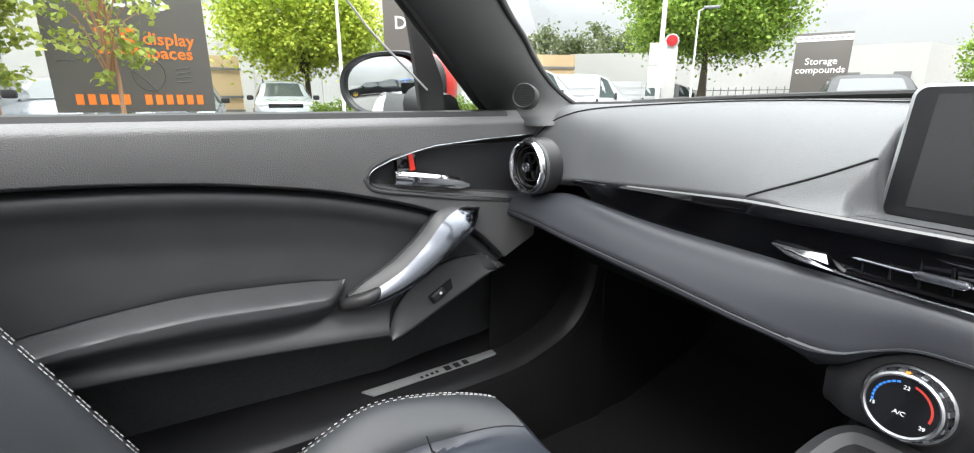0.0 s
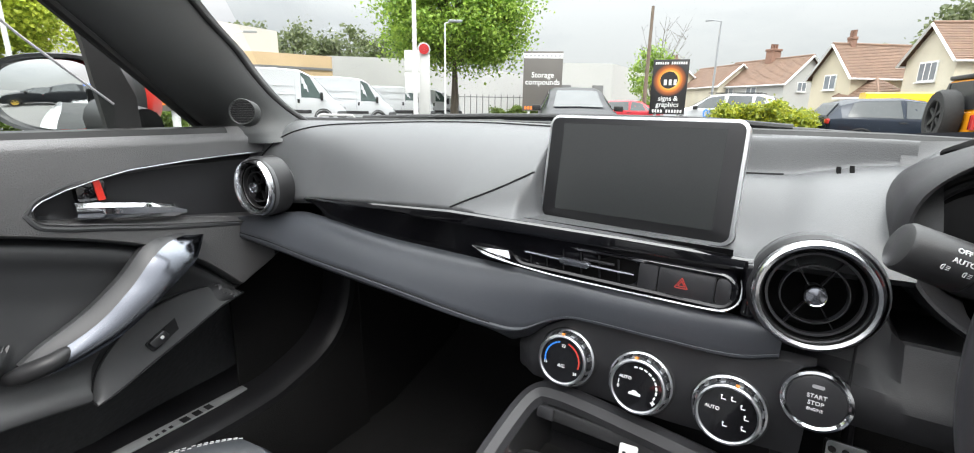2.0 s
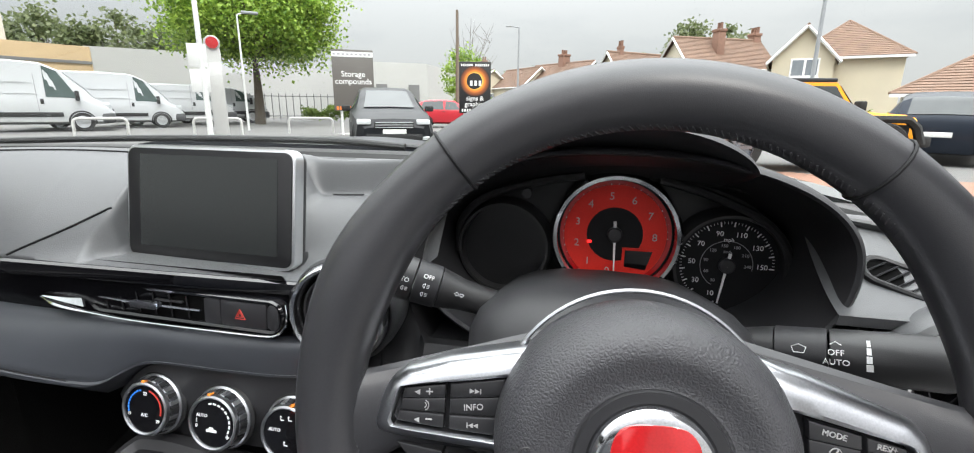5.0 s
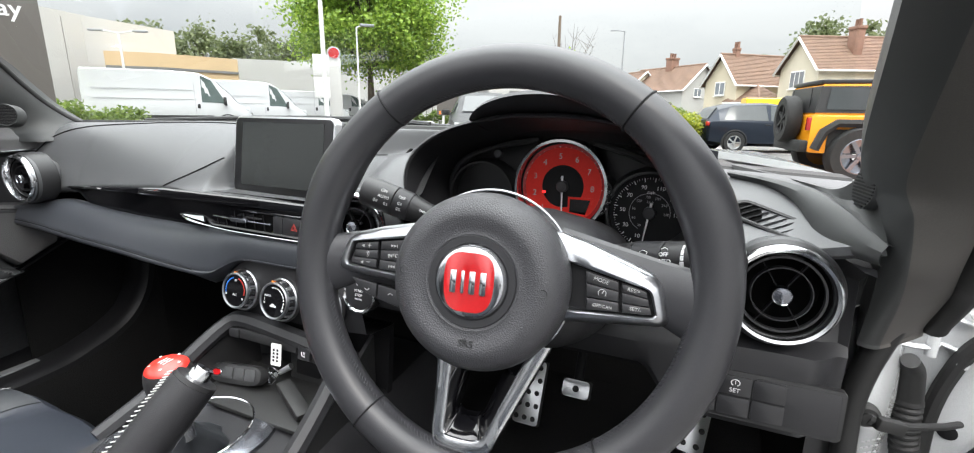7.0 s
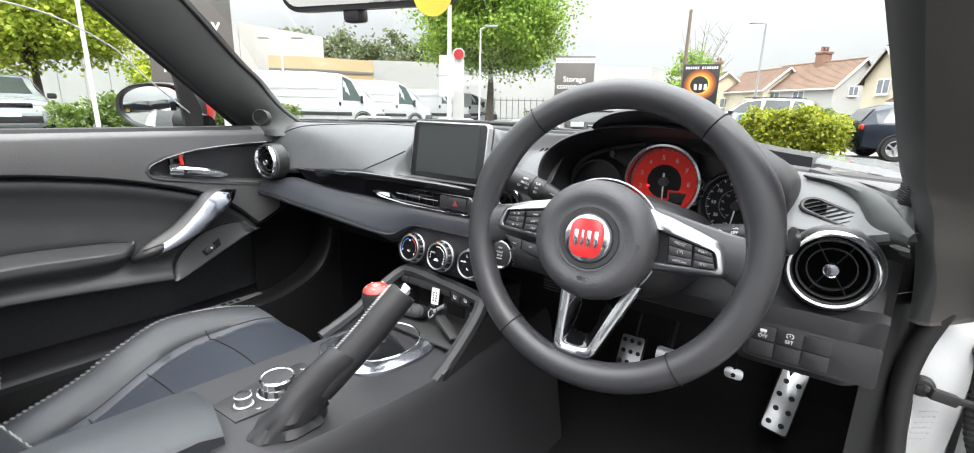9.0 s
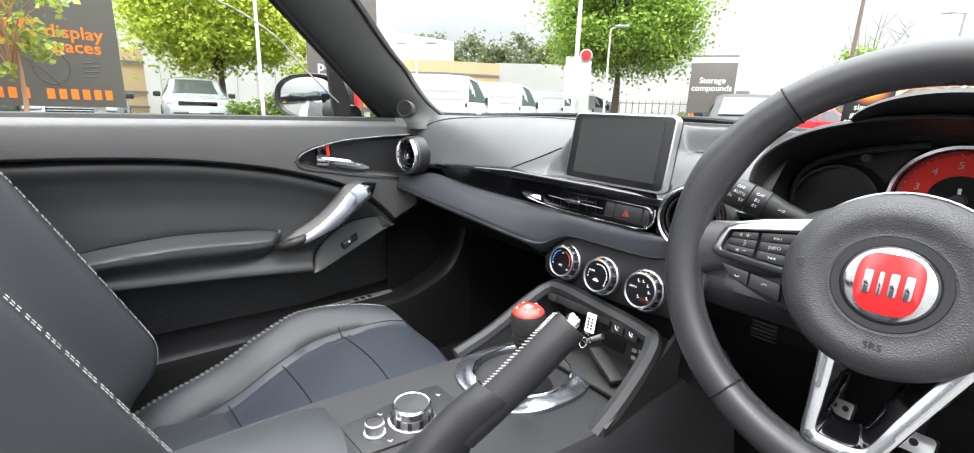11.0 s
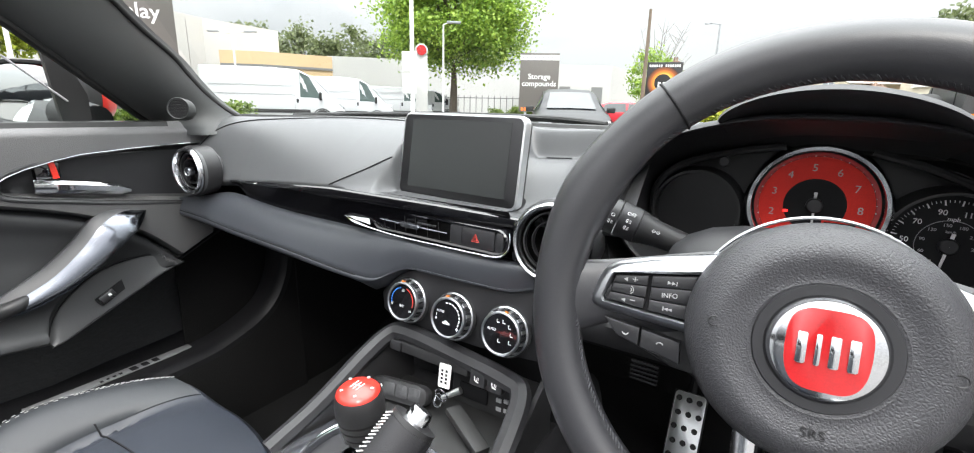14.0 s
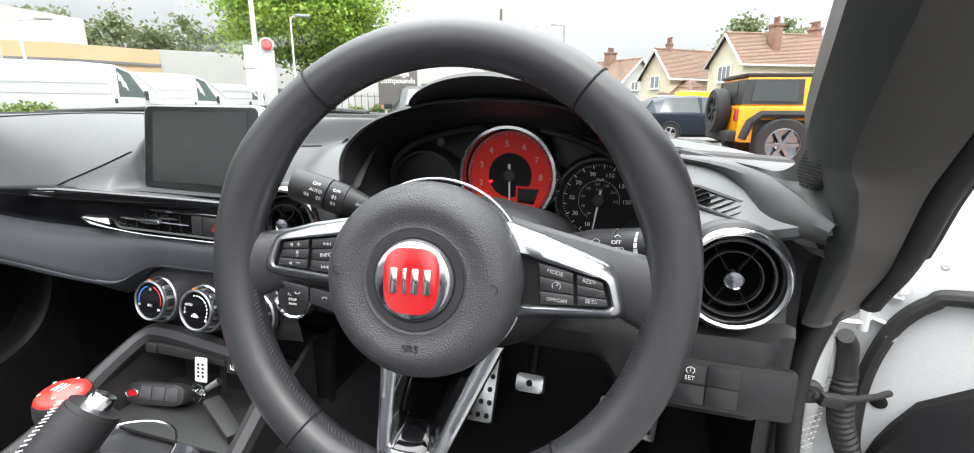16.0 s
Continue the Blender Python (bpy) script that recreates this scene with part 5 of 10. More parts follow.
# road works triangle
tri = thing("road_sign", "triangular road works sign", "sign", at_bearing(-4.6, 20, 23))
q0 = at_bearing(-4.6, 20, 23)
bm = bmesh.new()
prism(bm, Matrix.Translation(q0 + V(0, 0, 0.9)) @ Matrix.Rotation(radians(10), 4, "Z") @ Matrix.Rotation(radians(90), 4, "X"), [(-0.38, 0), (0.38, 0), (0, 0.66)], 0.02)
part("plate", bm, M["lamp_red"], tri)
bm = bmesh.new()
prism(bm, Matrix.Translation(q0 + V(0, -0.025, 0.97)) @ Matrix.Rotation(radians(10), 4, "Z") @ Matrix.Rotation(radians(90), 4, "X"), [(-0.25, 0), (0.25, 0), (0, 0.43)], 0.01)
part("white_field", bm, M["sign_white"], tri)
bm = bmesh.new()
tube(bm, [q0, q0 + V(0, 0, 1.0)], 0.03, 6)
part("stand", bm, M["grey_steel"], tri)

# ==== the roadster's cabin ====
def front_edge(x):
    """Where the dash meets the windscreen: y, z."""
    return 0.168 - 0.19 * (x - 0.04) ** 2, 0.958 - 0.03 * max(0, x - 0.2) ** 1 - 0.012 * max(0, -x - 0.2)


TRIM_Y = [(-0.60, 0.010), (-0.52, 0.020), (-0.433, 0.034), (-0.30, 0.027), (-0.184, 0.023), (0.0, 0.032), (0.104, 0.046), (0.22, 0.06)]
TRIM_Z = [(-0.60, 0.836), (-0.52, 0.843), (-0.433, 0.850), (-0.30, 0.859), (-0.184, 0.867), (0.0, 0.865), (0.104, 0.860), (0.22, 0.86)]
ROLL_Y = [(-0.60, 0.006), (-0.52, 0.018), (-0.462, 0.029), (-0.30, 0.028), (0.0, 0.026), (0.113, 0.026), (0.2, 0.03)]
ROLL_Z = [(-0.60, 0.805), (-0.52, 0.820), (-0.462, 0.828), (-0.39, 0.824), (-0.33, 0.8195), (-0.27, 0.817), (-0.20, 0.8165), (-0.10, 0.8155), (0.0, 0.814), (0.113, 0.815), (0.2, 0.815)]
# the stitched edge of the bolster, which lifts over the heater dials
EDGE_Y = [(-0.60, -0.006), (-0.45, -0.002), (-0.18, 0.000), (-0.08, 0.010), (-0.05, 0.016), (0.05, 0.018), (0.14, 0.024)]
EDGE_Z = [(-0.60, 0.792), (-0.50, 0.788), (-0.42, 0.781), (-0.372, 0.778), (-0.258, 0.772), (-0.157, 0.764), (-0.105, 0.760), (-0.083, 0.763), (-0.062, 0.774), (-0.042, 0.7835), (-0.02, 0.7865), (0.05, 0.787), (0.11, 0.788), (0.14, 0.797)]
LIP_Z = [(-0.60, 0.760), (-0.50, 0.752), (-0.43, 0.746), (-0.30, 0.738), (-0.16, 0.733), (-0.105, 0.733), (-0.083, 0.744), (-0.062, 0.764), (-0.042, 0.776), (-0.02, 0.780), (0.05, 0.780), (0.11, 0.781), (0.14, 0.790)]

dashboard = thing("dashboard", "charcoal padded dashboard with gloss black inlay and round vents", "dashboard", (0.04, 0.10, 0.70))

# padded top, one sheet to each side of the instrument hood
SEAM_L = [(0.0, -0.186), (0.045, -0.172), (0.09, -0.156), (0.135, -0.141), (0.18, -0.128), (0.24, -0.113), (0.30, -0.099), (1.0, -0.09)]

POD_RIDGE = [(0.04, 0.86), (0.118, 0.86), (0.135, 0.872), (0.16, 0.90), (0.19, 0.925), (0.22, 0.935)]
POD_TOP = [(0.04, 0.921), (0.125, 0.923), (0.16, 0.929), (0.19, 0.935), (0.22, 0.938)]


def pad_point(x, u, lift=0.0):
    """On the padded top: u runs from the inlay (0) to the windscreen (1)."""
    fy, fz = front_edge(x)
    ty, tz = along(TRIM_Y, x), along(TRIM_Z, x)
    sag = 0.004 * math.exp(-((x + 0.25) / 0.15) ** 2)
    seam = along(SEAM_L, u)
    dip = 0.34 * step(seam, seam + 0.055, x)
    low = 0.013 * step(0.10, 0.26, u)
    well = step(-0.118 + low, -0.102 + low * 0.7, x) 
    shelf = max(dip, well)
    z_up = tz + (fz - tz) * (1 - max(0.0, 1 - u) ** 2.1) + sag
    z_low = tz + 0.002 + (fz - tz) * step(0.42, 0.80, u)
    # beside the screen a channel climbs to the seam; the pod over the vent swells out of it and meets the pad in a ridge
    ur = along(POD_RIDGE, x)
    zr = along(POD_TOP, x)
    k = min(1.0, u / ur)
    crest = (fz - zr) * step(ur, ur + 0.85 * (1 - ur), u)
    z_side = tz + 0.002 + (zr - 0.004 - tz) * step(0.16, 1.04, k) + crest
    z_pod = tz + (zr - tz) * (1 - (1 - k) ** 1.5) + crest
    z_pod += 0.006 * math.sin(math.pi * min(1.0, max(0.0, (x - 0.112) / 0.10))) * math.sin(math.pi * k)
    z = z_up + (z_low - z_up) * shelf
    z += (z_side - z) * step(0.045, 0.072, x)
    z += (z_pod - z) * step(0.092, 0.160, x)
    return V(x, ty + (fy - ty) * u - lift * 0.6, z + lift)


bm = bmesh.new()
rows = []
for x in list(np.linspace(-0.60, -0.20, 44)) + list(np.linspace(-0.196, -0.085, 48)) + list(np.linspace(-0.080, 0.080, 22)) + list(np.linspace(0.083, 0.140, 34)) + list(np.linspace(0.144, 0.215, 14)):
    fy, fz = front_edge(x)
    ty, tz = along(TRIM_Y, x), along(TRIM_Z, x)
    row = [V(x, fy + 0.035, fz - 0.012), V(x, fy + 0.012, fz - 0.003), V(x, fy, fz)]
    row += [pad_point(x, u) for u in list(np.linspace(0.99, 0.80, 22)) + list(np.linspace(0.785, 0.06, 44)) + [0.045, 0.03, 0.015, 0.0]]
    row += [V(x, ty + 0.006, tz - 0.006), V(x, ty + 0.03, tz - 0.012)]
    rows.append(row)
loft(bm, rows)
part("dash_pad", bm, M["dash"], dashboard, crease=1.3)
bm = bmesh.new()
rows = []
for i in range(30):
    x = 0.528 + 0.138 * i / 29
    fy, fz = front_edge(x)
    fy, fz = fy + 0.030, fz - 0.020
    e = step(0.605, 0.664, x)
    by, bz = 0.055 - 0.030 * e, 0.871 + 0.017 * e
    row = [V(x, fy + 0.035, fz - 0.012), V(x, fy + 0.01, fz - 0.002), V(x, fy, fz)]
    row += [V(x, by + (fy - by) * u, bz + (fz - bz) * (u ** 1.4 * (1 - e) + e * u ** 0.9)) for u in (0.97, 0.9, 0.8, 0.7, 0.6, 0.5, 0.4, 0.3, 0.2, 0.1, 0.04, 0.0)]
    row += [V(x, by + 0.002, bz - 0.008), V(x, by + 0.02, bz - 0.016)]
    rows.append(row)
loft(bm, rows)
part("dash_pad", bm, M["dash"], dashboard)

# narrow end of the top that runs on behind the instrument hood
bm = bmesh.new()
rows = []
for x in np.linspace(0.505, 0.545, 8):
    fy, fz = front_edge(x)
    k = step(0.47, 0.54, x)
    fy, fz = fy + 0.030 * k, fz - 0.020 * k
    rows.append([V(x, fy + 0.035, fz - 0.012), V(x, fy + 0.01, fz - 0.002), V(x, fy, fz - 0.001), V(x, fy - 0.012, fz - 0.004)])
loft(bm, rows)
part("dash_pad", bm, M["dash"], dashboard)
# saddle from the pod up to the flank of the instrument hood
bm = bmesh.new()
rows = []
for k in range(22):
    u = 0.10 + 0.90 * k / 21
    p = pad_point(0.208, u)
    sx, sz = float(np.interp(p.y, [0.068, 0.080, 0.11, 0.15, 0.21], [1.02, 1.04, 1.07, 1.10, 1.12])), float(np.interp(p.y, [0.068, 0.080, 0.11, 0.15, 0.21], [1.03, 1.05, 1.04, 0.96, 0.84]))
    rise = min(0.99, max(0.0, (p.z + 0.004 - 0.899) / (0.080 * sz)))
    hx = 0.3725 - 0.169 * sx * (1 - rise ** 2.2) ** 0.5 + 0.004
    q = V(max(hx, 0.214), p.y, p.z + 0.005)
    rows.append([p + V(-0.004, 0, -0.0006), p.lerp(q, 0.25) + V(0, 0, -0.0012), p.lerp(q, 0.5) + V(0, 0, -0.0016), p.lerp(q, 0.75) + V(0, 0, -0.0008), q, q + V(0.012, 0, 0.010)])
loft(bm, rows)
part("dash_pad", bm, M["dash"], dashboard)
# seams of the padded top: left of the screen, right of it, and along the front
for track in ([(-0.186, 0.005), (-0.172, 0.045), (-0.156, 0.09), (-0.141, 0.135), (-0.128, 0.18), (-0.113, 0.24), (-0.104, 0.28)], [(0.085, 0.864), (0.095, 0.864), (0.105, 0.864), (0.114, 0.863), (0.120, 0.858)], [(-0.56, 0.30), (-0.53, 0.55), (-0.47, 0.74), (-0.36, 0.82), (-0.24, 0.84), (-0.10, 0.84)]):
    pts = smooth_curve([(x, u, 0) for x, u in track], 26)
    bm = bmesh.new()
    tube(bm, [pad_point(q.x, q.y, 0.0004) for q in pts], 0.0011, 6)
    part("seam", bm, M["dark"], dashboard)

# gloss black inlay, a long leaf: a rounded lip above, a hollow below it
LEAF_UP = [(-0.450, 0.0), (-0.42, 0.0008), (-0.39, 0.0016), (-0.33, 0.003), (-0.276, 0.005), (-0.187, 0.0110), (-0.115, 0.0100), (0.0, 0.0095), (0.118, 0.0080)]
bm = bmesh.new()
rows = []
for i in range(90):
    x = -0.450 + 0.573 * i / 89
    ty, tz, by, bz = along(TRIM_Y, x), along(TRIM_Z, x) + 0.0012, along(ROLL_Y, x), along(ROLL_Z, x)
    up = curve_at(LEAF_UP, x)
    full = step(-0.450, -0.40, x)
    bz = tz - 0.004 + (bz - tz + 0.004) * full
    row = [V(x, ty + 0.016, tz - 0.001), V(x, ty - 0.001, tz + 0.0006), V(x, ty - 0.0022 - up * 0.15, tz - 0.0006 - up * 0.06), V(x, ty - 0.003 - up * 0.24, tz - 0.001 - up * 0.9), V(x, ty - 0.0025 - up * 0.22, tz - 0.0018 - up)]
    lowy = max(by + 0.005, ty + 0.003)
    topy, topz = ty - up * 0.12, tz - 0.0022 - up * 1.1
    rows.append((row, [V(x, topy + (lowy - topy) * k, topz + (bz - 0.002 - topz) * k) for k in (-0.04, 0.3, 0.65, 1.0)]))
loft(bm, [r[0][:3] for r in rows])
loft(bm, [r[0][2:] for r in rows])
inlay = part("inlay", bm, M["gloss"], dashboard, "gloss black inlay")
bm = bmesh.new()
loft(bm, [r[1] for r in rows])
part("inlay_hollow", bm, M["gloss_in"], dashboard)
bm = bmesh.new()
box(bm, facing(0.113, 0.038, 0.839), 0.014, 0.046, 0.02, 0.005)
part("inlay_end", bm, M["gloss"], dashboard)

# middle vent in the inlay: slot, blades, slider, hazard switch and chrome edge
mid = facing(-0.0025, 0.0285, 0.8355, 5, -1.6)
bm = bmesh.new()
prism(bm, mid @ Matrix.Translation((0, 0, -0.014)), rounded(0.214, 0.030, 0.0145, 9), 0.012, 0.001)
part("vent_housing", bm, M["gloss"], dashboard)
bm = bmesh.new()
a_in, a_out = rounded(0.205, 0.0235, 0.0115, 9), rounded(0.2145, 0.0305, 0.0150, 9)
loft(bm, [[mid @ V(x, y, h) for x, y in loop_] for loop_, h in ((a_out, -0.004), (a_out, 0.0000), ([(x * 0.985, y * 0.92) for x, y in a_out], 0.0018), (a_in, 0.0008), (a_in, -0.004))], closed=True)
part("slot_surround", bm, M["gloss"], dashboard)
# plate just inside the slot, its black standing in for the shade behind
bm = bmesh.new()
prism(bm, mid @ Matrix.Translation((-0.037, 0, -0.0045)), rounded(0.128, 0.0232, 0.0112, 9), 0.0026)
part("vent_cavity_shade", bm, M["hollow_shade"], dashboard)
for k in range(6):
    bm = bmesh.new()
    box(bm, mid @ pose(-0.086 + 0.0185 * k, -0.0005, -0.0014, 0, 38, 8), 0.0010, 0.0205, 0.0070)
    part("vane", bm, M["face"], dashboard)
bm = bmesh.new()
tube(bm, [mid @ V(-0.094, 0.0005, 0.0012), mid @ V(-0.060, -0.0002, 0.0030), mid @ V(-0.010, -0.0006, 0.0030), mid @ V(0.022, -0.0010, 0.0012)], 0.0012, 8)
part("vent_bar", bm, M["smoke"], dashboard)
bm = bmesh.new()
prism(bm, mid @ pose(-0.034, 0.0000, 0.0028), rounded(0.032, 0.0060, 0.0029), 0.0052, 0.0014)
part("slider", bm, M["smoke"], dashboard, "dark metallic slider")
bm = bmesh.new()
box(bm, mid @ pose(-0.012, 0.0042, 0.0005), 0.030, 0.0020, 0.003, 0.0006)
part("slider_link", bm, M["key"], dashboard)
for cx, w, rr in ((0.0345, 0.0165, 0.0012), (0.0665, 0.0455, 0.0015), (0.0956, 0.0110, 0.0045)):
    bm = bmesh.new()
    prism(bm, mid @ pose(cx, 0, -0.0030), rounded(w, 0.0222, rr), 0.0042, 0.0006)
    part("hazard_switch" if w > 0.02 else "blank_switch", bm, M["key"], dashboard)
bm = bmesh.new()
hz = mid @ pose(0.0632, -0.0005, 0.0014)
for q in (1.0, 0.52):
    a, b, c = (-0.0052 * q, -0.0036 * q), (0.0052 * q, -0.0036 * q), (0, 0.0052 * q)
    for e0, e1 in ((a, b), (b, c), (c, a)):
        tube(bm, [hz @ V(*e0, 0), hz @ V(*e1, 0)], 0.00038, 5)
part("hazard_triangle", bm, M["print_red"], dashboard, "red warning triangle")
bm = bmesh.new()
rail = smooth_curve([(-0.156, 0.0235, 0.8325), (-0.140, 0.0225, 0.8285), (-0.120, 0.0220, 0.8250), (-0.095, 0.0235, 0.8215), (-0.05, 0.0235, 0.8190), (0.02, 0.0225, 0.8190), (0.080, 0.0220, 0.8195), (0.096, 0.0220, 0.8215), (0.1045, 0.0230, 0.8285), (0.1065, 0.0250, 0.838), (0.1045, 0.0275, 0.848)], 70)
tube(bm, rail, [0.0004 + 0.0034 * step(0, 9, i) * (1 - 0.62 * step(9, 20, i)) * (1 - 0.6 * step(58, 69, i)) for i in range(70)], 8, flat=0.7)
part("chrome_edge", bm, M["chrome"], dashboard, "chrome edge")
bm = bmesh.new()
slab(bm, [[V(-0.156, 0.0245, 0.8325), V(-0.130, 0.0240, 0.8290), V(-0.108, 0.0245, 0.8260)], [V(-0.156, 0.0250, 0.8330), V(-0.130, 0.0262, 0.8325), V(-0.112, 0.0270, 0.8335)]], (0, 0.002, 0))
part("chrome_blade", bm, M["chrome"], dashboard, "pointed chrome blade")
# leather bolster under the inlay: a sloping top, a twin-stitched edge, a belly turned under
def bolster_row(x):
    ty, tz, ey, ez, bz = along(ROLL_Y, x), along(ROLL_Z, x), curve_at(EDGE_Y, x), curve_at(EDGE_Z, x), along(LIP_Z, x)
    bz = min(bz, ez - 0.008)
    row = [V(x, ty + 0.014, tz - 0.002), V(x, ty + 0.004, tz + 0.0005)]
    for u in (0.08, 0.2, 0.35, 0.5, 0.65, 0.8, 0.92, 1.0):
        bulge = 0.006 * math.sin(math.pi * u ** 0.8)
        row.append(V(x, ty + 0.002 + (ey - ty - 0.002) * u - bulge * 0.55, tz + (ez - tz) * u + bulge * 0.8))
    h = ez - bz
    row += [V(x, ey + 0.0004, ez - 0.0022), V(x, ey - 0.0012, ez - 0.004), V(x, ey - 0.0012, ez - min(0.008, h * 0.25)), V(x, ey + 0.0002, ez - min(0.010, h * 0.3))]
    row += [V(x, ey + 0.001 + (0.026 + 0.05 * step(-0.10, -0.17, x) - ey) * k ** 1.3, ez - h * (0.32 + 0.68 * k)) for k in (0.08, 0.3, 0.55, 0.8, 1.0)]
    return row + [V(x, 0.085, bz - 0.003), V(x, 0.12, bz - 0.008)]


bm = bmesh.new()
loft(bm, [bolster_row(-0.60 + 0.739 * i / 119) for i in range(120)])
part("bolster", bm, M["roll"], dashboard, "stitched black leather bolster")
bm = bmesh.new()
for k in (9, 12):
    line = []
    for i in range(150):
        q = bolster_row(-0.590 + 0.47 * i / 149)[k]
        line.append(q + V(0, -0.0006, 0.0007 if k == 9 else 0.0))
    stitches(bm, line, 0.0042, 0.0014, 0.0007)
part("stitching", bm, M["thread_dark"], dashboard)
bm = bmesh.new()
tube(bm, [bolster_row(-0.590 + 0.47 * i / 79)[10] for i in range(80)], 0.0011, 6)
part("bolster_seam", bm, M["dark"], dashboard)

# heater panel below, running right to the column
bm = bmesh.new()
rows = []
for i in range(40):
    x = -0.098 + 0.262 * i / 39
    top = along(LIP_Z, x) + 0.004
    edge = 0.012 * (1 - step(-0.098, -0.075, x))
    bot = 0.694 + 0.010 * step(0.05, 0.2, x)
    rows.append([V(x, 0.034 + edge, top), V(x, 0.027 + edge, top - 0.006), V(x, 0.022 + edge, (top + bot) / 2 + 0.012), V(x, 0.024 + edge, (top + bot) / 2 - 0.012), V(x, 0.030 + edge, bot + 0.004), V(x, 0.04 + edge, bot), V(x, 0.09, bot - 0.006)])
loft(bm, rows)
part("heater_panel", bm, M["plastic_soft"], dashboard)

# lower fascia on the driver's side
bm = bmesh.new()
rows = []
for i in range(70):
    x = 0.150 + 0.512 * i / 69
    end = step(0.63, 0.662, x)
    lowz = 0.742 - 0.042 * step(0.49, 0.53, x)
    mid_ = step(0.19, 0.215, x) * (1 - step(0.535, 0.55, x))
    dx = max(0.0, 1 - ((x - 0.154) / 0.060) ** 2) ** 0.5 if x < 0.3 else max(0.0, 1 - ((x - 0.601) / 0.058) ** 2) ** 0.5
    sink = 0.030 * dx
    top = 0.893 - 0.012 * end - 0.085 * mid_
    up, low = 0.846, 0.786 + 0.004 * dx
    rows.append([V(x, 0.15, top + 0.006 * (1 - mid_)), V(x, 0.074 - 0.045 * end, top - 0.020 * (1 - mid_)), V(x, 0.070 - 0.035 * end, 0.866 - 0.07 * mid_), V(x, 0.058 + 0.01 * end + sink * 0.8, up - 0.035 * mid_), V(x, 0.050 + 0.015 * end + sink * 0.8, 0.815 - 0.015 * mid_),
                 V(x, 0.042 + 0.02 * end + sink * 0.5, low), V(x, 0.032 + 0.025 * end, low - 0.008), V(x, 0.028 + 0.03 * end, 0.770), V(x, 0.030 + 0.03 * end, lowz + 0.014), V(x, 0.036 + 0.03 * end, lowz + 0.003), V(x, 0.050 + 0.03 * end, lowz - 0.004), V(x, 0.12, lowz - 0.01)])
loft(bm, rows)
part("driver_fascia", bm, M["plastic_soft"], dashboard)
bm = bmesh.new()
tube(bm, [(0.186, 0.0385, 0.812), (0.186, 0.031, 0.786), (0.187, 0.028, 0.755)], 0.0011, 6)
part("seam", bm, M["dark"], dashboard)
for k in range(5):
    bm = bmesh.new()
    box(bm, facing(0.262, 0.0235, 0.745 - 0.0045 * k, 10), 0.026, 0.0018, 0.003)
    part("slot", bm, M["dark"], dashboard)

# blocking behind: firewall side of the dash, so no light leaks into the footwells
bm = bmesh.new()
box(bm, pose(0.03, 0.215, 0.78), 1.24, 0.05, 0.25, 0.01)
part("dash_core", bm, M["dark"], dashboard)


def round_vent(x, y, z, tilt, yaw, r, parent):
    """Round vent: chrome ring, barrel coloured as deep shade, inner ring, four spokes and a capped hub."""
    m = facing(x, y, z, tilt, yaw)
    bm = bmesh.new()
    lathe(bm, m, [(r * 1.10, -0.030), (r * 1.12, -0.004), (r * 1.06, 0.002), (r * 1.0, 0.001), (r * 1.0, -0.03)], 48, caps=False)
    cup = part("vent_surround", bm, M["plastic"], parent)
    bm = bmesh.new()
    lathe(bm, m, [(r * 1.04, -0.006), (r * 1.05, 0.003), (r * 1.02, 0.0075), (r * 0.97, 0.0095), (r * 0.91, 0.0085), (r * 0.86, 0.002), (r * 0.85, -0.006)], 56, caps=False)
    part("chrome_ring", bm, M["vent_ring"], cup, "polished chrome ring")
    bm = bmesh.new()
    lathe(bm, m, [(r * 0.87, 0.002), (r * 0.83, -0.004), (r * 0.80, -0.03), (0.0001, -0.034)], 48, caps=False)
    part("barrel", bm, M["hollow_shade"], cup)
    bm = bmesh.new()
    lathe(bm, m, [(r * 0.80, -0.002), (r * 0.80, 0.0), (r * 0.755, 0.0), (r * 0.755, -0.006)], 48, caps=False)
    lathe(bm, m, [(r * 0.560, -0.008), (r * 0.560, 0.000), (r * 0.540, 0.000), (r * 0.540, -0.008)], 48, caps=False)
    part("inner_ring", bm, M["key"], cup)
    for a in (58, 122, 238, 302):
        bm = bmesh.new()
        box(bm, m @ pose(0, 0, 0, 0, 0, a) @ pose(r * 0.47, 0, -0.006), r * 0.62, 0.0009, 0.006)
        part("spoke", bm, M["face"], cup)
    bm = bmesh.new()
    lathe(bm, m, [(r * 0.20, -0.008), (r * 0.21, 0.004), (r * 0.18, 0.007), (r * 0.155, 0.006)], 28, caps=False)
    part("hub_ring", bm, M["chrome"], cup)
    bm = bmesh.new()
    lathe(bm, m, [(r * 0.16, 0.002), (r * 0.155, 0.0065), (r * 0.06, 0.0075), (0.0001, 0.0076)], 24, caps=False)
    part("hub_cap", bm, M["smoke"], cup)
    return cup


round_vent(-0.507, -0.004, 0.864, 0, 4, 0.0385, dashboard)
round_vent(0.154, 0.030, 0.846, 6, 6, 0.0405, dashboard)
round_vent(0.601, 0.034, 0.835, 4, 0, 0.0420, dashboard)
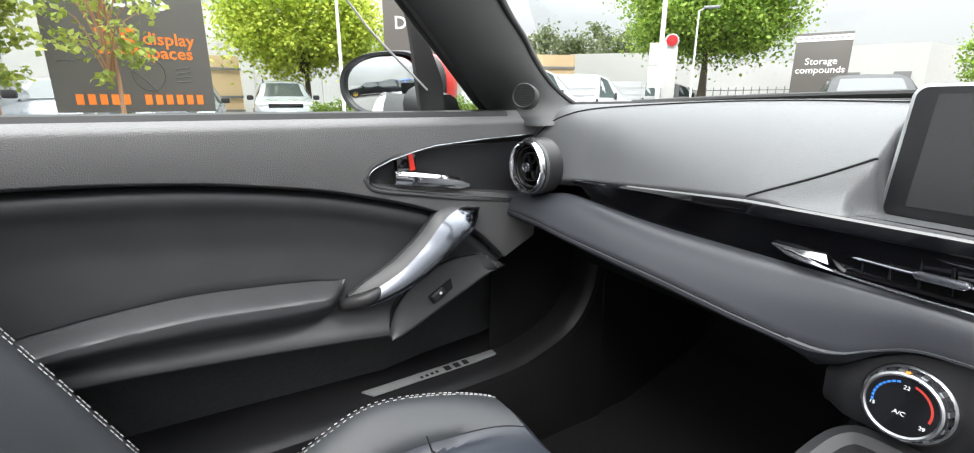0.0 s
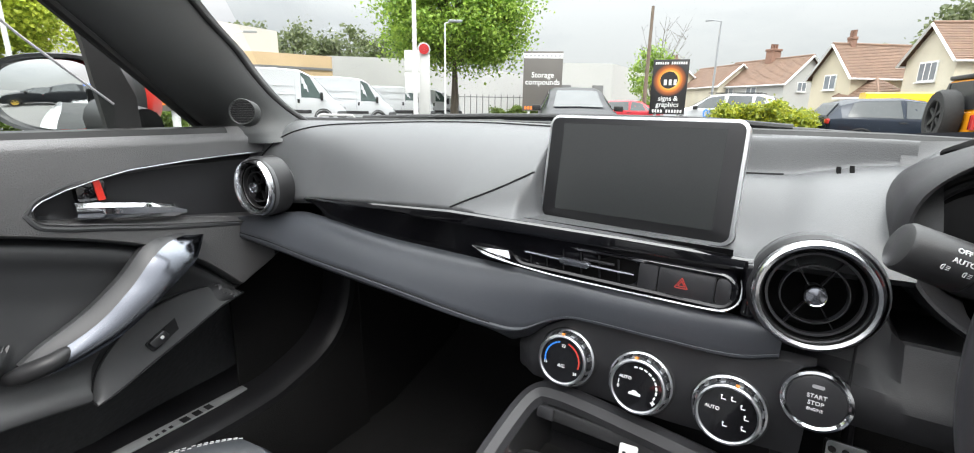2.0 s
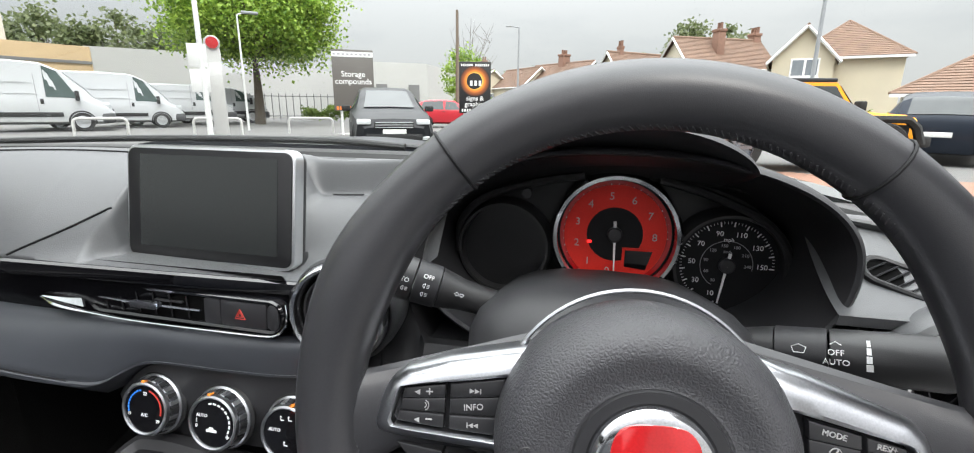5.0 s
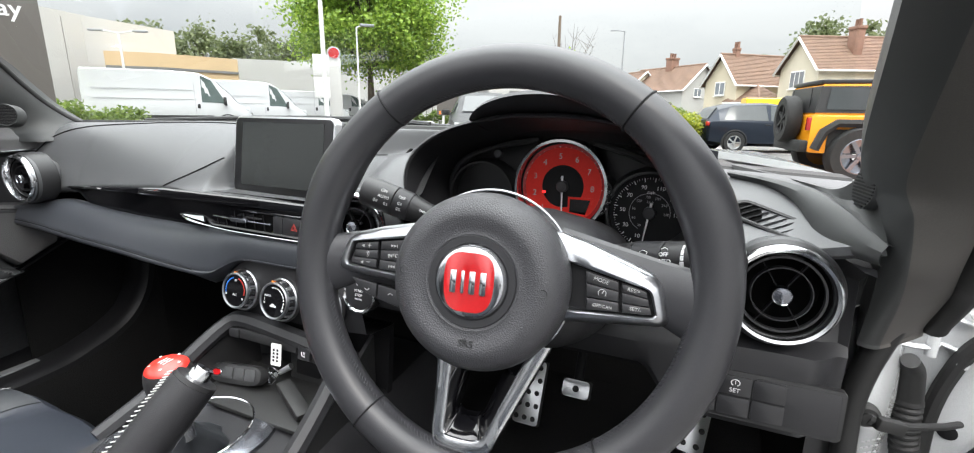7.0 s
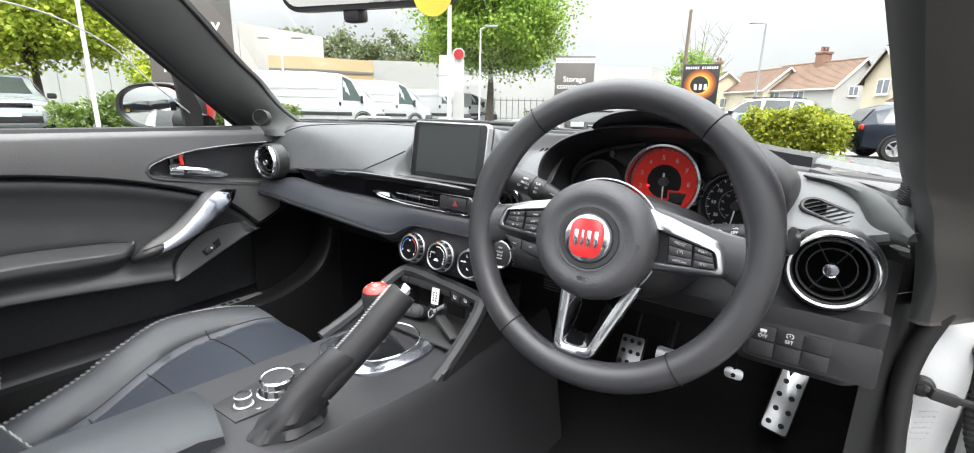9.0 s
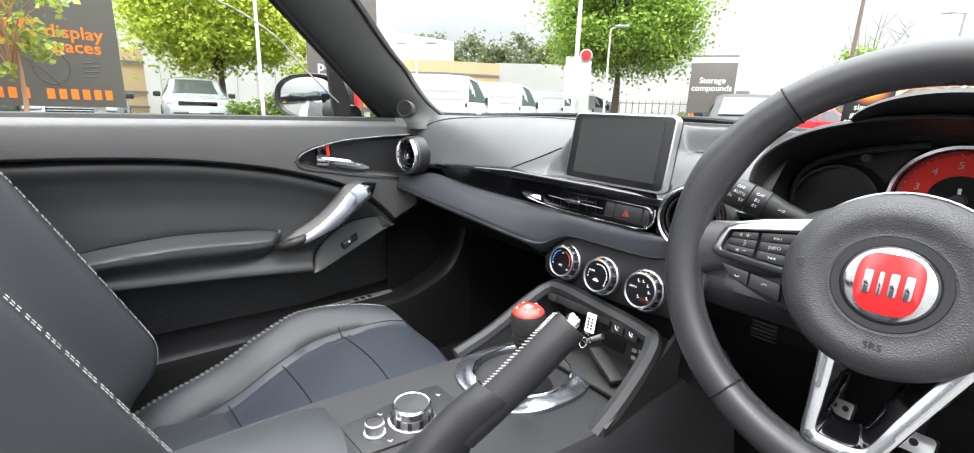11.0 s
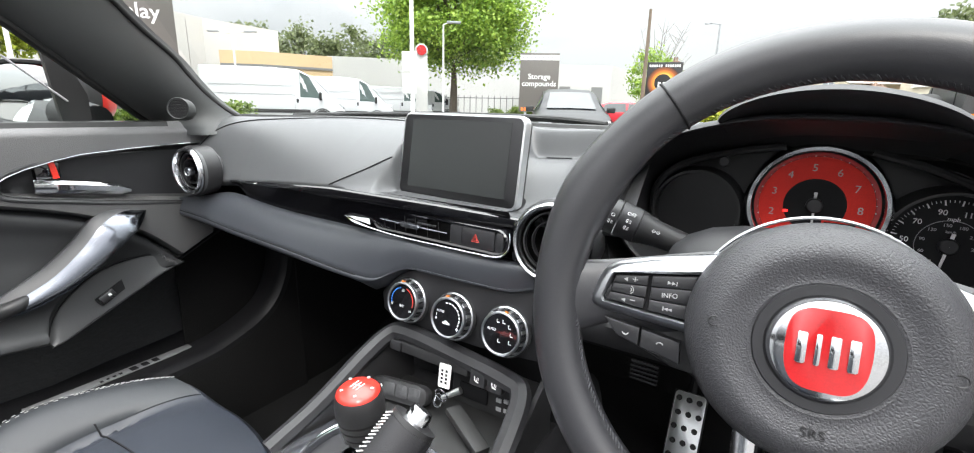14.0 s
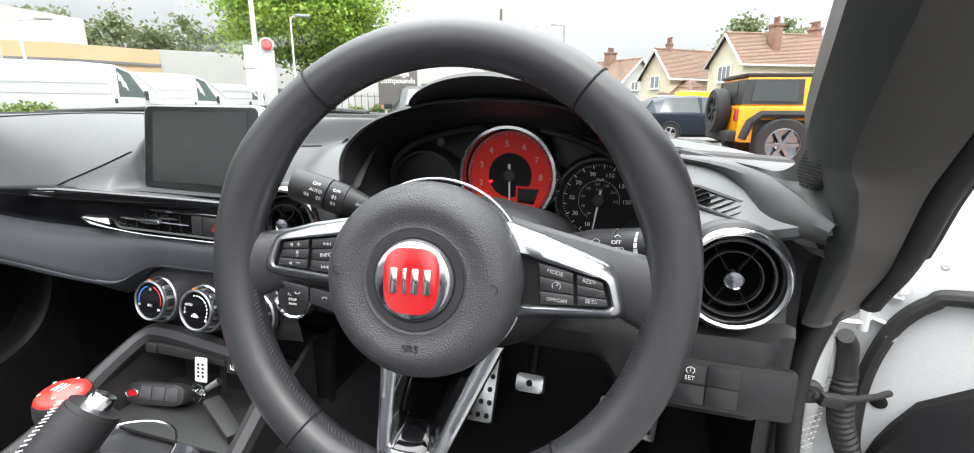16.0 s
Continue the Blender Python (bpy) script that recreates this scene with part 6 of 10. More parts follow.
# rounded cowls behind the vents
for x, y, z, tilt, r, back in ((-0.507, -0.004, 0.864, 0, 0.0415, 0.06), (0.154, 0.030, 0.846, 6, 0.0435, 0.13), (0.601, 0.034, 0.835, 4, 0.0450, 0.09)):
    bm = bmesh.new()
    shape = [(r * 1.02, -0.002), (r * 1.07, -0.008), (r * 1.06, -0.022), (r * 0.98, -0.045), (r * 0.80, -0.070), (r * 0.45, -back)] if back > 0.06 else [(r * 1.01, -0.002), (r * 1.03, -0.006), (r * 0.99, -0.014), (r * 0.88, -0.026), (r * 0.68, -0.042), (r * 0.30, -back)]
    lathe(bm, facing(x, y, z, tilt), shape, 48, caps=False)
    part("vent_cowl", bm, M["dash"], dashboard)
# two slots as thin boxes, coloured as shade
bm = bmesh.new()
for k in (0, 1):
    box(bm, Matrix.Translation(pad_point(0.1615 + 0.0095 * k, 0.80, 0.0005)) @ Matrix.Rotation(radians(24), 4, "X"), 0.0035, 0.012, 0.002)
part("sensor_slots", bm, M["hollow_shade"], dashboard)

# demister slot at the right end
bm = bmesh.new()
sx = V(0.055, -0.022, -0.016).normalized()
sz = V(0.10, -0.58, 0.80).cross(sx).cross(sx).normalized() * -1
sy = sz.cross(sx)
slot = Matrix(((sx.x, sy.x, sz.x, 0.592), (sx.y, sy.y, sz.y, 0.0905), (sx.z, sy.z, sz.z, 0.8865), (0, 0, 0, 1)))
outer_, inner_ = rounded(0.075, 0.030, 0.0145, 8), rounded(0.066, 0.0215, 0.0105, 8)
loft(bm, [[slot @ V(x, y, h) for x, y in loop_] for loop_, h in ((outer_, -0.004), ([(x * 0.99, y * 0.98) for x, y in outer_], 0.0022), ([(x * 0.95, y * 0.88) for x, y in outer_], 0.0034), (inner_, 0.0026), (inner_, -0.003))], closed=True)
ds = part("side_demister", bm, M["plastic"], dashboard)
# flat plate under the vanes with the shade of the duct in its colour
bm = bmesh.new()
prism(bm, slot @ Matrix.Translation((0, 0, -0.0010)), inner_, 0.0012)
part("demister_cavity_shade", bm, M["hollow_shade"], ds)
for k in range(8):
    bm = bmesh.new()
    box(bm, slot @ pose(-0.028 + 0.0080 * k, 0, 0.0014, 0, 30, -32), 0.0010, 0.0235, 0.0026)
    part("vane", bm, M["key"], ds)

# ---- instrument binnacle ----
binnacle = thing("instrument_binnacle", "hooded black instrument binnacle with red rev counter", "instruments", (0.378, 0.12, 0.88))


def hood_ring(a):
    """Edge of the hood at an angle, as offsets from its middle."""
    c, s = math.cos(a), math.sin(a)
    return 0.169 * math.copysign(abs(c) ** 0.92, c), (0.080 if s > 0 else 0.100) * math.copysign(abs(s) ** 0.9, s)


angles = [radians(228 - 276 * i / 95) for i in range(96)]
HX, HZ = 0.3725, 0.899
bm = bmesh.new()
rows = []
for a in angles:
    x, z = hood_ring(a)
    rows.append([V(HX + x * 0.90, 0.178, HZ - 0.012 + z * 0.78), V(HX + x * 0.95, 0.120, HZ - 0.006 + z * 0.90), V(HX + x * 0.975, 0.076, HZ + z * 0.965), V(HX + x * 0.985, 0.067, HZ + z * 0.98), V(HX + x, 0.065, HZ + z),
                 V(HX + x * 1.02, 0.068, HZ + z * 1.03), V(HX + x * 1.04, 0.080, HZ + z * 1.05), V(HX + x * 1.07, 0.11, HZ + z * 1.04), V(HX + x * 1.10, 0.15, HZ - 0.004 + z * 0.96), V(HX + x * 1.12, 0.21, HZ - 0.012 + z * 0.84)])
loft(bm, rows)
part("hood", bm, M["plastic_soft"], binnacle)
bm = bmesh.new()
rows = []
for i in range(48):
    a = radians(180 - 180 * i / 47)
    x, rise = 0.0870 * math.cos(a), math.sin(a) ** 1.3
    z0 = 0.9685 - 0.0035 * math.cos(a)
    rows.append([V(0.3785 + x * 0.92, 0.160, z0 - 0.022), V(0.3785 + x * 0.96, 0.085, z0 - 0.006 + 0.020 * rise), V(0.3785 + x * 0.985, 0.066 - 0.016 * rise, z0 + 0.027 * rise), V(0.3785 + x, 0.062 - 0.017 * rise, z0 + 0.002 + 0.030 * rise),
                 V(0.3785 + x * 1.01, 0.068 - 0.015 * rise, z0 + 0.004 + 0.032 * rise), V(0.3785 + x * 1.03, 0.11, z0 + 0.003 + 0.026 * rise), V(0.3785 + x * 1.04, 0.16, z0 - 0.004 + 0.008 * rise), V(0.3785 + x * 1.04, 0.20, z0 - 0.03)])
loft(bm, rows)
part("visor", bm, M["plastic_soft"], binnacle)
bm = bmesh.new()
prism(bm, facing(0.3725, 0.178, 0.884, 4), [(0.158 * math.cos(a), 0.080 * math.sin(a)) for a in (2 * math.pi * i / 48 for i in range(48))], 0.004)
part("cluster_panel", bm, M["plastic"], binnacle)
# raised frame that ties the three dials together
bm = bmesh.new()
tube(bm, smooth_curve([(0.224, 0.150, 0.868), (0.226, 0.149, 0.90), (0.250, 0.148, 0.926), (0.300, 0.147, 0.943), (0.345, 0.147, 0.951)], 24), 0.0040, 8)
part("cluster_ridge", bm, M["plastic"], binnacle)
bm = bmesh.new()
tube(bm, smooth_curve([(0.412, 0.147, 0.950), (0.455, 0.147, 0.938), (0.505, 0.148, 0.915), (0.528, 0.149, 0.885), (0.532, 0.150, 0.855)], 24), 0.0040, 8)
part("cluster_ridge", bm, M["plastic"], binnacle)


def dial(name, x, y, z, r, deep, ring, face, parent, label):
    m = facing(x, y, z, 3)
    bm = bmesh.new()
    lathe(bm, m, [(r * 1.16, -0.012), (r * 1.12, deep * 0.6), (r * 1.06, deep), (r * 1.0, deep), (r * 0.985, 0.0)], 56, caps=False)
    rim = part(name, bm, ring, parent, label)
    bm = bmesh.new()
    lathe(bm, m, [(r * 0.99, 0.0006), (0.0001, 0.0006)], 56, caps=False)
    part("dial_face", bm, face, rim)
    return m, rim


def needle(m, ang, length, tail, parent, mat):
    bm = bmesh.new()
    q = m @ pose(0, 0, 0.004, 0, 0, ang)
    prism(bm, q, [(-0.0014, -tail), (0.0014, -tail), (0.0006, length), (-0.0006, length)], 0.001)
    part("needle", bm, mat, parent)
    bm = bmesh.new()
    lathe(bm, m, [(0.0072, 0.001), (0.0072, 0.006), (0.0058, 0.0072), (0.0001, 0.0074)], 24, caps=False)
    part("needle_hub", bm, M["key"], parent)


def ticks(m, r0, r1, start, end, count, width, mat, parent):
    bm = bmesh.new()
    for k in range(count):
        a = start + (end - start) * k / (count - 1)
        box(bm, m @ pose(0, 0, 0.0012, 0, 0, a) @ pose((r0 + r1) / 2, 0, 0), r1 - r0, width, 0.0006)
        if count < 30:
            part("scale_mark", bm, mat, parent)
            bm = bmesh.new()
    if count >= 30:
        part("fine_scale", bm, mat, parent)


# rev counter: red ring, dark middle, orange window
m, rev = dial("rev_counter", 0.376, 0.152, 0.8955, 0.0535, 0.018, M["chrome"], M["face"], binnacle, "red rev counter with chrome bezel")
bm = bmesh.new()
lathe(bm, m, [(0.0475, 0.0008), (0.0475, 0.0016), (0.026, 0.0016), (0.026, 0.0008)], 56, caps=False)
part("red_ring", bm, M["dial_red"], rev, "red dial ring")
bm = bmesh.new()
lathe(bm, m, [(0.0515, 0.0007), (0.0515, 0.0020), (0.0478, 0.0014)], 56, caps=False)
part("outer_ring", bm, M["badge_red"], rev)
bm = bmesh.new()
prism(bm, m @ pose(0.022, -0.022, 0.0015), [(-0.014, -0.011), (0.009, -0.013), (0.017, 0.010), (-0.014, 0.010)], 0.0012)
part("window_frame", bm, M["dial_red"], rev)
bm = bmesh.new()
prism(bm, m @ pose(0.022, -0.022, 0.0027), [(-0.0115, -0.0085), (0.008, -0.0105), (0.0135, 0.0075), (-0.0115, 0.0075)], 0.0005)
part("trip_display", bm, M["face_gloss"], rev)
ticks(m, 0.043, 0.0500, 262, -2, 9, 0.0011, M["print_soft"], rev)
ticks(m, 0.046, 0.0500, 262, -2, 33, 0.0004, M["print_grey"], rev)
for k in range(9):
    a = radians(262 - 33 * k)
    lettering(str(k), m @ pose(0.0365 * math.cos(a), 0.0365 * math.sin(a), 0.0017), 0.0100, M["print_soft"], rev, "numeral")
needle(m, 182, 0.036, 0.013, rev, M["print"])
bm = bmesh.new()
prism(bm, m @ pose(-0.023, -0.008, 0.0018), rounded(0.004, 0.0026, 0.0008), 0.0004)
part("warning_light", bm, glow("warning_red", (0.9, 0.02, 0.02), 1.2), rev)
# speedometer
m, spd = dial("speedometer", 0.479, 0.158, 0.871, 0.0458, 0.012, M["plastic"], M["face"], binnacle, "black speedometer with white figures")
ticks(m, 0.0365, 0.0410, 258, -2, 16, 0.0011, M["print"], spd)
ticks(m, 0.0390, 0.0410, 258, -2, 61, 0.0004, M["print"], spd)
for k, tx in enumerate(("10", "30", "50", "70", "90", "110", "130", "150")):
    a = radians(248 - 35.5 * k)
    lettering(tx, m @ pose(0.0305 * math.cos(a), 0.0305 * math.sin(a), 0.0012), 0.0068, M["print"], spd, "numeral")
for k, tx in enumerate(("30", "60", "90", "120", "150", "180", "210", "240")):
    a = radians(236 - 34 * k)
    lettering(tx, m @ pose(0.0185 * math.cos(a), 0.0185 * math.sin(a), 0.0012), 0.0042, M["print_grey"], spd, "numeral")
bm = bmesh.new()
tube(bm, [m @ V(0.0228 * math.cos(a), 0.0228 * math.sin(a), 0.0012) for a in (radians(240 - 250 * i / 40) for i in range(41))], 0.0003, 5)
part("inner_scale", bm, M["print_grey"], spd)
lettering("mph", m @ pose(0, 0.024, 0.0012), 0.005, M["print"], spd)
lettering("km/h", m @ pose(0, 0.0125, 0.0012), 0.0036, M["print_grey"], spd)
needle(m, 172, 0.037, 0.012, spd, M["print"])
# left display
m, lft = dial("display_dial", 0.2695, 0.155, 0.876, 0.0420, 0.012, M["plastic"], M["screen_rim"], binnacle, "dark round display")
bm = bmesh.new()
lathe(bm, facing(0.292, 0.150, 0.932, 3), [(0.0055, 0), (0.0055, 0.006), (0.0045, 0.007), (0.0001, 0.007)], 20, caps=False)
part("trip_button", bm, M["key"], binnacle)
# ---- infotainment screen ----
display = thing("infotainment_screen", "switched-off touch screen with silver rim standing on the dash", "screen", (-0.002, 0.075, 0.865))
sm = facing(-0.003, 0.0745, 0.9185, 9.2, -2)
bm = bmesh.new()
prism(bm, sm @ pose(0, 0, -0.020), rounded(0.184, 0.105, 0.008), 0.018, 0.003)
part("back_shell", bm, M["plastic"], display)
bm = bmesh.new()
prism(bm, sm @ pose(0, 0, -0.012), rounded(0.1895, 0.1105, 0.010, 6), 0.012, 0.0012)
part("silver_rim", bm, M["alu"], display, "satin silver rim")
bm = bmesh.new()
prism(bm, sm @ pose(0, 0, 0.0002), rounded(0.1835, 0.1045, 0.0075, 6), 0.0012, 0.0003)
part("border", bm, M["screen_rim"], display)
bm = bmesh.new()
prism(bm, sm @ pose(0.0, 0.002, 0.0015), [(-0.0775, -0.0445), (0.0775, -0.0445), (0.0775, 0.0445), (-0.0775, 0.0445)], 0.0004)
part("screen_glass", bm, M["screen"], display)
bm = bmesh.new()
box(bm, sm @ pose(0, -0.052, -0.018), 0.19, 0.03, 0.024, 0.008)
part("foot", bm, M["plastic"], display)
bm = bmesh.new()
rows = []
for i in range(16):
    x = -0.105 + 0.200 * i / 15
    rows.append([V(x, 0.040, 0.8685), V(x, 0.046, 0.860), V(x, 0.07, 0.860), V(x, 0.095, 0.878)])
loft(bm, rows)
part("well", bm, M["dark"], display)

# ---- heater dials and start button ----
def heater_dial(x, y, z, marks, mark_angle):
    t = thing("heater_dial", "round black heater dial with knurled silver rim", "control", (x, y, z), group="heater dials")
    m = facing(x, y + 0.004, z, 12, 0) @ Matrix.Scale(0.88, 4)
    bm = bmesh.new()
    lathe(bm, m, [(0.0335, -0.020), (0.0345, -0.016), (0.0325, -0.013)], 40, caps=False)
    part("socket", bm, M["plastic"], t)
    bm = bmesh.new()
    lathe(bm, m, [(0.0325, -0.015), (0.0325, -0.012), (0.0305, -0.0105)], 48, caps=False)
    lathe(bm, m, [(0.0285, -0.001), (0.0280, 0.0022), (0.0262, 0.0032), (0.0248, 0.0024), (0.0246, 0.0)], 56, caps=False)
    part("bright_ring", bm, M["satin"], t, "satin silver rings")
    bm = bmesh.new()
    lathe(bm, m, [(0.0300, -0.0115), (0.0286, -0.001)], 56, caps=False)
    part("grip", bm, M["smoke"], t)
    for k in range(24):
        bm = bmesh.new()
        box(bm, m @ pose(0, 0, 0, 0, 0, k * 15) @ pose(0.0296, 0, -0.0060, 0, -8, 0), 0.0012, 0.0042, 0.0088)
        part("knurl", bm, M["alu"] if k % 2 else M["key"], t)
    bm = bmesh.new()
    lathe(bm, m, [(0.0249, 0.0012), (0.0001, 0.0014)], 48, caps=False)
    face = part("dial_face", bm, M["face_gloss"], t)
    bm = bmesh.new()
    box(bm, m @ pose(0, 0, 0, 0, 0, mark_angle) @ pose(0, 0.0282, -0.002, -12, 0, 0), 0.0030, 0.0024, 0.0100)
    part("pointer", bm, M["print_orange"], t, "orange pointer")
    marks(m @ pose(0, 0, 0.0014), t)
    return t


def arc_marks(m, r, a0, a1, n, w, mat, parent, name="scale"):
    bm = bmesh.new()
    for k in range(n):
        a = a0 + (a1 - a0) * k / (n - 1)
        box(bm, m @ pose(0, 0, 0, 0, 0, a) @ pose(r, 0, 0.0002), 0.0017, w, 0.0004)
    part(name, bm, mat, parent)


def temperature_marks(m, t):
    arc_marks(m, 0.0200, 190, 108, 9, 0.0026, M["print_blue"], t, "cold_scale")
    arc_marks(m, 0.0200, 72, -10, 12, 0.0027, M["print_red"], t, "warm_scale")
    for tx, x, y, s in (("15", -0.0190, -0.0068, 0.0044), ("22", 0.0, 0.0160, 0.0048), ("29", 0.0165, -0.0115, 0.0044), ("A/C", 0, -0.0065, 0.0052)):
        lettering(tx, m @ pose(x, y, 0.0002), s, M["print"], t, "numeral")


def fan_marks(m, t):
    arc_marks(m, 0.0195, 100, -20, 9, 0.0034, M["print"], t, "fan_scale")
    for tx, x, y, s in (("AUTO", -0.0125, 0.0065, 0.0046), ("0", -0.0185, -0.0045, 0.0050)):
        lettering(tx, m @ pose(x, y, 0.0002), s, M["print"], t, "numeral")
    bm = bmesh.new()
    box(bm, m @ pose(-0.0185, 0.001, 0.0002), 0.0007, 0.004, 0.0004)
    prism(bm, m @ pose(-0.001, -0.0075, 0.0001), [(-0.006, -0.002), (0.006, -0.002), (0.006, 0.0005), (0.003, 0.001), (0.0012, 0.003), (-0.0025, 0.003), (-0.0035, 0.001), (-0.006, 0.0005)], 0.0003)
    for a in range(0, 360, 90):
        box(bm, m @ pose(0.0175, -0.012, 0.0002) @ pose(0, 0, 0, 0, 0, a) @ pose(0.0013, 0, 0), 0.0018, 0.0012, 0.0004)
    part("fan_symbols", bm, M["print"], t)


def air_marks(m, t):
    lettering("AUTO", m @ pose(-0.0130, 0.0030, 0.0002), 0.0046, M["print"], t, "numeral")
    bm = bmesh.new()
    for x, y in ((-0.0055, 0.0150), (0.0030, 0.0155), (0.0115, 0.0105), (0.0155, 0.0015), (0.0145, -0.0085), (-0.001, -0.0095)):
        q = m @ pose(x, y, 0.0002)
        lathe(bm, q @ pose(-0.001, 0.0015, 0), [(0.0009, 0), (0.0001, 0.0002)], 8, caps=False)
        box(bm, q @ pose(-0.001, -0.0008, 0, 0, 0, 15), 0.0009, 0.0028, 0.0003)
        box(bm, q @ pose(0.0010, -0.0016, 0), 0.0032, 0.0009, 0.0003)
    part("airflow_symbols", bm, M["print"], t)


heater_dial(-0.036, 0.003, 0.7405, temperature_marks, 4)
heater_dial(0.0375, 0.001, 0.7390, fan_marks, 8)
heater_dial(0.1105, 0.001, 0.7400, air_marks, -10)

starter = thing("start_button", "black engine start button in a chrome ring", "control", (0.167, 0.02, 0.767))
m = facing(0.167, 0.017, 0.767, 8, 0)
bm = bmesh.new()
lathe(bm, m, [(0.0245, -0.012), (0.0245, 0.000), (0.0235, 0.0025), (0.0215, 0.0030), (0.0200, 0.0015), (0.0198, -0.002)], 44, caps=False)
part("chrome_ring", bm, M["chrome"], starter, "chrome ring")
bm = bmesh.new()
lathe(bm, m, [(0.0198, -0.004), (0.0196, 0.0012), (0.0185, 0.0018), (0.0001, 0.0012)], 40, caps=False)
part("button_face", bm, M["key"], starter)
for tx, y, s in (("START", 0.0038, 0.0044), ("STOP", -0.0016, 0.0044), ("ENGINE", -0.0066, 0.0030)):
    lettering(tx, m @ pose(0, y, 0.0018), s, M["print"], starter)
bm = bmesh.new()
prism(bm, m @ pose(0, 0.0115, 0.0014), rounded(0.008, 0.0028, 0.0012), 0.0004)
part("lamp_window", bm, M["print_grey"], starter)

# ---- switch panel low on the right ----
sw = thing("switch_panel", "small black switch panel with two live keys", "switches", (0.574, 0.03, 0.737))
swm = facing(0.576, 0.0265, 0.737, 4, 0)
bm = bmesh.new()
prism(bm, swm @ pose(0.019, 0, -0.006), rounded(0.128, 0.046, 0.004), 0.0068, 0.001)
part("bezel", bm, M["plastic"], sw)
for r in (0, 1):
    for c in range(3):
        bm = bmesh.new()
        prism(bm, swm @ pose(-0.027 + 0.027 * c, 0.0098 - 0.0195 * r, 0.001), rounded(0.0255, 0.0175, 0.0015), 0.002, 0.0005)
        part("switch_key", bm, M["key"], sw)
for tx, x in (("OFF", -0.027), ("SET", 0.0)):
    lettering(tx, swm @ pose(x, 0.0055, 0.0031), 0.0055, M["print"], sw)
bm = bmesh.new()
box(bm, swm @ pose(-0.027, 0.0125, 0.0032), 0.007, 0.0032, 0.0003)
for s in (-1, 1):
    tube(bm, [swm @ V(s * 0.0016 - 0.027, 0.0105, 0.0032), swm @ V(s * 0.0022 - 0.027, 0.0085, 0.0032)], 0.0004, 4)
tube(bm, [swm @ V(0.0035 * math.cos(a), 0.0128 + 0.0030 * math.sin(a), 0.0032) for a in (radians(-60 + 300 * i / 14) for i in range(15))], 0.0004, 4)
box(bm, swm @ pose(0, 0.0130, 0.0032), 0.0006, 0.003, 0.0003)
part("symbols", bm, M["print"], sw)
bm = bmesh.new()
prism(bm, swm @ pose(0.0475, 0, 0.0002), rounded(0.064, 0.040, 0.003), 0.0014, 0.0005)
part("blank_plate", bm, M["plastic_soft"], sw)

# ---- steering wheel ----
wheel = thing("steering_wheel", "black leather three-spoke steering wheel with silver spokes", "steering wheel", (0.384, -0.086, 0.86))
WM = facing(0.384, -0.0858, 0.8597, 13.5, 6.2)
bm = bmesh.new()
RR, N = 0.163, 120
rings = []
for i in range(N):
    a = 2 * math.pi * i / N
    # thumb swellings at ten and two, flat spots between the grips
    swell = 1 + 0.17 * math.exp(-((math.degrees(a) % 360 - 24) / 13) ** 2) + 0.17 * math.exp(-((math.degrees(a) % 360 - 156) / 13) ** 2)
    tr, tz = 0.0172 * swell, 0.0165 * (1 + (swell - 1) * 0.5)
    c, s = math.cos(a), math.sin(a)
    ring = []
    for k in range(18):
        b = 2 * math.pi * k / 18
        rr = RR + tr * math.cos(b)
        ring.append(bm.verts.new(WM @ V(rr * c, rr * s, tz * math.sin(b))))
    rings.append(ring)
for a, b in zip(rings, rings[1:] + rings[:1]):
    face_loop(bm, a, b)
part("rim", bm, M["wheel"], wheel, "smooth black leather rim")
for a in (52, 128, 233, 307):
    bm = bmesh.new()
    c, s = math.cos(radians(a)), math.sin(radians(a))
    pts = [WM @ V((RR + 0.0175 * math.cos(b)) * c, (RR + 0.0175 * math.cos(b)) * s, 0.0168 * math.sin(b)) for b in (2 * math.pi * k / 24 for k in range(24))]
    tube(bm, pts, 0.0009, 6, closed=True)
    part("leather_joint", bm, M["dark"], wheel)
bm = bmesh.new()
for i in range(280):
    a = 2 * math.pi * i / 280
    c, s = math.cos(a), math.sin(a)
    r0, r1 = RR - 0.0172, RR - 0.0160
    tube(bm, [WM @ V(r0 * c, r0 * s, 0.002), WM @ V(r1 * math.cos(a + 0.018), r1 * math.sin(a + 0.018), 0.0062)], 0.00045, 5)
part("rim_stitching", bm, M["thread_dark"], wheel)
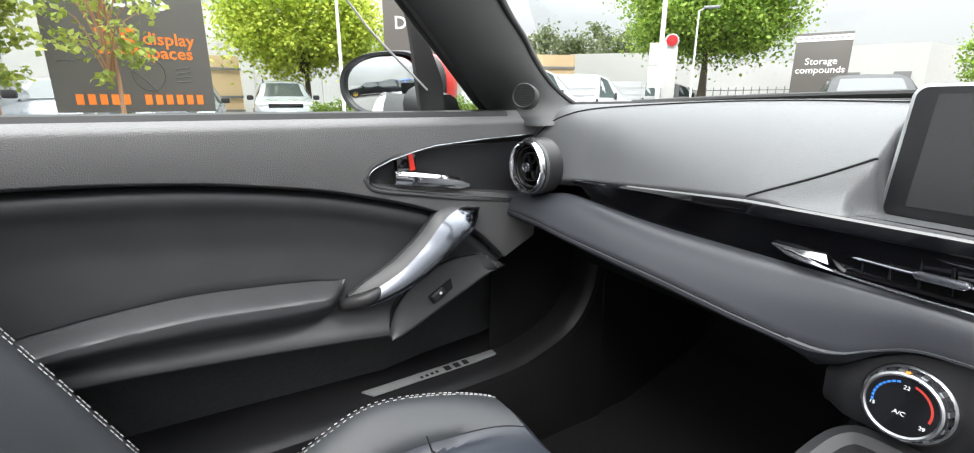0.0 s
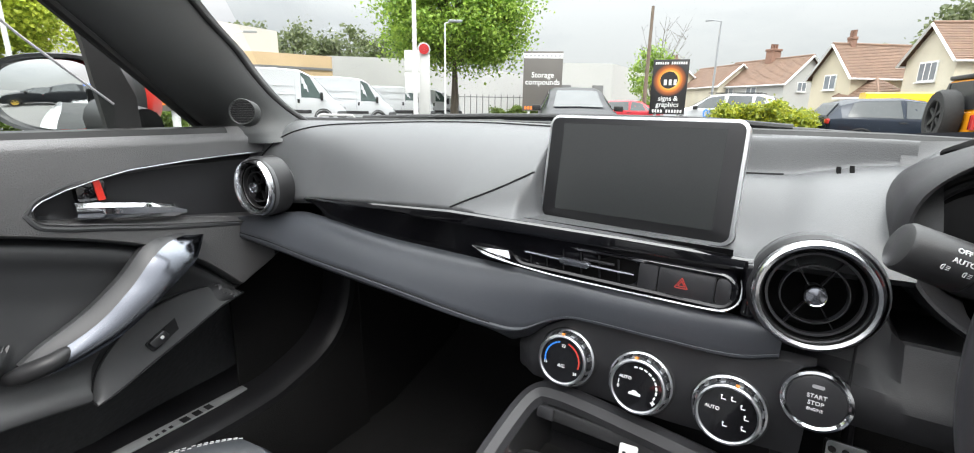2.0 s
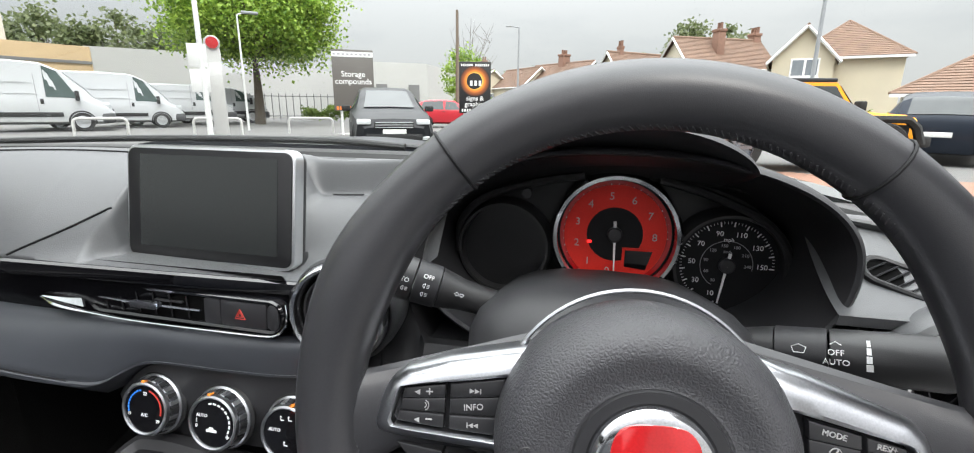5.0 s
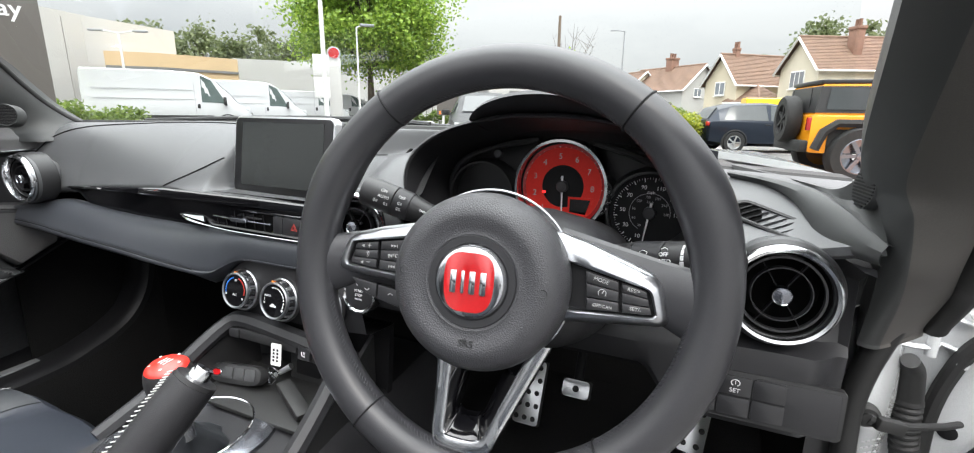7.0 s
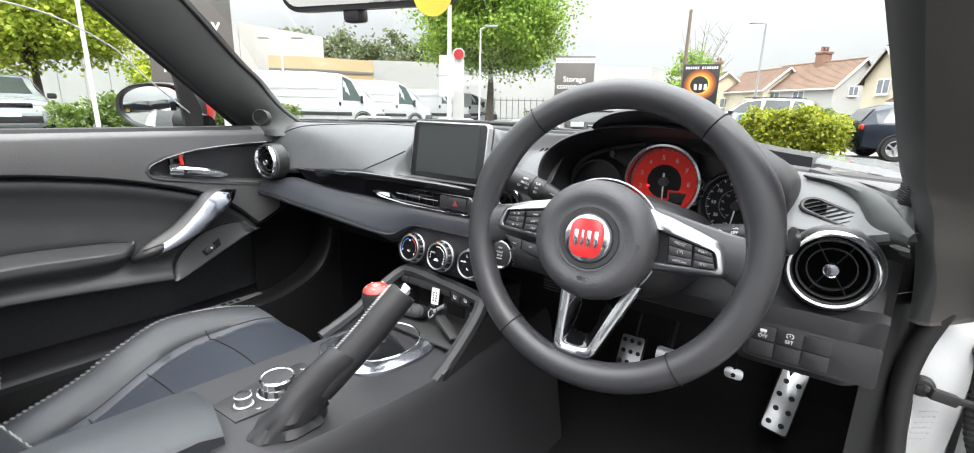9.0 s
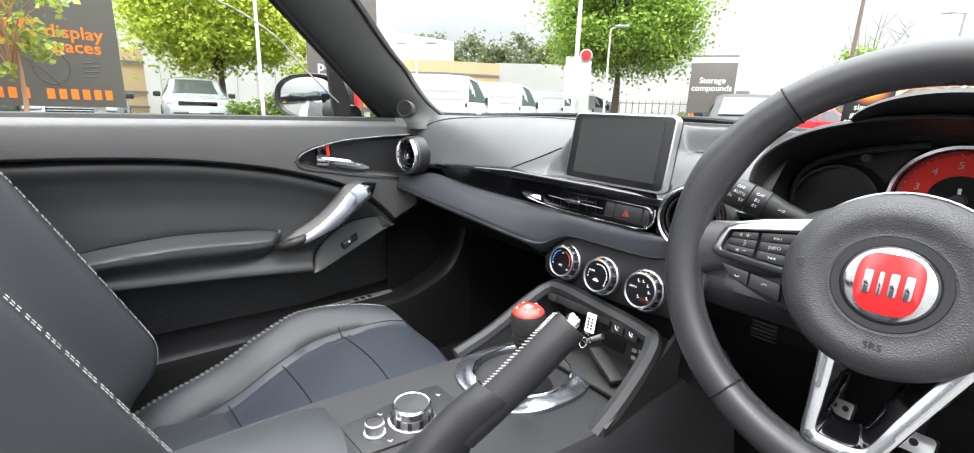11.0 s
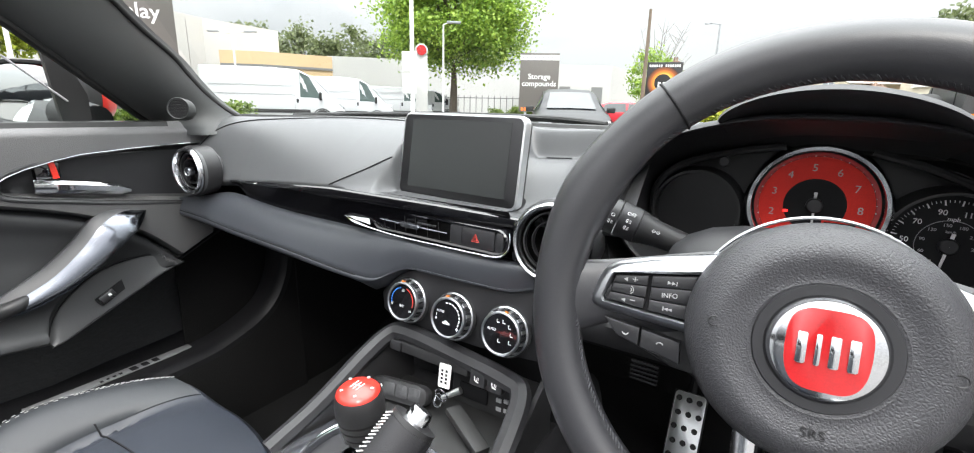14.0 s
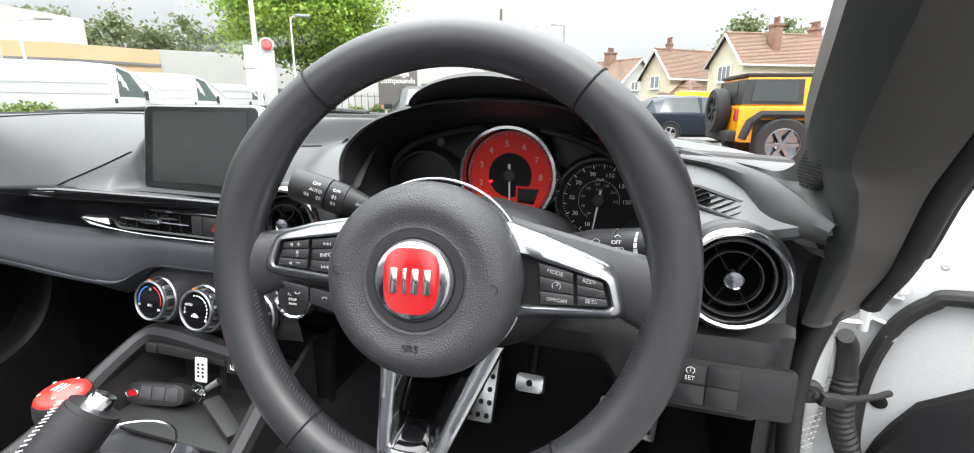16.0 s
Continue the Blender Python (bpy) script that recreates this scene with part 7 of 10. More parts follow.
# spoke arms in leather, from the rim to the silver frames
for s in (-1, 1):
    bm = bmesh.new()
    rows = []
    for u, x, y0, y1, z0, z1 in ((0, 0.160, -0.044, 0.026, -0.012, 0.009), (0.3, 0.146, -0.034, 0.018, -0.013, 0.007), (0.7, 0.125, -0.024, 0.022, -0.018, -0.002), (1, 0.05, -0.03, 0.040, -0.04, -0.010)):
        n = 14
        rows.append([WM @ V(s * x, (y0 + y1) / 2 + (y1 - y0) / 2 * math.cos(b), (z0 + z1) / 2 + (z1 - z0) / 2 * math.sin(b)) for b in (2 * math.pi * k / n for k in range(n))])
    loft(bm, rows, closed=True, caps=True)
    part("spoke_arm", bm, M["wheel"], wheel)
    if s < 0:
        frame_out = [(-0.046, 0.042), (-0.0575, 0.0360), (-0.100, 0.0280), (-0.1235, 0.0212), (-0.1310, 0.0150), (-0.1360, 0.0060), (-0.1402, -0.0085), (-0.1380, -0.0120), (-0.1305, -0.0138), (-0.0745, -0.0188), (-0.052, -0.0210)]
        pod_in = [(-0.1235, 0.0130), (-0.0703, 0.0205), (-0.056, 0.0222), (-0.058, -0.0095), (-0.0765, -0.0110), (-0.1270, -0.0068), (-0.1285, -0.0040)]
        columns = (((-0.1225, 0.0115), (-0.1010, 0.0148), (-0.1020, -0.0080), (-0.1262, -0.0056)), ((-0.0988, 0.0150), (-0.0712, 0.0192), (-0.0735, -0.0100), (-0.0992, -0.0082)))
    else:
        frame_out = [(0.044, 0.0400), (0.055, 0.0346), (0.072, 0.0300), (0.1215, 0.0112), (0.1275, 0.0045), (0.1300, -0.0055), (0.1332, -0.0215), (0.1310, -0.0255), (0.1250, -0.0262), (0.0680, -0.0305), (0.050, -0.0320)]
        pod_in = [(0.055, 0.0160), (0.0695, 0.0120), (0.1165, 0.0005), (0.1195, -0.0025), (0.1235, -0.0165), (0.1205, -0.0195), (0.0740, -0.0205), (0.056, -0.0210)]
        columns = (((0.0728, 0.0092), (0.0968, 0.0034), (0.0985, -0.0185), (0.0752, -0.0195)), ((0.0990, 0.0028), (0.1165, -0.0014), (0.1212, -0.0178), (0.1008, -0.0184)))
    SM = WM
    mid_x, mid_y = (-0.098, 0.004) if s < 0 else (0.094, -0.006)

    def around(poly, n=72):
        """The outline met by rays from the middle of the switch pod."""
        out = []
        for i in range(n):
            a = 2 * math.pi * i / n
            dx, dy, best = math.cos(a), math.sin(a), 0.0
            for (x0, y0), (x1, y1) in zip(poly, poly[1:] + poly[:1]):
                ex, ey = x1 - x0, y1 - y0
                den = dx * ey - dy * ex
                if abs(den) > 1e-12:
                    k = ((x0 - mid_x) * ey - (y0 - mid_y) * ex) / den
                    m = ((x0 - mid_x) * dy - (y0 - mid_y) * dx) / den
                    if k > 0 and -1e-6 <= m <= 1 + 1e-6:
                        best = max(best, k)
            out.append((mid_x + dx * best, mid_y + dy * best))
        return out

    ring_o, ring_i = around(frame_out), around(pod_in)
    bm = bmesh.new()
    loft(bm, [[WM @ V(xo + (xi - xo) * k, yo + (yi - yo) * k, h) for (xo, yo), (xi, yi) in zip(ring_o, ring_i)] for k, h in ((0.0, -0.016), (0.0, -0.0040), (0.05, -0.0010), (0.20, 0.0022), (0.55, 0.0052), (0.85, 0.0058), (0.97, 0.0045), (1.0, 0.0025), (1.0, -0.006))], closed=True)
    part("spoke_frame", bm, M["satin"], wheel, "satin silver spoke")
    bm = bmesh.new()
    prism(bm, WM @ pose(0, 0, -0.0060), pod_in, 0.0040)
    pod = part("switch_pod", bm, M["dark"], wheel)
    for a, b, c, d in columns:
        for r, (v0, v1) in enumerate(((0.0, 0.31), (0.325, 0.675), (0.69, 1.0))):
            lerp = lambda p, q, v: (p[0] + (q[0] - p[0]) * v, p[1] + (q[1] - p[1]) * v)
            bm = bmesh.new()
            prism(bm, WM @ pose(0, 0, -0.0022), [lerp(a, d, v0), lerp(b, c, v0), lerp(b, c, v1), lerp(a, d, v1)], 0.0046 if r != 1 else 0.0038, 0.0007)
            part("key", bm, M["key"], wheel)
    km = 0.0027
    for tx, x, y, sz, rz in ((("INFO", -0.0868, 0.0036, 0.0044, 6),) if s < 0 else (("MODE", 0.0845, 0.0030, 0.0040, -12), ("OFF/CAN", 0.0866, -0.0158, 0.0034, -4), ("RES/+", 0.1078, -0.0016, 0.0038, -9), ("SET/-", 0.1098, -0.0150, 0.0038, -4))):
        lettering(tx, WM @ pose(x, y, km - (0.0008 if tx == "INFO" else 0), 0, 0, rz), sz, M["print_soft"], wheel)
    bm = bmesh.new()
    if s < 0:
        for cy, d in ((0.0122, 1), (-0.0052, -1)):
            for k in (0, 1):
                prism(bm, WM @ pose(-0.0865 + d * (0.0026 * k - 0.0013), cy, km), [(-0.0011 * d, -0.0012), (0.0013 * d, 0), (-0.0011 * d, 0.0012)], 0.0003)
            box(bm, WM @ pose(-0.0865 + d * 0.0032, cy, km), 0.0005, 0.0026, 0.0003)
        for cy in (0.0100, -0.0042):
            prism(bm, WM @ pose(-0.1155, cy, km), [(-0.0016, 0), (0.0012, -0.0014), (0.0012, 0.0014)], 0.0003)
            box(bm, WM @ pose(-0.1095, cy + 0.0006, km), 0.0034, 0.0006, 0.0003)
        box(bm, WM @ pose(-0.1095, 0.0106, km), 0.0006, 0.0034, 0.0003)
        for r in (0.0014, 0.0027):
            tube(bm, [WM @ V(-0.1125 + r * math.cos(a), 0.0032 + r * math.sin(a), km - 0.0007) for a in (radians(70 - 140 * i / 8) for i in range(9))], 0.00028, 4)
    else:
        tube(bm, [WM @ V(0.0858 + 0.0028 * math.cos(a), -0.0062 + 0.0028 * math.sin(a), km - 0.0007) for a in (radians(-40 + 260 * i / 16) for i in range(17))], 0.0003, 4)
        tube(bm, [WM @ V(0.0858, -0.0062, km - 0.0007), WM @ V(0.0870, -0.0042, km - 0.0007)], 0.0004, 4)
    part("key_symbol", bm, M["print_soft"], wheel)
# telephone keys under the left spoke
for k in (0, 1):
    bm = bmesh.new()
    q = [(-0.1280, -0.0188), (-0.1030, -0.0222), (-0.1030, -0.0345), (-0.1180, -0.0300)] if k == 0 else [(-0.1018, -0.0225), (-0.0768, -0.0262), (-0.0755, -0.0408), (-0.1018, -0.0350)]
    prism(bm, WM @ pose(0, 0, -0.014), q, 0.011, 0.0012)
    kp = part("telephone_key", bm, M["key"], wheel)
    bm = bmesh.new()
    cx, cy = (-0.1120, -0.0262) if k == 0 else (-0.0890, -0.0312)
    tube(bm, [WM @ V(cx + 0.0022 * math.cos(a), cy + 0.0022 * math.sin(a), -0.0027) for a in (radians((200 if k == 0 else 20) + 140 * i / 8) for i in range(9))], 0.0005, 4)
    part("telephone_symbol", bm, M["print_soft"], kp)
bm = bmesh.new()
prism(bm, WM @ pose(0, 0, -0.022), [(-0.120, -0.016), (-0.060, -0.016), (-0.062, -0.048), (-0.080, -0.046), (-0.112, -0.034)], 0.010, 0.002)
part("key_carrier", bm, M["plastic"], wheel)
# lower spoke: an open silver V
bm = bmesh.new()
v_out = smooth_curve([(-0.0410, -0.052, 0), (-0.0392, -0.080, 0), (-0.0382, -0.110, 0), (-0.0378, -0.1335, 0), (-0.0345, -0.1415, 0), (-0.0240, -0.1440, 0), (-0.0080, -0.1455, 0), (0.0030, -0.1450, 0), (0.0100, -0.1415, 0), (0.0160, -0.1315, 0), (0.0300, -0.1010, 0), (0.0480, -0.0625, 0), (0.0530, -0.0520, 0)], 60)
v_mid = smooth_curve([(-0.0270, -0.052, 0), (-0.0266, -0.080, 0), (-0.0272, -0.110, 0), (-0.0278, -0.1260, 0), (-0.0262, -0.1320, 0), (-0.0200, -0.1335, 0), (-0.0080, -0.1338, 0), (0.0000, -0.1325, 0), (0.0042, -0.1295, 0), (0.0085, -0.1210, 0), (0.0170, -0.1000, 0), (0.0318, -0.0665, 0), (0.0380, -0.0520, 0)], 60)
v_in = smooth_curve([(-0.0150, -0.052, 0), (-0.0165, -0.080, 0), (-0.0205, -0.105, 0), (-0.0225, -0.1150, 0), (-0.0205, -0.1190, 0), (-0.0160, -0.1205, 0), (-0.0090, -0.1205, 0), (-0.0030, -0.1190, 0), (-0.0005, -0.1155, 0), (0.0025, -0.1090, 0), (0.0090, -0.0920, 0), (0.0190, -0.0680, 0), (0.0260, -0.0520, 0)], 60)
rise = [0.004 + 0.003 * step(-0.06, -0.14, p.y) for p in v_out]
strip = lambda pts, hs: [WM @ V(p.x, p.y, h) for p, h in zip(pts, hs)]
mix = lambda k: [a.lerp(b, k) for a, b in zip(v_out, v_mid)]
loft(bm, [strip(v_out, [-0.010] * 60), strip(v_out, [h - 0.003 for h in rise]), strip(mix(0.10), [h - 0.0006 for h in rise]), strip(mix(0.3), [h + 0.0006 for h in rise]), strip(mix(0.7), rise), strip(mix(0.94), [h - 0.001 for h in rise]), strip(v_mid, [h - 0.0022 for h in rise])])
part("lower_spoke", bm, M["vent_ring"], wheel, "open silver lower spoke")
bm = bmesh.new()
loft(bm, [strip(v_mid, [h - 0.0022 for h in rise]), strip([a.lerp(b, 0.4) for a, b in zip(v_mid, v_in)], [h - 0.007 for h in rise]), strip(v_in, [-0.010] * 60), strip(v_in, [-0.020] * 60)])
part("spoke_bevel", bm, M["gloss"], wheel, "gloss black inner bevel")
# airbag hub: a domed pad
HM = WM @ pose(-0.0060, -0.0055, 0)
bm = bmesh.new()
rings = []
for r, h in ((0.060, -0.035), (0.0672, -0.010), (0.0685, 0.006), (0.0676, 0.016), (0.0650, 0.0240), (0.0610, 0.0295), (0.0560, 0.0332), (0.0510, 0.0348), (0.0475, 0.0346), (0.0420, 0.0330), (0.0372, 0.0318), (0.0352, 0.0322), (0.0345, 0.0318), (0.0001, 0.0318)):
    rings.append([bm.verts.new(HM @ V(r * 1.02 * math.cos(a), r * (0.985 if math.sin(a) > 0 else 1.03) * math.sin(a), h)) for a in (2 * math.pi * i / 64 for i in range(64))])
for a, b in zip(rings, rings[1:]):
    face_loop(bm, a, b)
part("airbag_cover", bm, M["hub"], wheel, "grained airbag cover")
bm = bmesh.new()
tube(bm, [HM @ V(0.0698 * math.cos(a), 0.0708 * math.sin(a), -0.0085) for a in (2 * math.pi * i / 72 for i in range(72))], 0.0011, 8, closed=True)
part("hub_edge", bm, M["satin"], wheel, "thin bright ring")
for s, a0, y0 in ((-1, 60, 0.004), (1, 240, -0.002)):
    bm = bmesh.new()
    tube(bm, [HM @ V(s * 0.0535 + 0.0032 * math.cos(a), y0 + 0.0028 * math.sin(a), 0.0350) for a in (radians(a0 + 240 * i / 10) for i in range(11))], 0.0004, 4)
    part("moulded_mark", bm, M["plastic"], wheel)
bm = bmesh.new()
lathe(bm, HM @ pose(0, 0, 0.0319), [(0.0342, 0.0), (0.0335, 0.0012), (0.0285, 0.0010), (0.0270, -0.0002)], 56, caps=False)
part("badge_seat", bm, M["key"], wheel)
for tx, y, s in (("SRS", -0.0455, 0.0095), ("AIRBAG", -0.0525, 0.0062)):
    lettering(tx, HM @ pose(0, y, 0.0342 if y > -0.05 else 0.0338, 0 if y > -0.05 else -6), s * 0.8, M["plastic"], wheel, depth=0.0005)
# badge: chrome dish with a red rounded shield; plain shapes only
bm = bmesh.new()
lathe(bm, HM @ pose(0, 0, 0.0318), [(0.0265, 0.0), (0.0270, 0.003), (0.0255, 0.0052), (0.0230, 0.0060), (0.0001, 0.0064)], 56, caps=False)
badge = part("badge", bm, M["chrome"], wheel, "round chrome badge with red shield")
bm = bmesh.new()
shield = []
for i in range(48):
    a = 2 * math.pi * i / 48
    c, s = math.cos(a), math.sin(a)
    shield.append((0.0190 * math.copysign(abs(c) ** 0.55, c) * (1 - 0.10 * (s < 0) * abs(s)), 0.0215 * math.copysign(abs(s) ** 0.62, s)))
prism(bm, HM @ pose(0, 0, 0.0374), shield, 0.0014, 0.0006)
part("badge_shield", bm, M["badge_red"], badge, "red enamel shield")
for x, w in ((-0.0115, 0.0046), (-0.0042, 0.0026), (0.0030, 0.0046), (0.0112, 0.0046)):
    bm = bmesh.new()
    prism(bm, HM @ pose(x, 0, 0.0389), rounded(w, 0.0165, 0.0008), 0.0009, 0.0003)
    part("badge_bar", bm, M["chrome"], badge)

# ---- column and stalks ----
column = thing("steering_column", "black plastic steering column shroud with two stalks", "steering column", (0.378, 0.0, 0.82))
bm = bmesh.new()
rows = []
for y, w, zt, zb in ((-0.058, 0.060, 0.872, 0.785), (-0.045, 0.078, 0.888, 0.775), (-0.02, 0.092, 0.897, 0.765), (0.01, 0.100, 0.897, 0.758), (0.06, 0.102, 0.884, 0.752), (0.13, 0.10, 0.866, 0.75)):
    n = 24
    ring = []
    for k in range(n):
        a = 2 * math.pi * k / n
        c, s = math.cos(a), math.sin(a)
        ring.append(V(0.367 + w * math.copysign(abs(c) ** 0.7, c), y, (zt + zb) / 2 + (zt - zb) / 2 * math.copysign(abs(s) ** 0.7, s)))
    rows.append(ring)
loft(bm, rows, closed=True, caps=True)
part("shroud", bm, M["plastic_soft"], column)


def stalk(a, b):
    """A stalk from its root a to its tip b: tapered arm, twist ring and end knob. Returns points and print frames on it."""
    a, b = Vector(a), Vector(b)
    d = (b - a).normalized()
    at_ = lambda u: a + (b - a) * u
    bm = bmesh.new()
    tube(bm, [at_(-0.9), at_(0.0), at_(0.20), at_(0.24)], [0.009, 0.0118, 0.0148, 0.0154], 24)
    st = part("stalk", bm, M["plastic"], column)
    bm = bmesh.new()
    tube(bm, [at_(0.245), at_(0.25), at_(0.48), at_(0.485)], [0.0154, 0.0160, 0.0163, 0.0158], 28)
    part("turn_ring", bm, M["plastic_soft"], st)
    bm = bmesh.new()
    tube(bm, [at_(0.495), at_(0.50), at_(0.95), at_(0.985), at_(1.0)], [0.0158, 0.0165, 0.0165, 0.0150, 0.0120], 28)
    part("end_knob", bm, M["plastic"], st)
    axis_x = d if d.x > 0 else -d

    def place(u, turn, to, r):
        """A frame lying on the stalk, turned round its axis from the side that faces `to`."""
        n = (Vector(to) - Vector(to).dot(axis_x) * axis_x).normalized()
        y = n.cross(axis_x)
        z = math.cos(turn) * n + math.sin(turn) * y
        y = z.cross(axis_x)
        p = at_(u) + z * r
        return Matrix(((axis_x.x, y.x, z.x, p.x), (axis_x.y, y.y, z.y, p.y), (axis_x.z, y.z, z.z, p.z), (0, 0, 0, 1)))

    return place


def lamp_symbol(bm, q):
    tube(bm, [q @ V(0.0014 * math.cos(a) - 0.001, 0.0016 * math.sin(a), 0.0002) for a in (radians(90 + 180 * i / 8) for i in range(9))], 0.00028, 4)
    tube(bm, [q @ V(-0.001, 0.0016, 0.0002), q @ V(-0.001, -0.0016, 0.0002)], 0.00028, 4)
    for k in (-1, 0, 1):
        box(bm, q @ pose(0.0012, 0.0011 * k, 0.0002), 0.0020, 0.0004, 0.0003)


SIDE_L, SIDE_R = (0.36, -0.91, 0.22), (-0.43, -0.81, 0.39)
place = stalk((0.2600, 0.0227, 0.8742), (0.1900, 0.0065, 0.8978))
for tx, u, turn, s in (("OFF", 0.64, 0.42, 0.0046), ("AUTO", 0.62, 0.02, 0.0046), ("OFF", 0.365, 0.40, 0.0046)):
    lettering(tx, place(u, turn, SIDE_L, 0.0167), s, M["print"], column)
for u, turn in ((0.72, -0.34), (0.56, -0.36), (0.365, 0.0), (0.365, -0.38)):
    bm = bmesh.new()
    lamp_symbol(bm, place(u, turn, SIDE_L, 0.0166))
    part("stalk_symbol", bm, M["print"], column)
bm = bmesh.new()
q = place(0.04, 0.05, SIDE_L, 0.0128)
for sg in (-1, 1):
    pts = [(sg * 0.0006, 0.0007), (sg * 0.0018, 0.0007), (sg * 0.0018, 0.0015), (sg * 0.0036, 0.0), (sg * 0.0018, -0.0015), (sg * 0.0018, -0.0007), (sg * 0.0006, -0.0007)]
    tube(bm, [q @ V(x, y, 0.0002) for x, y in pts], 0.00025, 4, closed=True)
part("arrow_symbol", bm, M["print"], column)
place = stalk((0.4550, 0.0430, 0.8460), (0.5650, -0.0030, 0.8690))
for tx, turn in (("OFF", 0.05), ("AUTO", -0.30)):
    lettering(tx, place(0.52, turn, SIDE_R, 0.0168), 0.0050, M["print"], column)
bm = bmesh.new()
q = place(0.52, 0.42, SIDE_R, 0.0166)
tube(bm, [q @ V(-0.003, -0.001, 0), q @ V(0, 0.0010, 0), q @ V(0.003, -0.001, 0)], 0.0004, 4)
part("wiper_symbol", bm, M["print"], column)
bm = bmesh.new()
q = place(0.36, 0.10, SIDE_R, 0.0164)
tube(bm, [q @ V(-0.004, 0.001, 0), q @ V(0, 0.0028, 0), q @ V(0.004, 0.001, 0), q @ V(0.0028, -0.0026, 0), q @ V(-0.0028, -0.0026, 0)], 0.0003, 4, closed=True)
part("wiper_symbol", bm, M["print"], column)
for k, w in enumerate((0.0018, 0.0023, 0.0028, 0.0034)):
    bm = bmesh.new()
    box(bm, place(0.655, 0.50 - 0.30 * k, SIDE_R, 0.0167), w, 0.0042, 0.0005)
    part("interval_mark", bm, M["print"], column)

# ---- centre console ----
console = thing("centre_console", "charcoal centre console with silver gear bezel and rotary controls", "console", (0.04, -0.25, 0.45))
bm = bmesh.new()
rows = []
for y, xl, xr, zt in ((-0.72, -0.105, 0.085, 0.605), (-0.50, -0.106, 0.105, 0.604), (-0.37, -0.108, 0.128, 0.601), (-0.25, -0.103, 0.146, 0.599), (-0.12, -0.096, 0.160, 0.598), (-0.02, -0.094, 0.165, 0.600), (0.08, -0.092, 0.165, 0.602), (0.20, -0.09, 0.165, 0.61)):
    rows.append([V(xl - 0.035, y, 0.30), V(xl - 0.012, y, 0.50), V(xl - 0.002, y, zt - 0.02), V(xl + 0.002, y, zt - 0.006), V(xl + 0.009, y, zt), V((xl + xr) / 2, y, zt + 0.001), V(xr - 0.010, y, zt - 0.002), V(xr - 0.002, y, zt - 0.010), V(xr + 0.004, y, zt - 0.03), V(xr + 0.02, y, 0.50), V(xr + 0.05, y, 0.30)])
smooth_rows = []
for j in range(len(rows[0])):
    smooth_rows.append(smooth_curve([r[j] for r in rows], 40))
loft(bm, smooth_rows)
part("tunnel", bm, M["plastic_soft"], console)
bm = bmesh.new()
rows = []
for y, z, w in ((-0.372, 0.600, 0.0), (-0.374, 0.618, 0.0), (-0.40, 0.626, 0.002), (-0.50, 0.630, 0.003), (-0.62, 0.630, 0.003), (-0.75, 0.626, 0.002)):
    rows.append([V(-0.064, y, 0.598), V(-0.066, y, z - 0.006), V(-0.058, y, z), V(0.0, y, z + 0.003), V(0.050, y - 0.012, z), V(0.058, y - 0.014, z - 0.006), V(0.056, y - 0.014, 0.596)])
loft(bm, rows)
part("armrest_lid", bm, M["leather"], console, "padded armrest lid")
# rotary control plate
plate = [(-0.030, -0.366), (-0.034, -0.330), (-0.044, -0.245), (-0.038, -0.225), (0.010, -0.222), (0.032, -0.240), (0.036, -0.310), (0.030, -0.362)]
bm = bmesh.new()
prism(bm, pose(0, 0, 0.597), plate, 0.0065, 0.0015)
part("control_plate", bm, M["plastic"], console)
bm = bmesh.new()
lathe(bm, pose(0.006, -0.290, 0.6035), [(0.0290, 0), (0.0290, 0.0025), (0.0262, 0.0032), (0.0255, 0.001)], 44, caps=False)
part("rotary_base_ring", bm, M["vent_ring"], console)
bm = bmesh.new()
lathe(bm, pose(0.006, -0.290, 0.6045), [(0.0225, 0), (0.0225, 0.010), (0.0218, 0.011)], 44, caps=False)
rot = part("rotary_knob", bm, M["alu"], console, "silver rotary knob with black cap")
for k in range(20):
    bm = bmesh.new()
    box(bm, pose(0.006, -0.290, 0.6095, 0, 0, 18 * k) @ pose(0.0226, 0, 0), 0.0016, 0.0048, 0.010)
    part("knurl", bm, M["alu"] if k % 2 else M["key"], rot)
bm = bmesh.new()
lathe(bm, pose(0.006, -0.290, 0.6145), [(0.0222, 0), (0.0240, 0.002), (0.0236, 0.010), (0.0215, 0.0125), (0.0198, 0.0118)], 44, caps=False)
part("knob_collar", bm, M["vent_ring"], rot)
bm = bmesh.new()
lathe(bm, pose(0.006, -0.290, 0.6145), [(0.0202, 0.010), (0.0198, 0.0122), (0.0001, 0.0126)], 40, caps=False)
part("knob_cap", bm, M["key"], rot)
bm = bmesh.new()
lathe(bm, pose(0.004, -0.338, 0.6035), [(0.0130, 0), (0.0128, 0.003), (0.0105, 0.0035), (0.0105, 0.011), (0.0115, 0.012), (0.0112, 0.016), (0.0100, 0.0165)], 32, caps=False)
vol = part("volume_knob", bm, M["alu"], console, "small silver volume knob")
bm = bmesh.new()
lathe(bm, pose(0.004, -0.338, 0.6190), [(0.0102, 0), (0.0001, 0.0008)], 28, caps=False)
part("knob_cap", bm, M["key"], vol)
bm = bmesh.new()
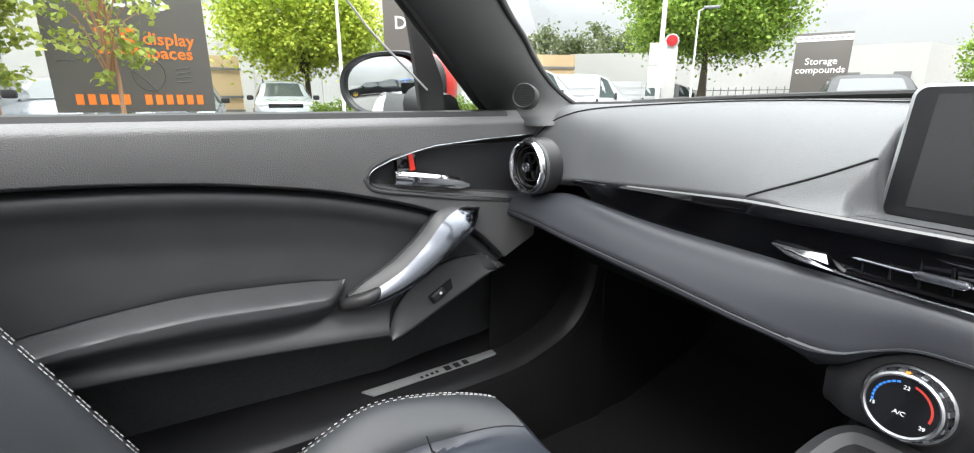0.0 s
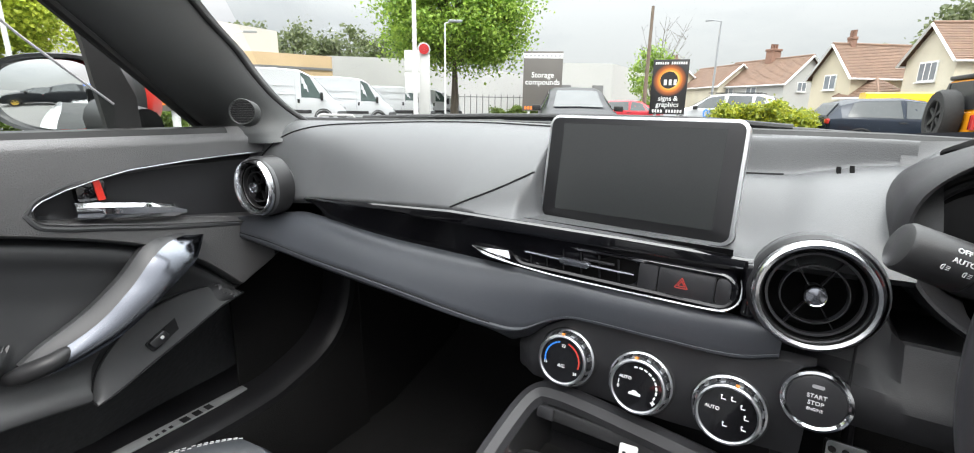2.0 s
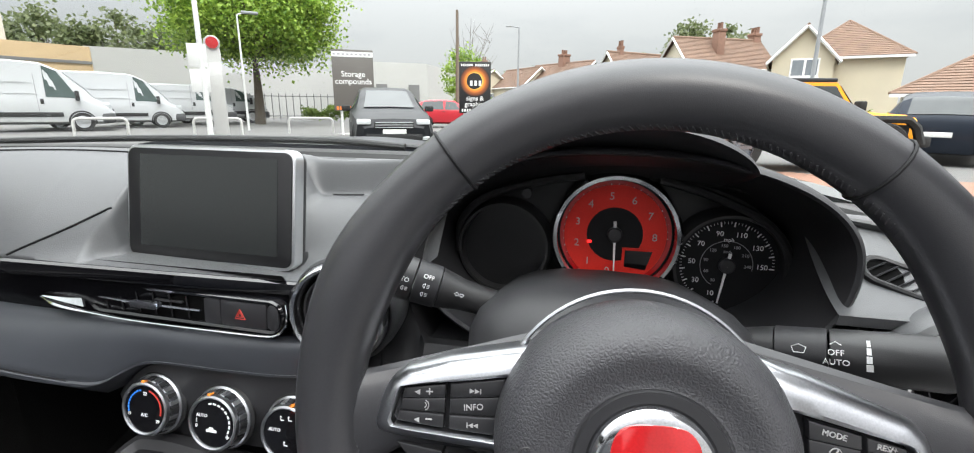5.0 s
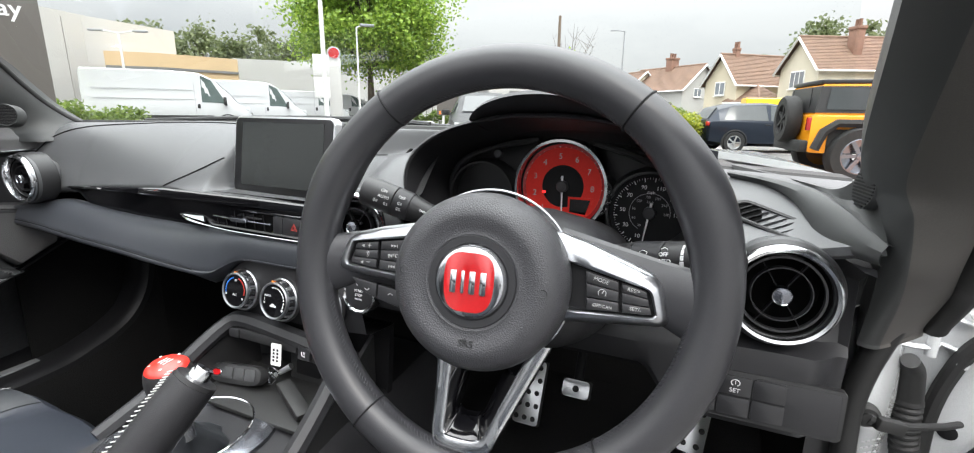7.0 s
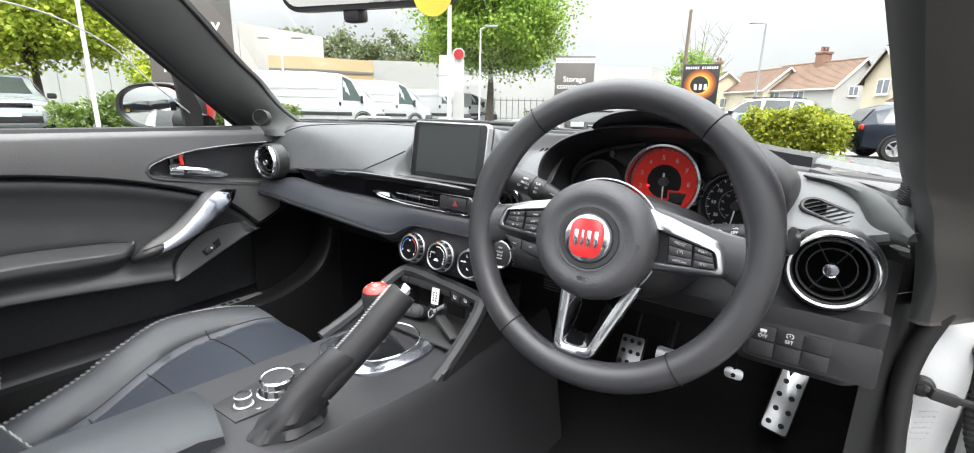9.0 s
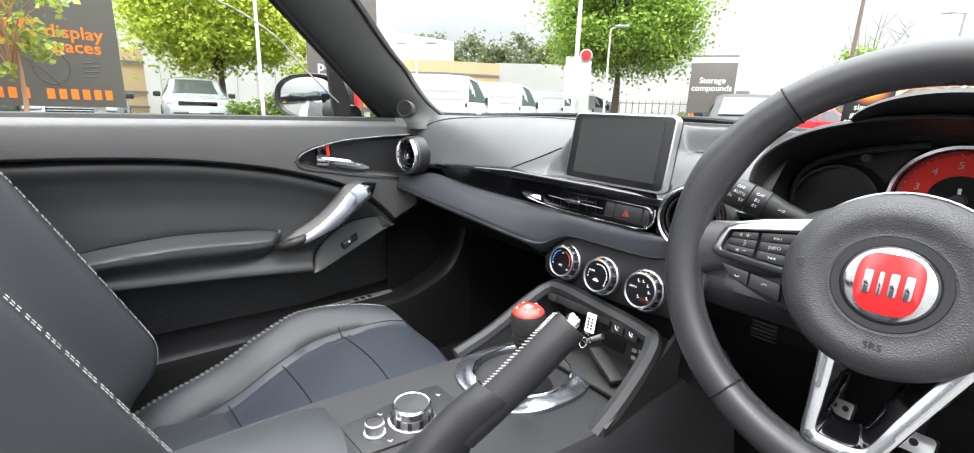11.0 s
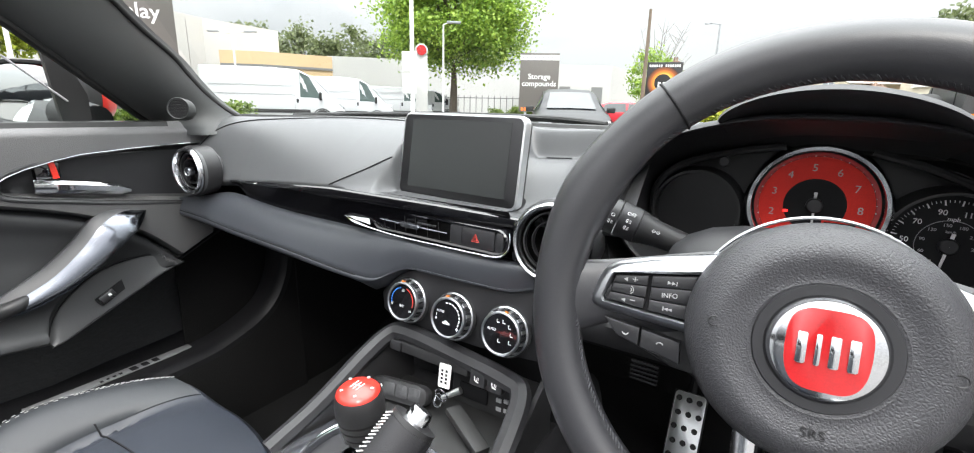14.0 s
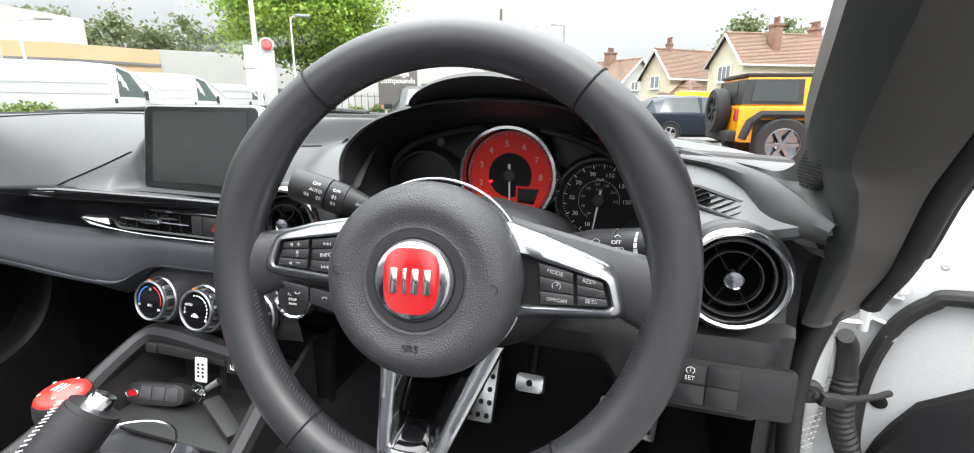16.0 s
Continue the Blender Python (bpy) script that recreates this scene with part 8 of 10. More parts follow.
for x, y in ((-0.026, -0.262), (0.026, -0.252), (-0.018, -0.238), (0.016, -0.232), (-0.025, -0.318), (0.025, -0.330)):
    box(bm, pose(x, y, 0.6038, 0, 0, 20), 0.0050, 0.0008, 0.0004)
    box(bm, pose(x + 0.001, y + 0.002, 0.6038, 0, 0, 20), 0.0008, 0.004, 0.0004)
part("key_symbols", bm, M["print"], console)

# gear lever with silver bezel and leather gaiter
lever = thing("gear_lever", "gear lever with black and red knob in a silver bezel", "gear lever", (0.035, -0.12, 0.60))
bm = bmesh.new()
bez = Matrix.Translation((0.006, -0.108, 0.600)) @ Matrix.Rotation(radians(-6), 4, "Z")
rings = []
for k, z in ((1.32, -0.003), (1.30, 0.003), (1.16, 0.0075), (1.04, 0.0085), (1.00, 0.0065), (0.98, 0.000), (0.965, -0.024)):
    ring = []
    for i in range(56):
        a = 2 * math.pi * i / 56
        c, s = math.cos(a), math.sin(a)
        px = 0.064 * c
        py = 0.071 * s
        if k > 1.05:
            px, py = 0.066 * math.copysign(abs(c) ** 0.75, c), 0.0715 * math.copysign(abs(s) ** 0.8, s)
        ring.append(bm.verts.new(bez @ V(px * k, py * k, z)))
    rings.append(ring)
for a, b in zip(rings, rings[1:]):
    face_loop(bm, a, b)
part("bezel", bm, M["smoke"], lever, "satin silver bezel")
bm = bmesh.new()
tube(bm, [bez @ V(0.0655 * math.cos(a), 0.0725 * math.sin(a), 0.0085) for a in (2 * math.pi * i / 48 for i in range(48))], 0.0018, 8, closed=True)
part("bezel_edge", bm, M["chrome"], lever)
bm = bmesh.new()
rings = []
random.seed(5)
for z, k, ox, oy in ((-0.012, 0.985, 0, 0), (-0.020, 0.90, 0.0, 0.0), (-0.021, 0.80, 0.002, -0.002), (-0.012, 0.70, 0.006, -0.006), (0.002, 0.60, 0.012, -0.011), (0.014, 0.52, 0.018, -0.016), (0.024, 0.44, 0.024, -0.021), (0.034, 0.36, 0.030, -0.026), (0.043, 0.29, 0.035, -0.030), (0.052, 0.22, 0.038, -0.032)):
    ring = []
    for i in range(72):
        a = 2 * math.pi * i / 72
        soft = step(0.95, 0.6, k) * step(0.2, 0.34, k)
        fold = 1 + soft * (0.11 * math.sin(4 * a + 9 * k) + 0.05 * math.sin(7 * a - 6 * k))
        ring.append(bm.verts.new(bez @ V(0.064 * k * fold * math.cos(a) + ox, 0.071 * k * fold * math.sin(a) + oy, z + 0.003 * soft * math.sin(5 * a + 12 * k))))
    rings.append(ring)
for a, b in zip(rings, rings[1:]):
    face_loop(bm, a, b)
part("gaiter", bm, M["leather"], lever, "creased black leather gaiter")
bm = bmesh.new()
for s in (-1, 1):
    stitches(bm, smooth_curve([bez @ V(0.040 + s * 0.003, -0.047, 0.053), bez @ V(0.036 + s * 0.003, -0.056, 0.030), bez @ V(0.026 + s * 0.003, -0.062, 0.008), bez @ V(0.016 + s * 0.004, -0.064, -0.010)], 20), 0.005, 0.002, 0.0008)
part("gaiter_stitching", bm, M["thread"], lever, "pale stitching")
km = Matrix.Translation((0.047, -0.138, 0.665)) @ Matrix.Rotation(radians(5), 4, "X") @ Matrix.Diagonal((0.88, 0.88, 0.90, 1.0))
bm = bmesh.new()
lathe(bm, km, [(0.0115, -0.034), (0.0120, -0.012), (0.0132, -0.010), (0.0132, 0.004), (0.0145, 0.006), (0.0145, 0.010), (0.012, 0.012)], 28, caps=False)
part("collar", bm, M["vent_ring"], lever, "bright metal collar", crease=0.4)
bm = bmesh.new()
lathe(bm, km, [(0.0150, 0.009), (0.0195, 0.0105), (0.0212, 0.0120), (0.0212, 0.0170), (0.0185, 0.0176), (0.0185, 0.0196), (0.0226, 0.0202), (0.0232, 0.0262), (0.0202, 0.0268), (0.0202, 0.0288), (0.0244, 0.0296), (0.0252, 0.0356), (0.0224, 0.0362), (0.0224, 0.0382), (0.0260, 0.0390), (0.0264, 0.052), (0.0248, 0.062), (0.0225, 0.066)], 40, caps=False)
part("knob", bm, M["plastic"], lever, "ribbed black knob", crease=0.4)
bm = bmesh.new()
lathe(bm, km, [(0.0236, 0.0635), (0.0226, 0.0665), (0.0180, 0.0705), (0.0001, 0.0730)], 40, caps=False)
cap = part("knob_cap", bm, M["red"], lever, "red cap with shift pattern")
bm = bmesh.new()
for k in range(5):
    a = radians(72 * k + 20)
    lathe(bm, km @ pose(0.0165 * math.cos(a), 0.0165 * math.sin(a), 0.0708), [(0.0016, 0.0012), (0.0001, 0.0014)], 10, caps=False)
for k in (-1, 0, 1):
    box(bm, km @ pose(0.0045 * k, 0, 0.0728), 0.0008, 0.012, 0.0006)
box(bm, km @ pose(0, 0, 0.0730), 0.0098, 0.0008, 0.0006)
part("shift_pattern", bm, M["print"], cap)

# handbrake
brake = thing("handbrake", "leather-covered handbrake lever with chrome button", "handbrake", (0.09, -0.35, 0.60))
pts = smooth_curve([(0.098, -0.283, 0.640), (0.105, -0.268, 0.655), (0.113, -0.250, 0.673), (0.125, -0.225, 0.700), (0.138, -0.198, 0.732), (0.146, -0.180, 0.752)], 24)
bm = bmesh.new()
tube(bm, pts, [0.0205 - 0.001 * step(14, 23, i) for i in range(24)], 24)
part("grip", bm, M["brake_leather"], brake, "stitched leather grip")
bm = bmesh.new()
e = pts[-1]
dv = (pts[-1] - pts[-3]).normalized()
tube(bm, [e - dv * 0.002, e + dv * 0.004], 0.0185, 24)
part("grip_end", bm, M["plastic"], brake)
bm = bmesh.new()
tube(bm, [e, e + dv * 0.010, e + dv * 0.014], [0.0095, 0.0095, 0.008], 20)
part("release_button", bm, M["chrome"], brake, "chrome release button")
bm = bmesh.new()
zig = []
for i, q in enumerate(pts[2:]):
    zig.append(q + V(-0.0110, -0.0120, 0.0140))
for k in range(46):
    u = k / 45 * (len(zig) - 1)
    i = min(int(u), len(zig) - 2)
    q = zig[i].lerp(zig[i + 1], u - i)
    tube(bm, [q + V(-0.0028, 0, -0.001), q + V(0.0028, 0.0012, 0.001)], 0.0007, 4)
part("grip_lacing", bm, M["thread"], brake)
bm = bmesh.new()
rings = []
SLEEVE = [((0.080, -0.316, 0.594), 0.031, 0.052, 0), ((0.081, -0.315, 0.601), 0.033, 0.051, 0.001), ((0.080, -0.313, 0.609), 0.028, 0.045, 0.003), ((0.084, -0.308, 0.617), 0.029, 0.042, 0.005), ((0.087, -0.302, 0.628), 0.0245, 0.034, 0.008), ((0.092, -0.292, 0.640), 0.0235, 0.030, 0.011), ((0.098, -0.280, 0.653), 0.0222, 0.0260, 0.013), ((0.104, -0.269, 0.664), 0.0220, 0.0240, 0.015), ((0.111, -0.255, 0.677), 0.0222, 0.0228, 0.015), ((0.113, -0.251, 0.681), 0.0210, 0.0210, 0.015)]


def sleeve_point(k, a, out=1.0):
    c, r1, r2, tip = SLEEVE[k]
    q = V(*c)
    f = 1 + (0.07 * math.sin(3 * a + k * 1.3) + 0.04 * math.sin(8 * a - k * 2.1)) * step(8, 2, k)
    return q + V(r1 * f * out * math.cos(a), r2 * f * out * math.sin(a) * (1 - tip * 12), -tip * math.sin(a) * 1.1)


for k in range(len(SLEEVE)):
    rings.append([bm.verts.new(sleeve_point(k, 2 * math.pi * i / 64)) for i in range(64)])
for a, b in zip(rings, rings[1:]):
    face_loop(bm, a, b)
part("gaiter", bm, M["brake_leather"], brake, "folded leather gaiter")
bm = bmesh.new()
for s in (-1, 1):
    stitches(bm, smooth_curve([sleeve_point(k, radians(236 + 6 * s), 1.03) for k in range(len(SLEEVE) - 1)], 40), 0.005, 0.002, 0.0008)
part("gaiter_stitching", bm, M["thread"], brake, "pale stitching")

# console frame: an arch from the tunnel up under the heater panel
bm = bmesh.new()
arch = smooth_curve([(-0.100, -0.150, 0.596), (-0.092, -0.085, 0.622), (-0.080, -0.020, 0.662), (-0.068, 0.016, 0.683), (-0.040, 0.022, 0.690), (0.04, 0.020, 0.685), (0.115, 0.014, 0.680), (0.138, 0.006, 0.674), (0.145, -0.025, 0.650), (0.147, -0.080, 0.612), (0.144, -0.115, 0.588)], 60)
tube(bm, arch, 0.0122, 8, flat=0.9)
part("arch", bm, M["plastic_soft"], console, "soft black arch")
for x0, y0, x1, y1 in ((-0.094, -0.14, -0.072, 0.06), (0.158, -0.11, 0.152, 0.06)):
    bm = bmesh.new()
    rows = [[V(x0, y0, 0.590), V(x0, y0, 0.602)], [V((x0 + x1) / 2, (y0 + y1) / 2, 0.590), V((x0 + x1) / 2, (y0 + y1) / 2, 0.640)], [V(x1, y1, 0.590), V(x1, y1, 0.69)]]
    slab(bm, rows, (0.006 if x0 < 0 else -0.006, 0, 0))
    part("arch_side", bm, M["plastic"], console)
bm = bmesh.new()
box(bm, facing(0.035, 0.085, 0.64, 6), 0.25, 0.11, 0.01)
part("cubby_back", bm, M["dark"], console)
bm = bmesh.new()
box(bm, facing(0.005, 0.016, 0.6725, 8), 0.116, 0.015, 0.012, 0.003)
part("blank_panel", bm, M["plastic"], console)
bm = bmesh.new()
box(bm, facing(-0.052, 0.012, 0.673, 8), 0.020, 0.014, 0.010, 0.003)
part("blank_panel", bm, M["key"], console)
for x in (0.080, 0.104):
    bm = bmesh.new()
    box(bm, facing(x, 0.012, 0.672, 8), 0.0215, 0.021, 0.014, 0.003)
    hk = part("seat_heat_key", bm, M["key"], console)
    bm = bmesh.new()
    q = facing(x, 0.0045, 0.672, 8)
    tube(bm, [q @ V(-0.003, 0.003, 0), q @ V(-0.002, -0.002, 0), q @ V(0.003, -0.003, 0)], 0.0007, 4)
    for k in range(2):
        tube(bm, [q @ V(0.0005 + 0.002 * k, -0.001, 0), q @ V(0.001 + 0.002 * k, 0.003, 0)], 0.0004, 4)
    part("seat_symbol", bm, M["print"], hk)
bm = bmesh.new()
box(bm, facing(0.055, 0.044, 0.627, 6), 0.044, 0.021, 0.02, 0.003)
part("media_slot", bm, M["face"], console)
bm = bmesh.new()
box(bm, facing(0.085, 0.046, 0.632, 6), 0.13, 0.062, 0.018, 0.004)
part("socket_plate", bm, M["plastic"], console)
for x, z in ((0.093, 0.632), (0.093, 0.620), (0.104, 0.634), (0.104, 0.621)):
    bm = bmesh.new()
    box(bm, facing(x, 0.0358, z, 6), 0.0070, 0.0050, 0.002)
    part("socket", bm, M["print_grey"], console)
bm = bmesh.new()
box(bm, pose(0.035, -0.005, 0.606, 0, 0, 0), 0.20, 0.10, 0.006, 0.002)
part("cubby_tray", bm, M["rubber"], console)

# keys in the cubby, with a white paper tag
keys = thing("car_keys", "black key fob on a ring with white paper tag", "keys", (0.045, -0.015, 0.612))
fob = Matrix.Translation((-0.030, -0.008, 0.623)) @ Matrix.Rotation(radians(3), 4, "Z") @ Matrix.Rotation(radians(-6), 4, "Y") @ Matrix.Rotation(radians(66), 4, "X") @ Matrix.Diagonal((1.52, 0.86, 1.0, 1.0))
bm = bmesh.new()
prism(bm, fob @ pose(0, 0, -0.006), rounded(0.062, 0.030, 0.011), 0.013, 0.003)
part("fob", bm, M["plastic"], keys)
for k in range(3):
    bm = bmesh.new()
    prism(bm, fob @ pose(-0.008 + 0.0135 * k, 0.001, 0.0068), rounded(0.0122, 0.018, 0.002), 0.0012, 0.0004)
    part("fob_button", bm, M["bumper"], keys, "grey rubber button")
bm = bmesh.new()
lathe(bm, fob @ pose(-0.022, 0.0, 0.0068), [(0.0050, 0), (0.0046, 0.0012), (0.0001, 0.0013)], 24, caps=False)
part("fob_disc", bm, M["badge_red"], keys, "red disc in a silver ring")
bm = bmesh.new()
tube(bm, [fob @ V(-0.022 + 0.0062 * math.cos(a), 0.0062 * math.sin(a), 0.0078) for a in (2 * math.pi * i / 24 for i in range(24))], 0.0008, 6, closed=True)
part("fob_ring", bm, M["chrome"], keys)
bm = bmesh.new()
prism(bm, facing(0.037, 0.000, 0.664, 10, 6), rounded(0.0165, 0.030, 0.002), 0.0008)
tag = part("paper_tag", bm, M["paper"], keys, "white handwritten paper tag")
bm = bmesh.new()
for k in range(2):
    for j in range(4):
        q = facing(0.037, -0.0009, 0.664, 10, 6) @ pose(-0.0035 + 0.006 * k, -0.008 + 0.0048 * j, 0, 0, 0, 8)
        box(bm, q, 0.0030, 0.0030, 0.0003)
part("scribble_bars", bm, M["dark"], tag)
bm = bmesh.new()
tube(bm, [V(0.036 + 0.009 * math.cos(a), -0.006 - 0.002 * math.sin(a), 0.640 + 0.009 * math.sin(a)) for a in (2 * math.pi * i / 20 for i in range(20))], 0.0011, 6, closed=True)
tube(bm, [V(0.030 + 0.006 * math.cos(a), -0.004 + 0.004 * math.sin(a), 0.630 + 0.007 * math.sin(a)) for a in (2 * math.pi * i / 18 for i in range(18))], 0.0011, 6, closed=True)
part("key_ring", bm, M["chrome"], keys)
bm = bmesh.new()
box(bm, Matrix.Translation((0.086, -0.022, 0.624)) @ Matrix.Rotation(radians(-24), 4, "Z") @ Matrix.Rotation(radians(12), 4, "Y"), 0.070, 0.020, 0.010, 0.003)
part("second_key", bm, M["rubber"], keys)
bm = bmesh.new()
tube(bm, [(0.036, -0.004, 0.636), (0.058, 0.004, 0.650)], [0.003, 0.0045], 10)
part("key_bolt", bm, M["alu"], keys)

# ---- pedals and floor ----
def pedal(x, y, z, w, h, tilt, rz, label, holes):
    t = thing("pedal", label, "pedal", (x, y, z - h / 2), group="pedals")
    m = Matrix.Translation((x, y, z)) @ Matrix.Rotation(radians(rz), 4, "Y") @ Matrix.Rotation(radians(90 - tilt), 4, "X")
    bm = bmesh.new()
    prism(bm, m, rounded(w, h, 0.006), 0.004, 0.001)
    part("plate", bm, M["alu"], t)
    for r in range(holes[1]):
        for c in range(holes[0]):
            bm = bmesh.new()
            off = 0.25 * w / holes[0] * (1 if r % 2 else -1) * (holes[0] > 1)
            lathe(bm, m @ pose((c + 0.5) * w / holes[0] - w / 2 + off * 0.3, (r + 0.5) * h / holes[1] - h / 2, 0.004), [(0.0052, 0.0004), (0.0045, 0.0014), (0.0001, 0.0008)], 14, caps=False)
            part("rubber_stud", bm, M["rubber"], t)
    bm = bmesh.new()
    box(bm, m @ pose(0, 0, -0.006), w * 1.1, h * 1.02, 0.010, 0.002)
    part("backing", bm, M["rubber"], t)
    bm = bmesh.new()
    tube(bm, [m @ V(0, 0, -0.01), V(x, y + 0.10, z + 0.16)], 0.008, 8)
    part("arm", bm, M["dark"], t)


pedal(0.574, 0.44, 0.455, 0.044, 0.145, 38, 10, "drilled aluminium accelerator pedal with rubber studs", (2, 5))
pedal(0.261, 0.415, 0.428, 0.052, 0.125, 28, 0, "drilled aluminium clutch pedal with rubber studs", (3, 5))
pedal(0.386, 0.262, 0.556, 0.042, 0.027, 28, 0, "small drilled aluminium brake pedal under the column", (1, 1))
bracket = thing("bracket", "small drilled steel bracket hanging under the dark fascia", "bracket", (0.510, 0.157, 0.603))
bm = bmesh.new()
prism(bm, facing(0.510, 0.158, 0.615, 20), rounded(0.026, 0.016, 0.006), 0.003, 0.0008)
part("tab", bm, M["alu"], bracket)
bm = bmesh.new()
lathe(bm, facing(0.510, 0.155, 0.613, 20), [(0.0034, 0.0012), (0.0030, 0.0018), (0.0001, 0.0014)], 14, caps=False)
part("hole", bm, M["face"], bracket)
bm = bmesh.new()
tube(bm, [(0.510, 0.160, 0.622), (0.512, 0.150, 0.66), (0.512, 0.110, 0.698)], 0.003, 8)
part("stem", bm, M["dark"], bracket)

bm = bmesh.new()
slab(bm, [[V(-0.66, -0.95, 0.33), V(0.70, -0.95, 0.33)], [V(-0.66, 0.30, 0.33), V(0.70, 0.30, 0.33)], [V(-0.66, 0.56, 0.40), V(0.70, 0.56, 0.40)], [V(-0.66, 0.70, 0.62), V(0.70, 0.70, 0.62)], [V(-0.66, 0.70, 0.84), V(0.70, 0.70, 0.84)]], (0, 0.01, -0.02))
solid("floor", bm, M["carpet"], "black carpeted footwell floor and bulkhead", "floor", kind="structure")
bm = bmesh.new()
box(bm, pose(0.02, -1.02, 0.62), 1.30, 0.04, 0.75, 0.01)
solid("wall_rear", bm, M["carpet"], "black carpeted rear bulkhead behind the seats", "bulkhead", kind="structure")
# kick panels beside the footwells
for s, rows in ((-1, [[V(-0.65, 0.68, 0.33), V(-0.65, 0.68, 0.84)], [V(-0.64, 0.25, 0.33), V(-0.64, 0.25, 0.88)], [V(-0.630, 0.06, 0.40), V(-0.622, 0.06, 0.84)], [V(-0.632, 0.002, 0.46), V(-0.622, 0.002, 0.82)]]), (1, [[V(0.69, 0.68, 0.33), V(0.69, 0.68, 0.84)], [V(0.69, 0.25, 0.33), V(0.69, 0.25, 0.86)], [V(0.685, 0.16, 0.50), V(0.68, 0.16, 0.86)]])):
    bm = bmesh.new()
    slab(bm, rows, (s * 0.006, 0, 0))
    solid("kick_panel", bm, M["carpet"], "dark plastic footwell side panel", "panel", kind="structure")

# ---- seats ----
LINE_Z = [(0, 0.425), (0.07, 0.440), (0.33, 0.480), (0.5, 0.520), (0.66, 0.548), (0.82, 0.552), (0.95, 0.543), (1.0, 0.530)]
LINE_U = [(0, 0.80), (0.5, 0.81), (0.66, 0.81), (0.82, 0.70), (0.95, 0.55), (1.0, 0.40)]


def sports_seat(name, x, y, label, group, out=-1):
    """Cushion and backrest with raised bolsters, sewn panels and pale stitching. x: middle, y: back of the cushion."""
    t = thing(name, label, "car seat", (x, y, 0.33), group=group)
    L, W = 0.445, 0.235

    def cushion(u, v):
        # u across -1..1, v along 0 rear..1 front
        line, zl = curve_at(LINE_U, v), curve_at(LINE_Z, v)
        a = abs(u)
        if u * out <= 0:
            # the side by the tunnel stays flat and rolls off at its edge
            z = zl - (0.050 - 0.030 * step(0.6, 1.0, v)) - 0.05 * step(0.80, 1.0, a) ** 1.5 - 0.09 * step(0.95, 1.0, v) ** 1.6
            return V(x + W * u, y + L * v + (0.025 + 0.045 * step(0.5, 1.0, v)) * (1 - u * u), z)
        z = zl - (0.050 - 0.030 * step(0.6, 1.0, v)) * (1 - step(line - 0.42, line - 0.02, a))
        z -= 0.012 * math.exp(-((a - line + 0.30) / 0.04) ** 2) * (1 - step(0.75, 0.95, v))
        z -= 0.016 * step(line, line + 0.08, a) + 0.13 * step(line + 0.06, 1.02, a) ** 1.3
        z -= 0.09 * step(0.95, 1.0, v) ** 1.6
        return V(x + W * u, y + L * v + (0.025 + 0.045 * step(0.5, 1.0, v)) * (1 - u * u), z)

    nu, nv = 84, 56
    bm = bmesh.new()
    loft(bm, [[cushion(-1 + 2 * i / nu, j / nv) for i in range(nu + 1)] for j in range(nv + 1)])
    part("cushion", bm, M["leather_in"], t, "blue-black leather cushion")
    for s in (out,):
        bm = bmesh.new()
        rows = []
        for j in range(40):
            v = j / 40 * 0.97
            line = curve_at(LINE_U, v)
            rows.append([cushion(s * (line - 0.27 + 0.27 * k / 8), v) + V(0, 0, 0.0022) for k in range(9)])
        slab(bm, rows, (0, 0, -0.003))
        part("bolster_panel", bm, M["leather"], t, "black leather bolster")
        bm = bmesh.new()
        for k in (0.0, 0.035):
            stitches(bm, [cushion(s * (curve_at(LINE_U, j / 50 * 0.97) + k - 0.02), j / 50 * 0.97) + V(0, 0, 0.0030) for j in range(50)], 0.0046, 0.0022, 0.0006)
        part("bolster_stitching", bm, M["thread"], t, "pale twin stitching")
    bm = bmesh.new()
    box(bm, pose(x, y + L / 2, 0.37), W * 1.92, L * 0.94, 0.10, 0.03)
    part("cushion_base", bm, M["leather"], t)
    for v in (0.30, 0.52, 0.74):
        bm = bmesh.new()
        across = [cushion(out * (0.52 - 1.42 * i / 30), v) for i in range(31)]
        tube(bm, [q + V(0, 0, 0.0006) for q in across], 0.0014, 6)
        part("panel_seam", bm, M["dark"], t)
        bm = bmesh.new()
        stitches(bm, [q + V(0, 0.006, 0.0006) for q in across], 0.0046, 0.0022, 0.0005)
        part("seam_stitching", bm, M["thread_grey"], t)

    def back(u, v):
        a = abs(u)
        side = step(0.46, 0.76, a) * step(-0.06, 0.20, v)
        w = W * (1 - 0.14 * step(0.55, 1, v))
        yy = y + 0.026 - 0.30 * v - 0.02 * v * v + 0.088 * side * (1 - 0.5 * step(0.6, 1, v)) - 0.030 * step(0.12, 0.0, v) - 0.13 * step(0.80, 1.02, a) ** 1.5 - 0.06 * step(0.94, 1, v)
        return V(x + w * u, yy, 0.44 + 0.66 * v + 0.02 * step(0.8, 1.0, a))

    bm = bmesh.new()
    loft(bm, [[back(-1 + 2 * i / nu, j / 44) for i in range(nu + 1)] for j in range(45)])
    part("backrest", bm, M["leather"], t, "black leather backrest with bolsters")
    bm = bmesh.new()
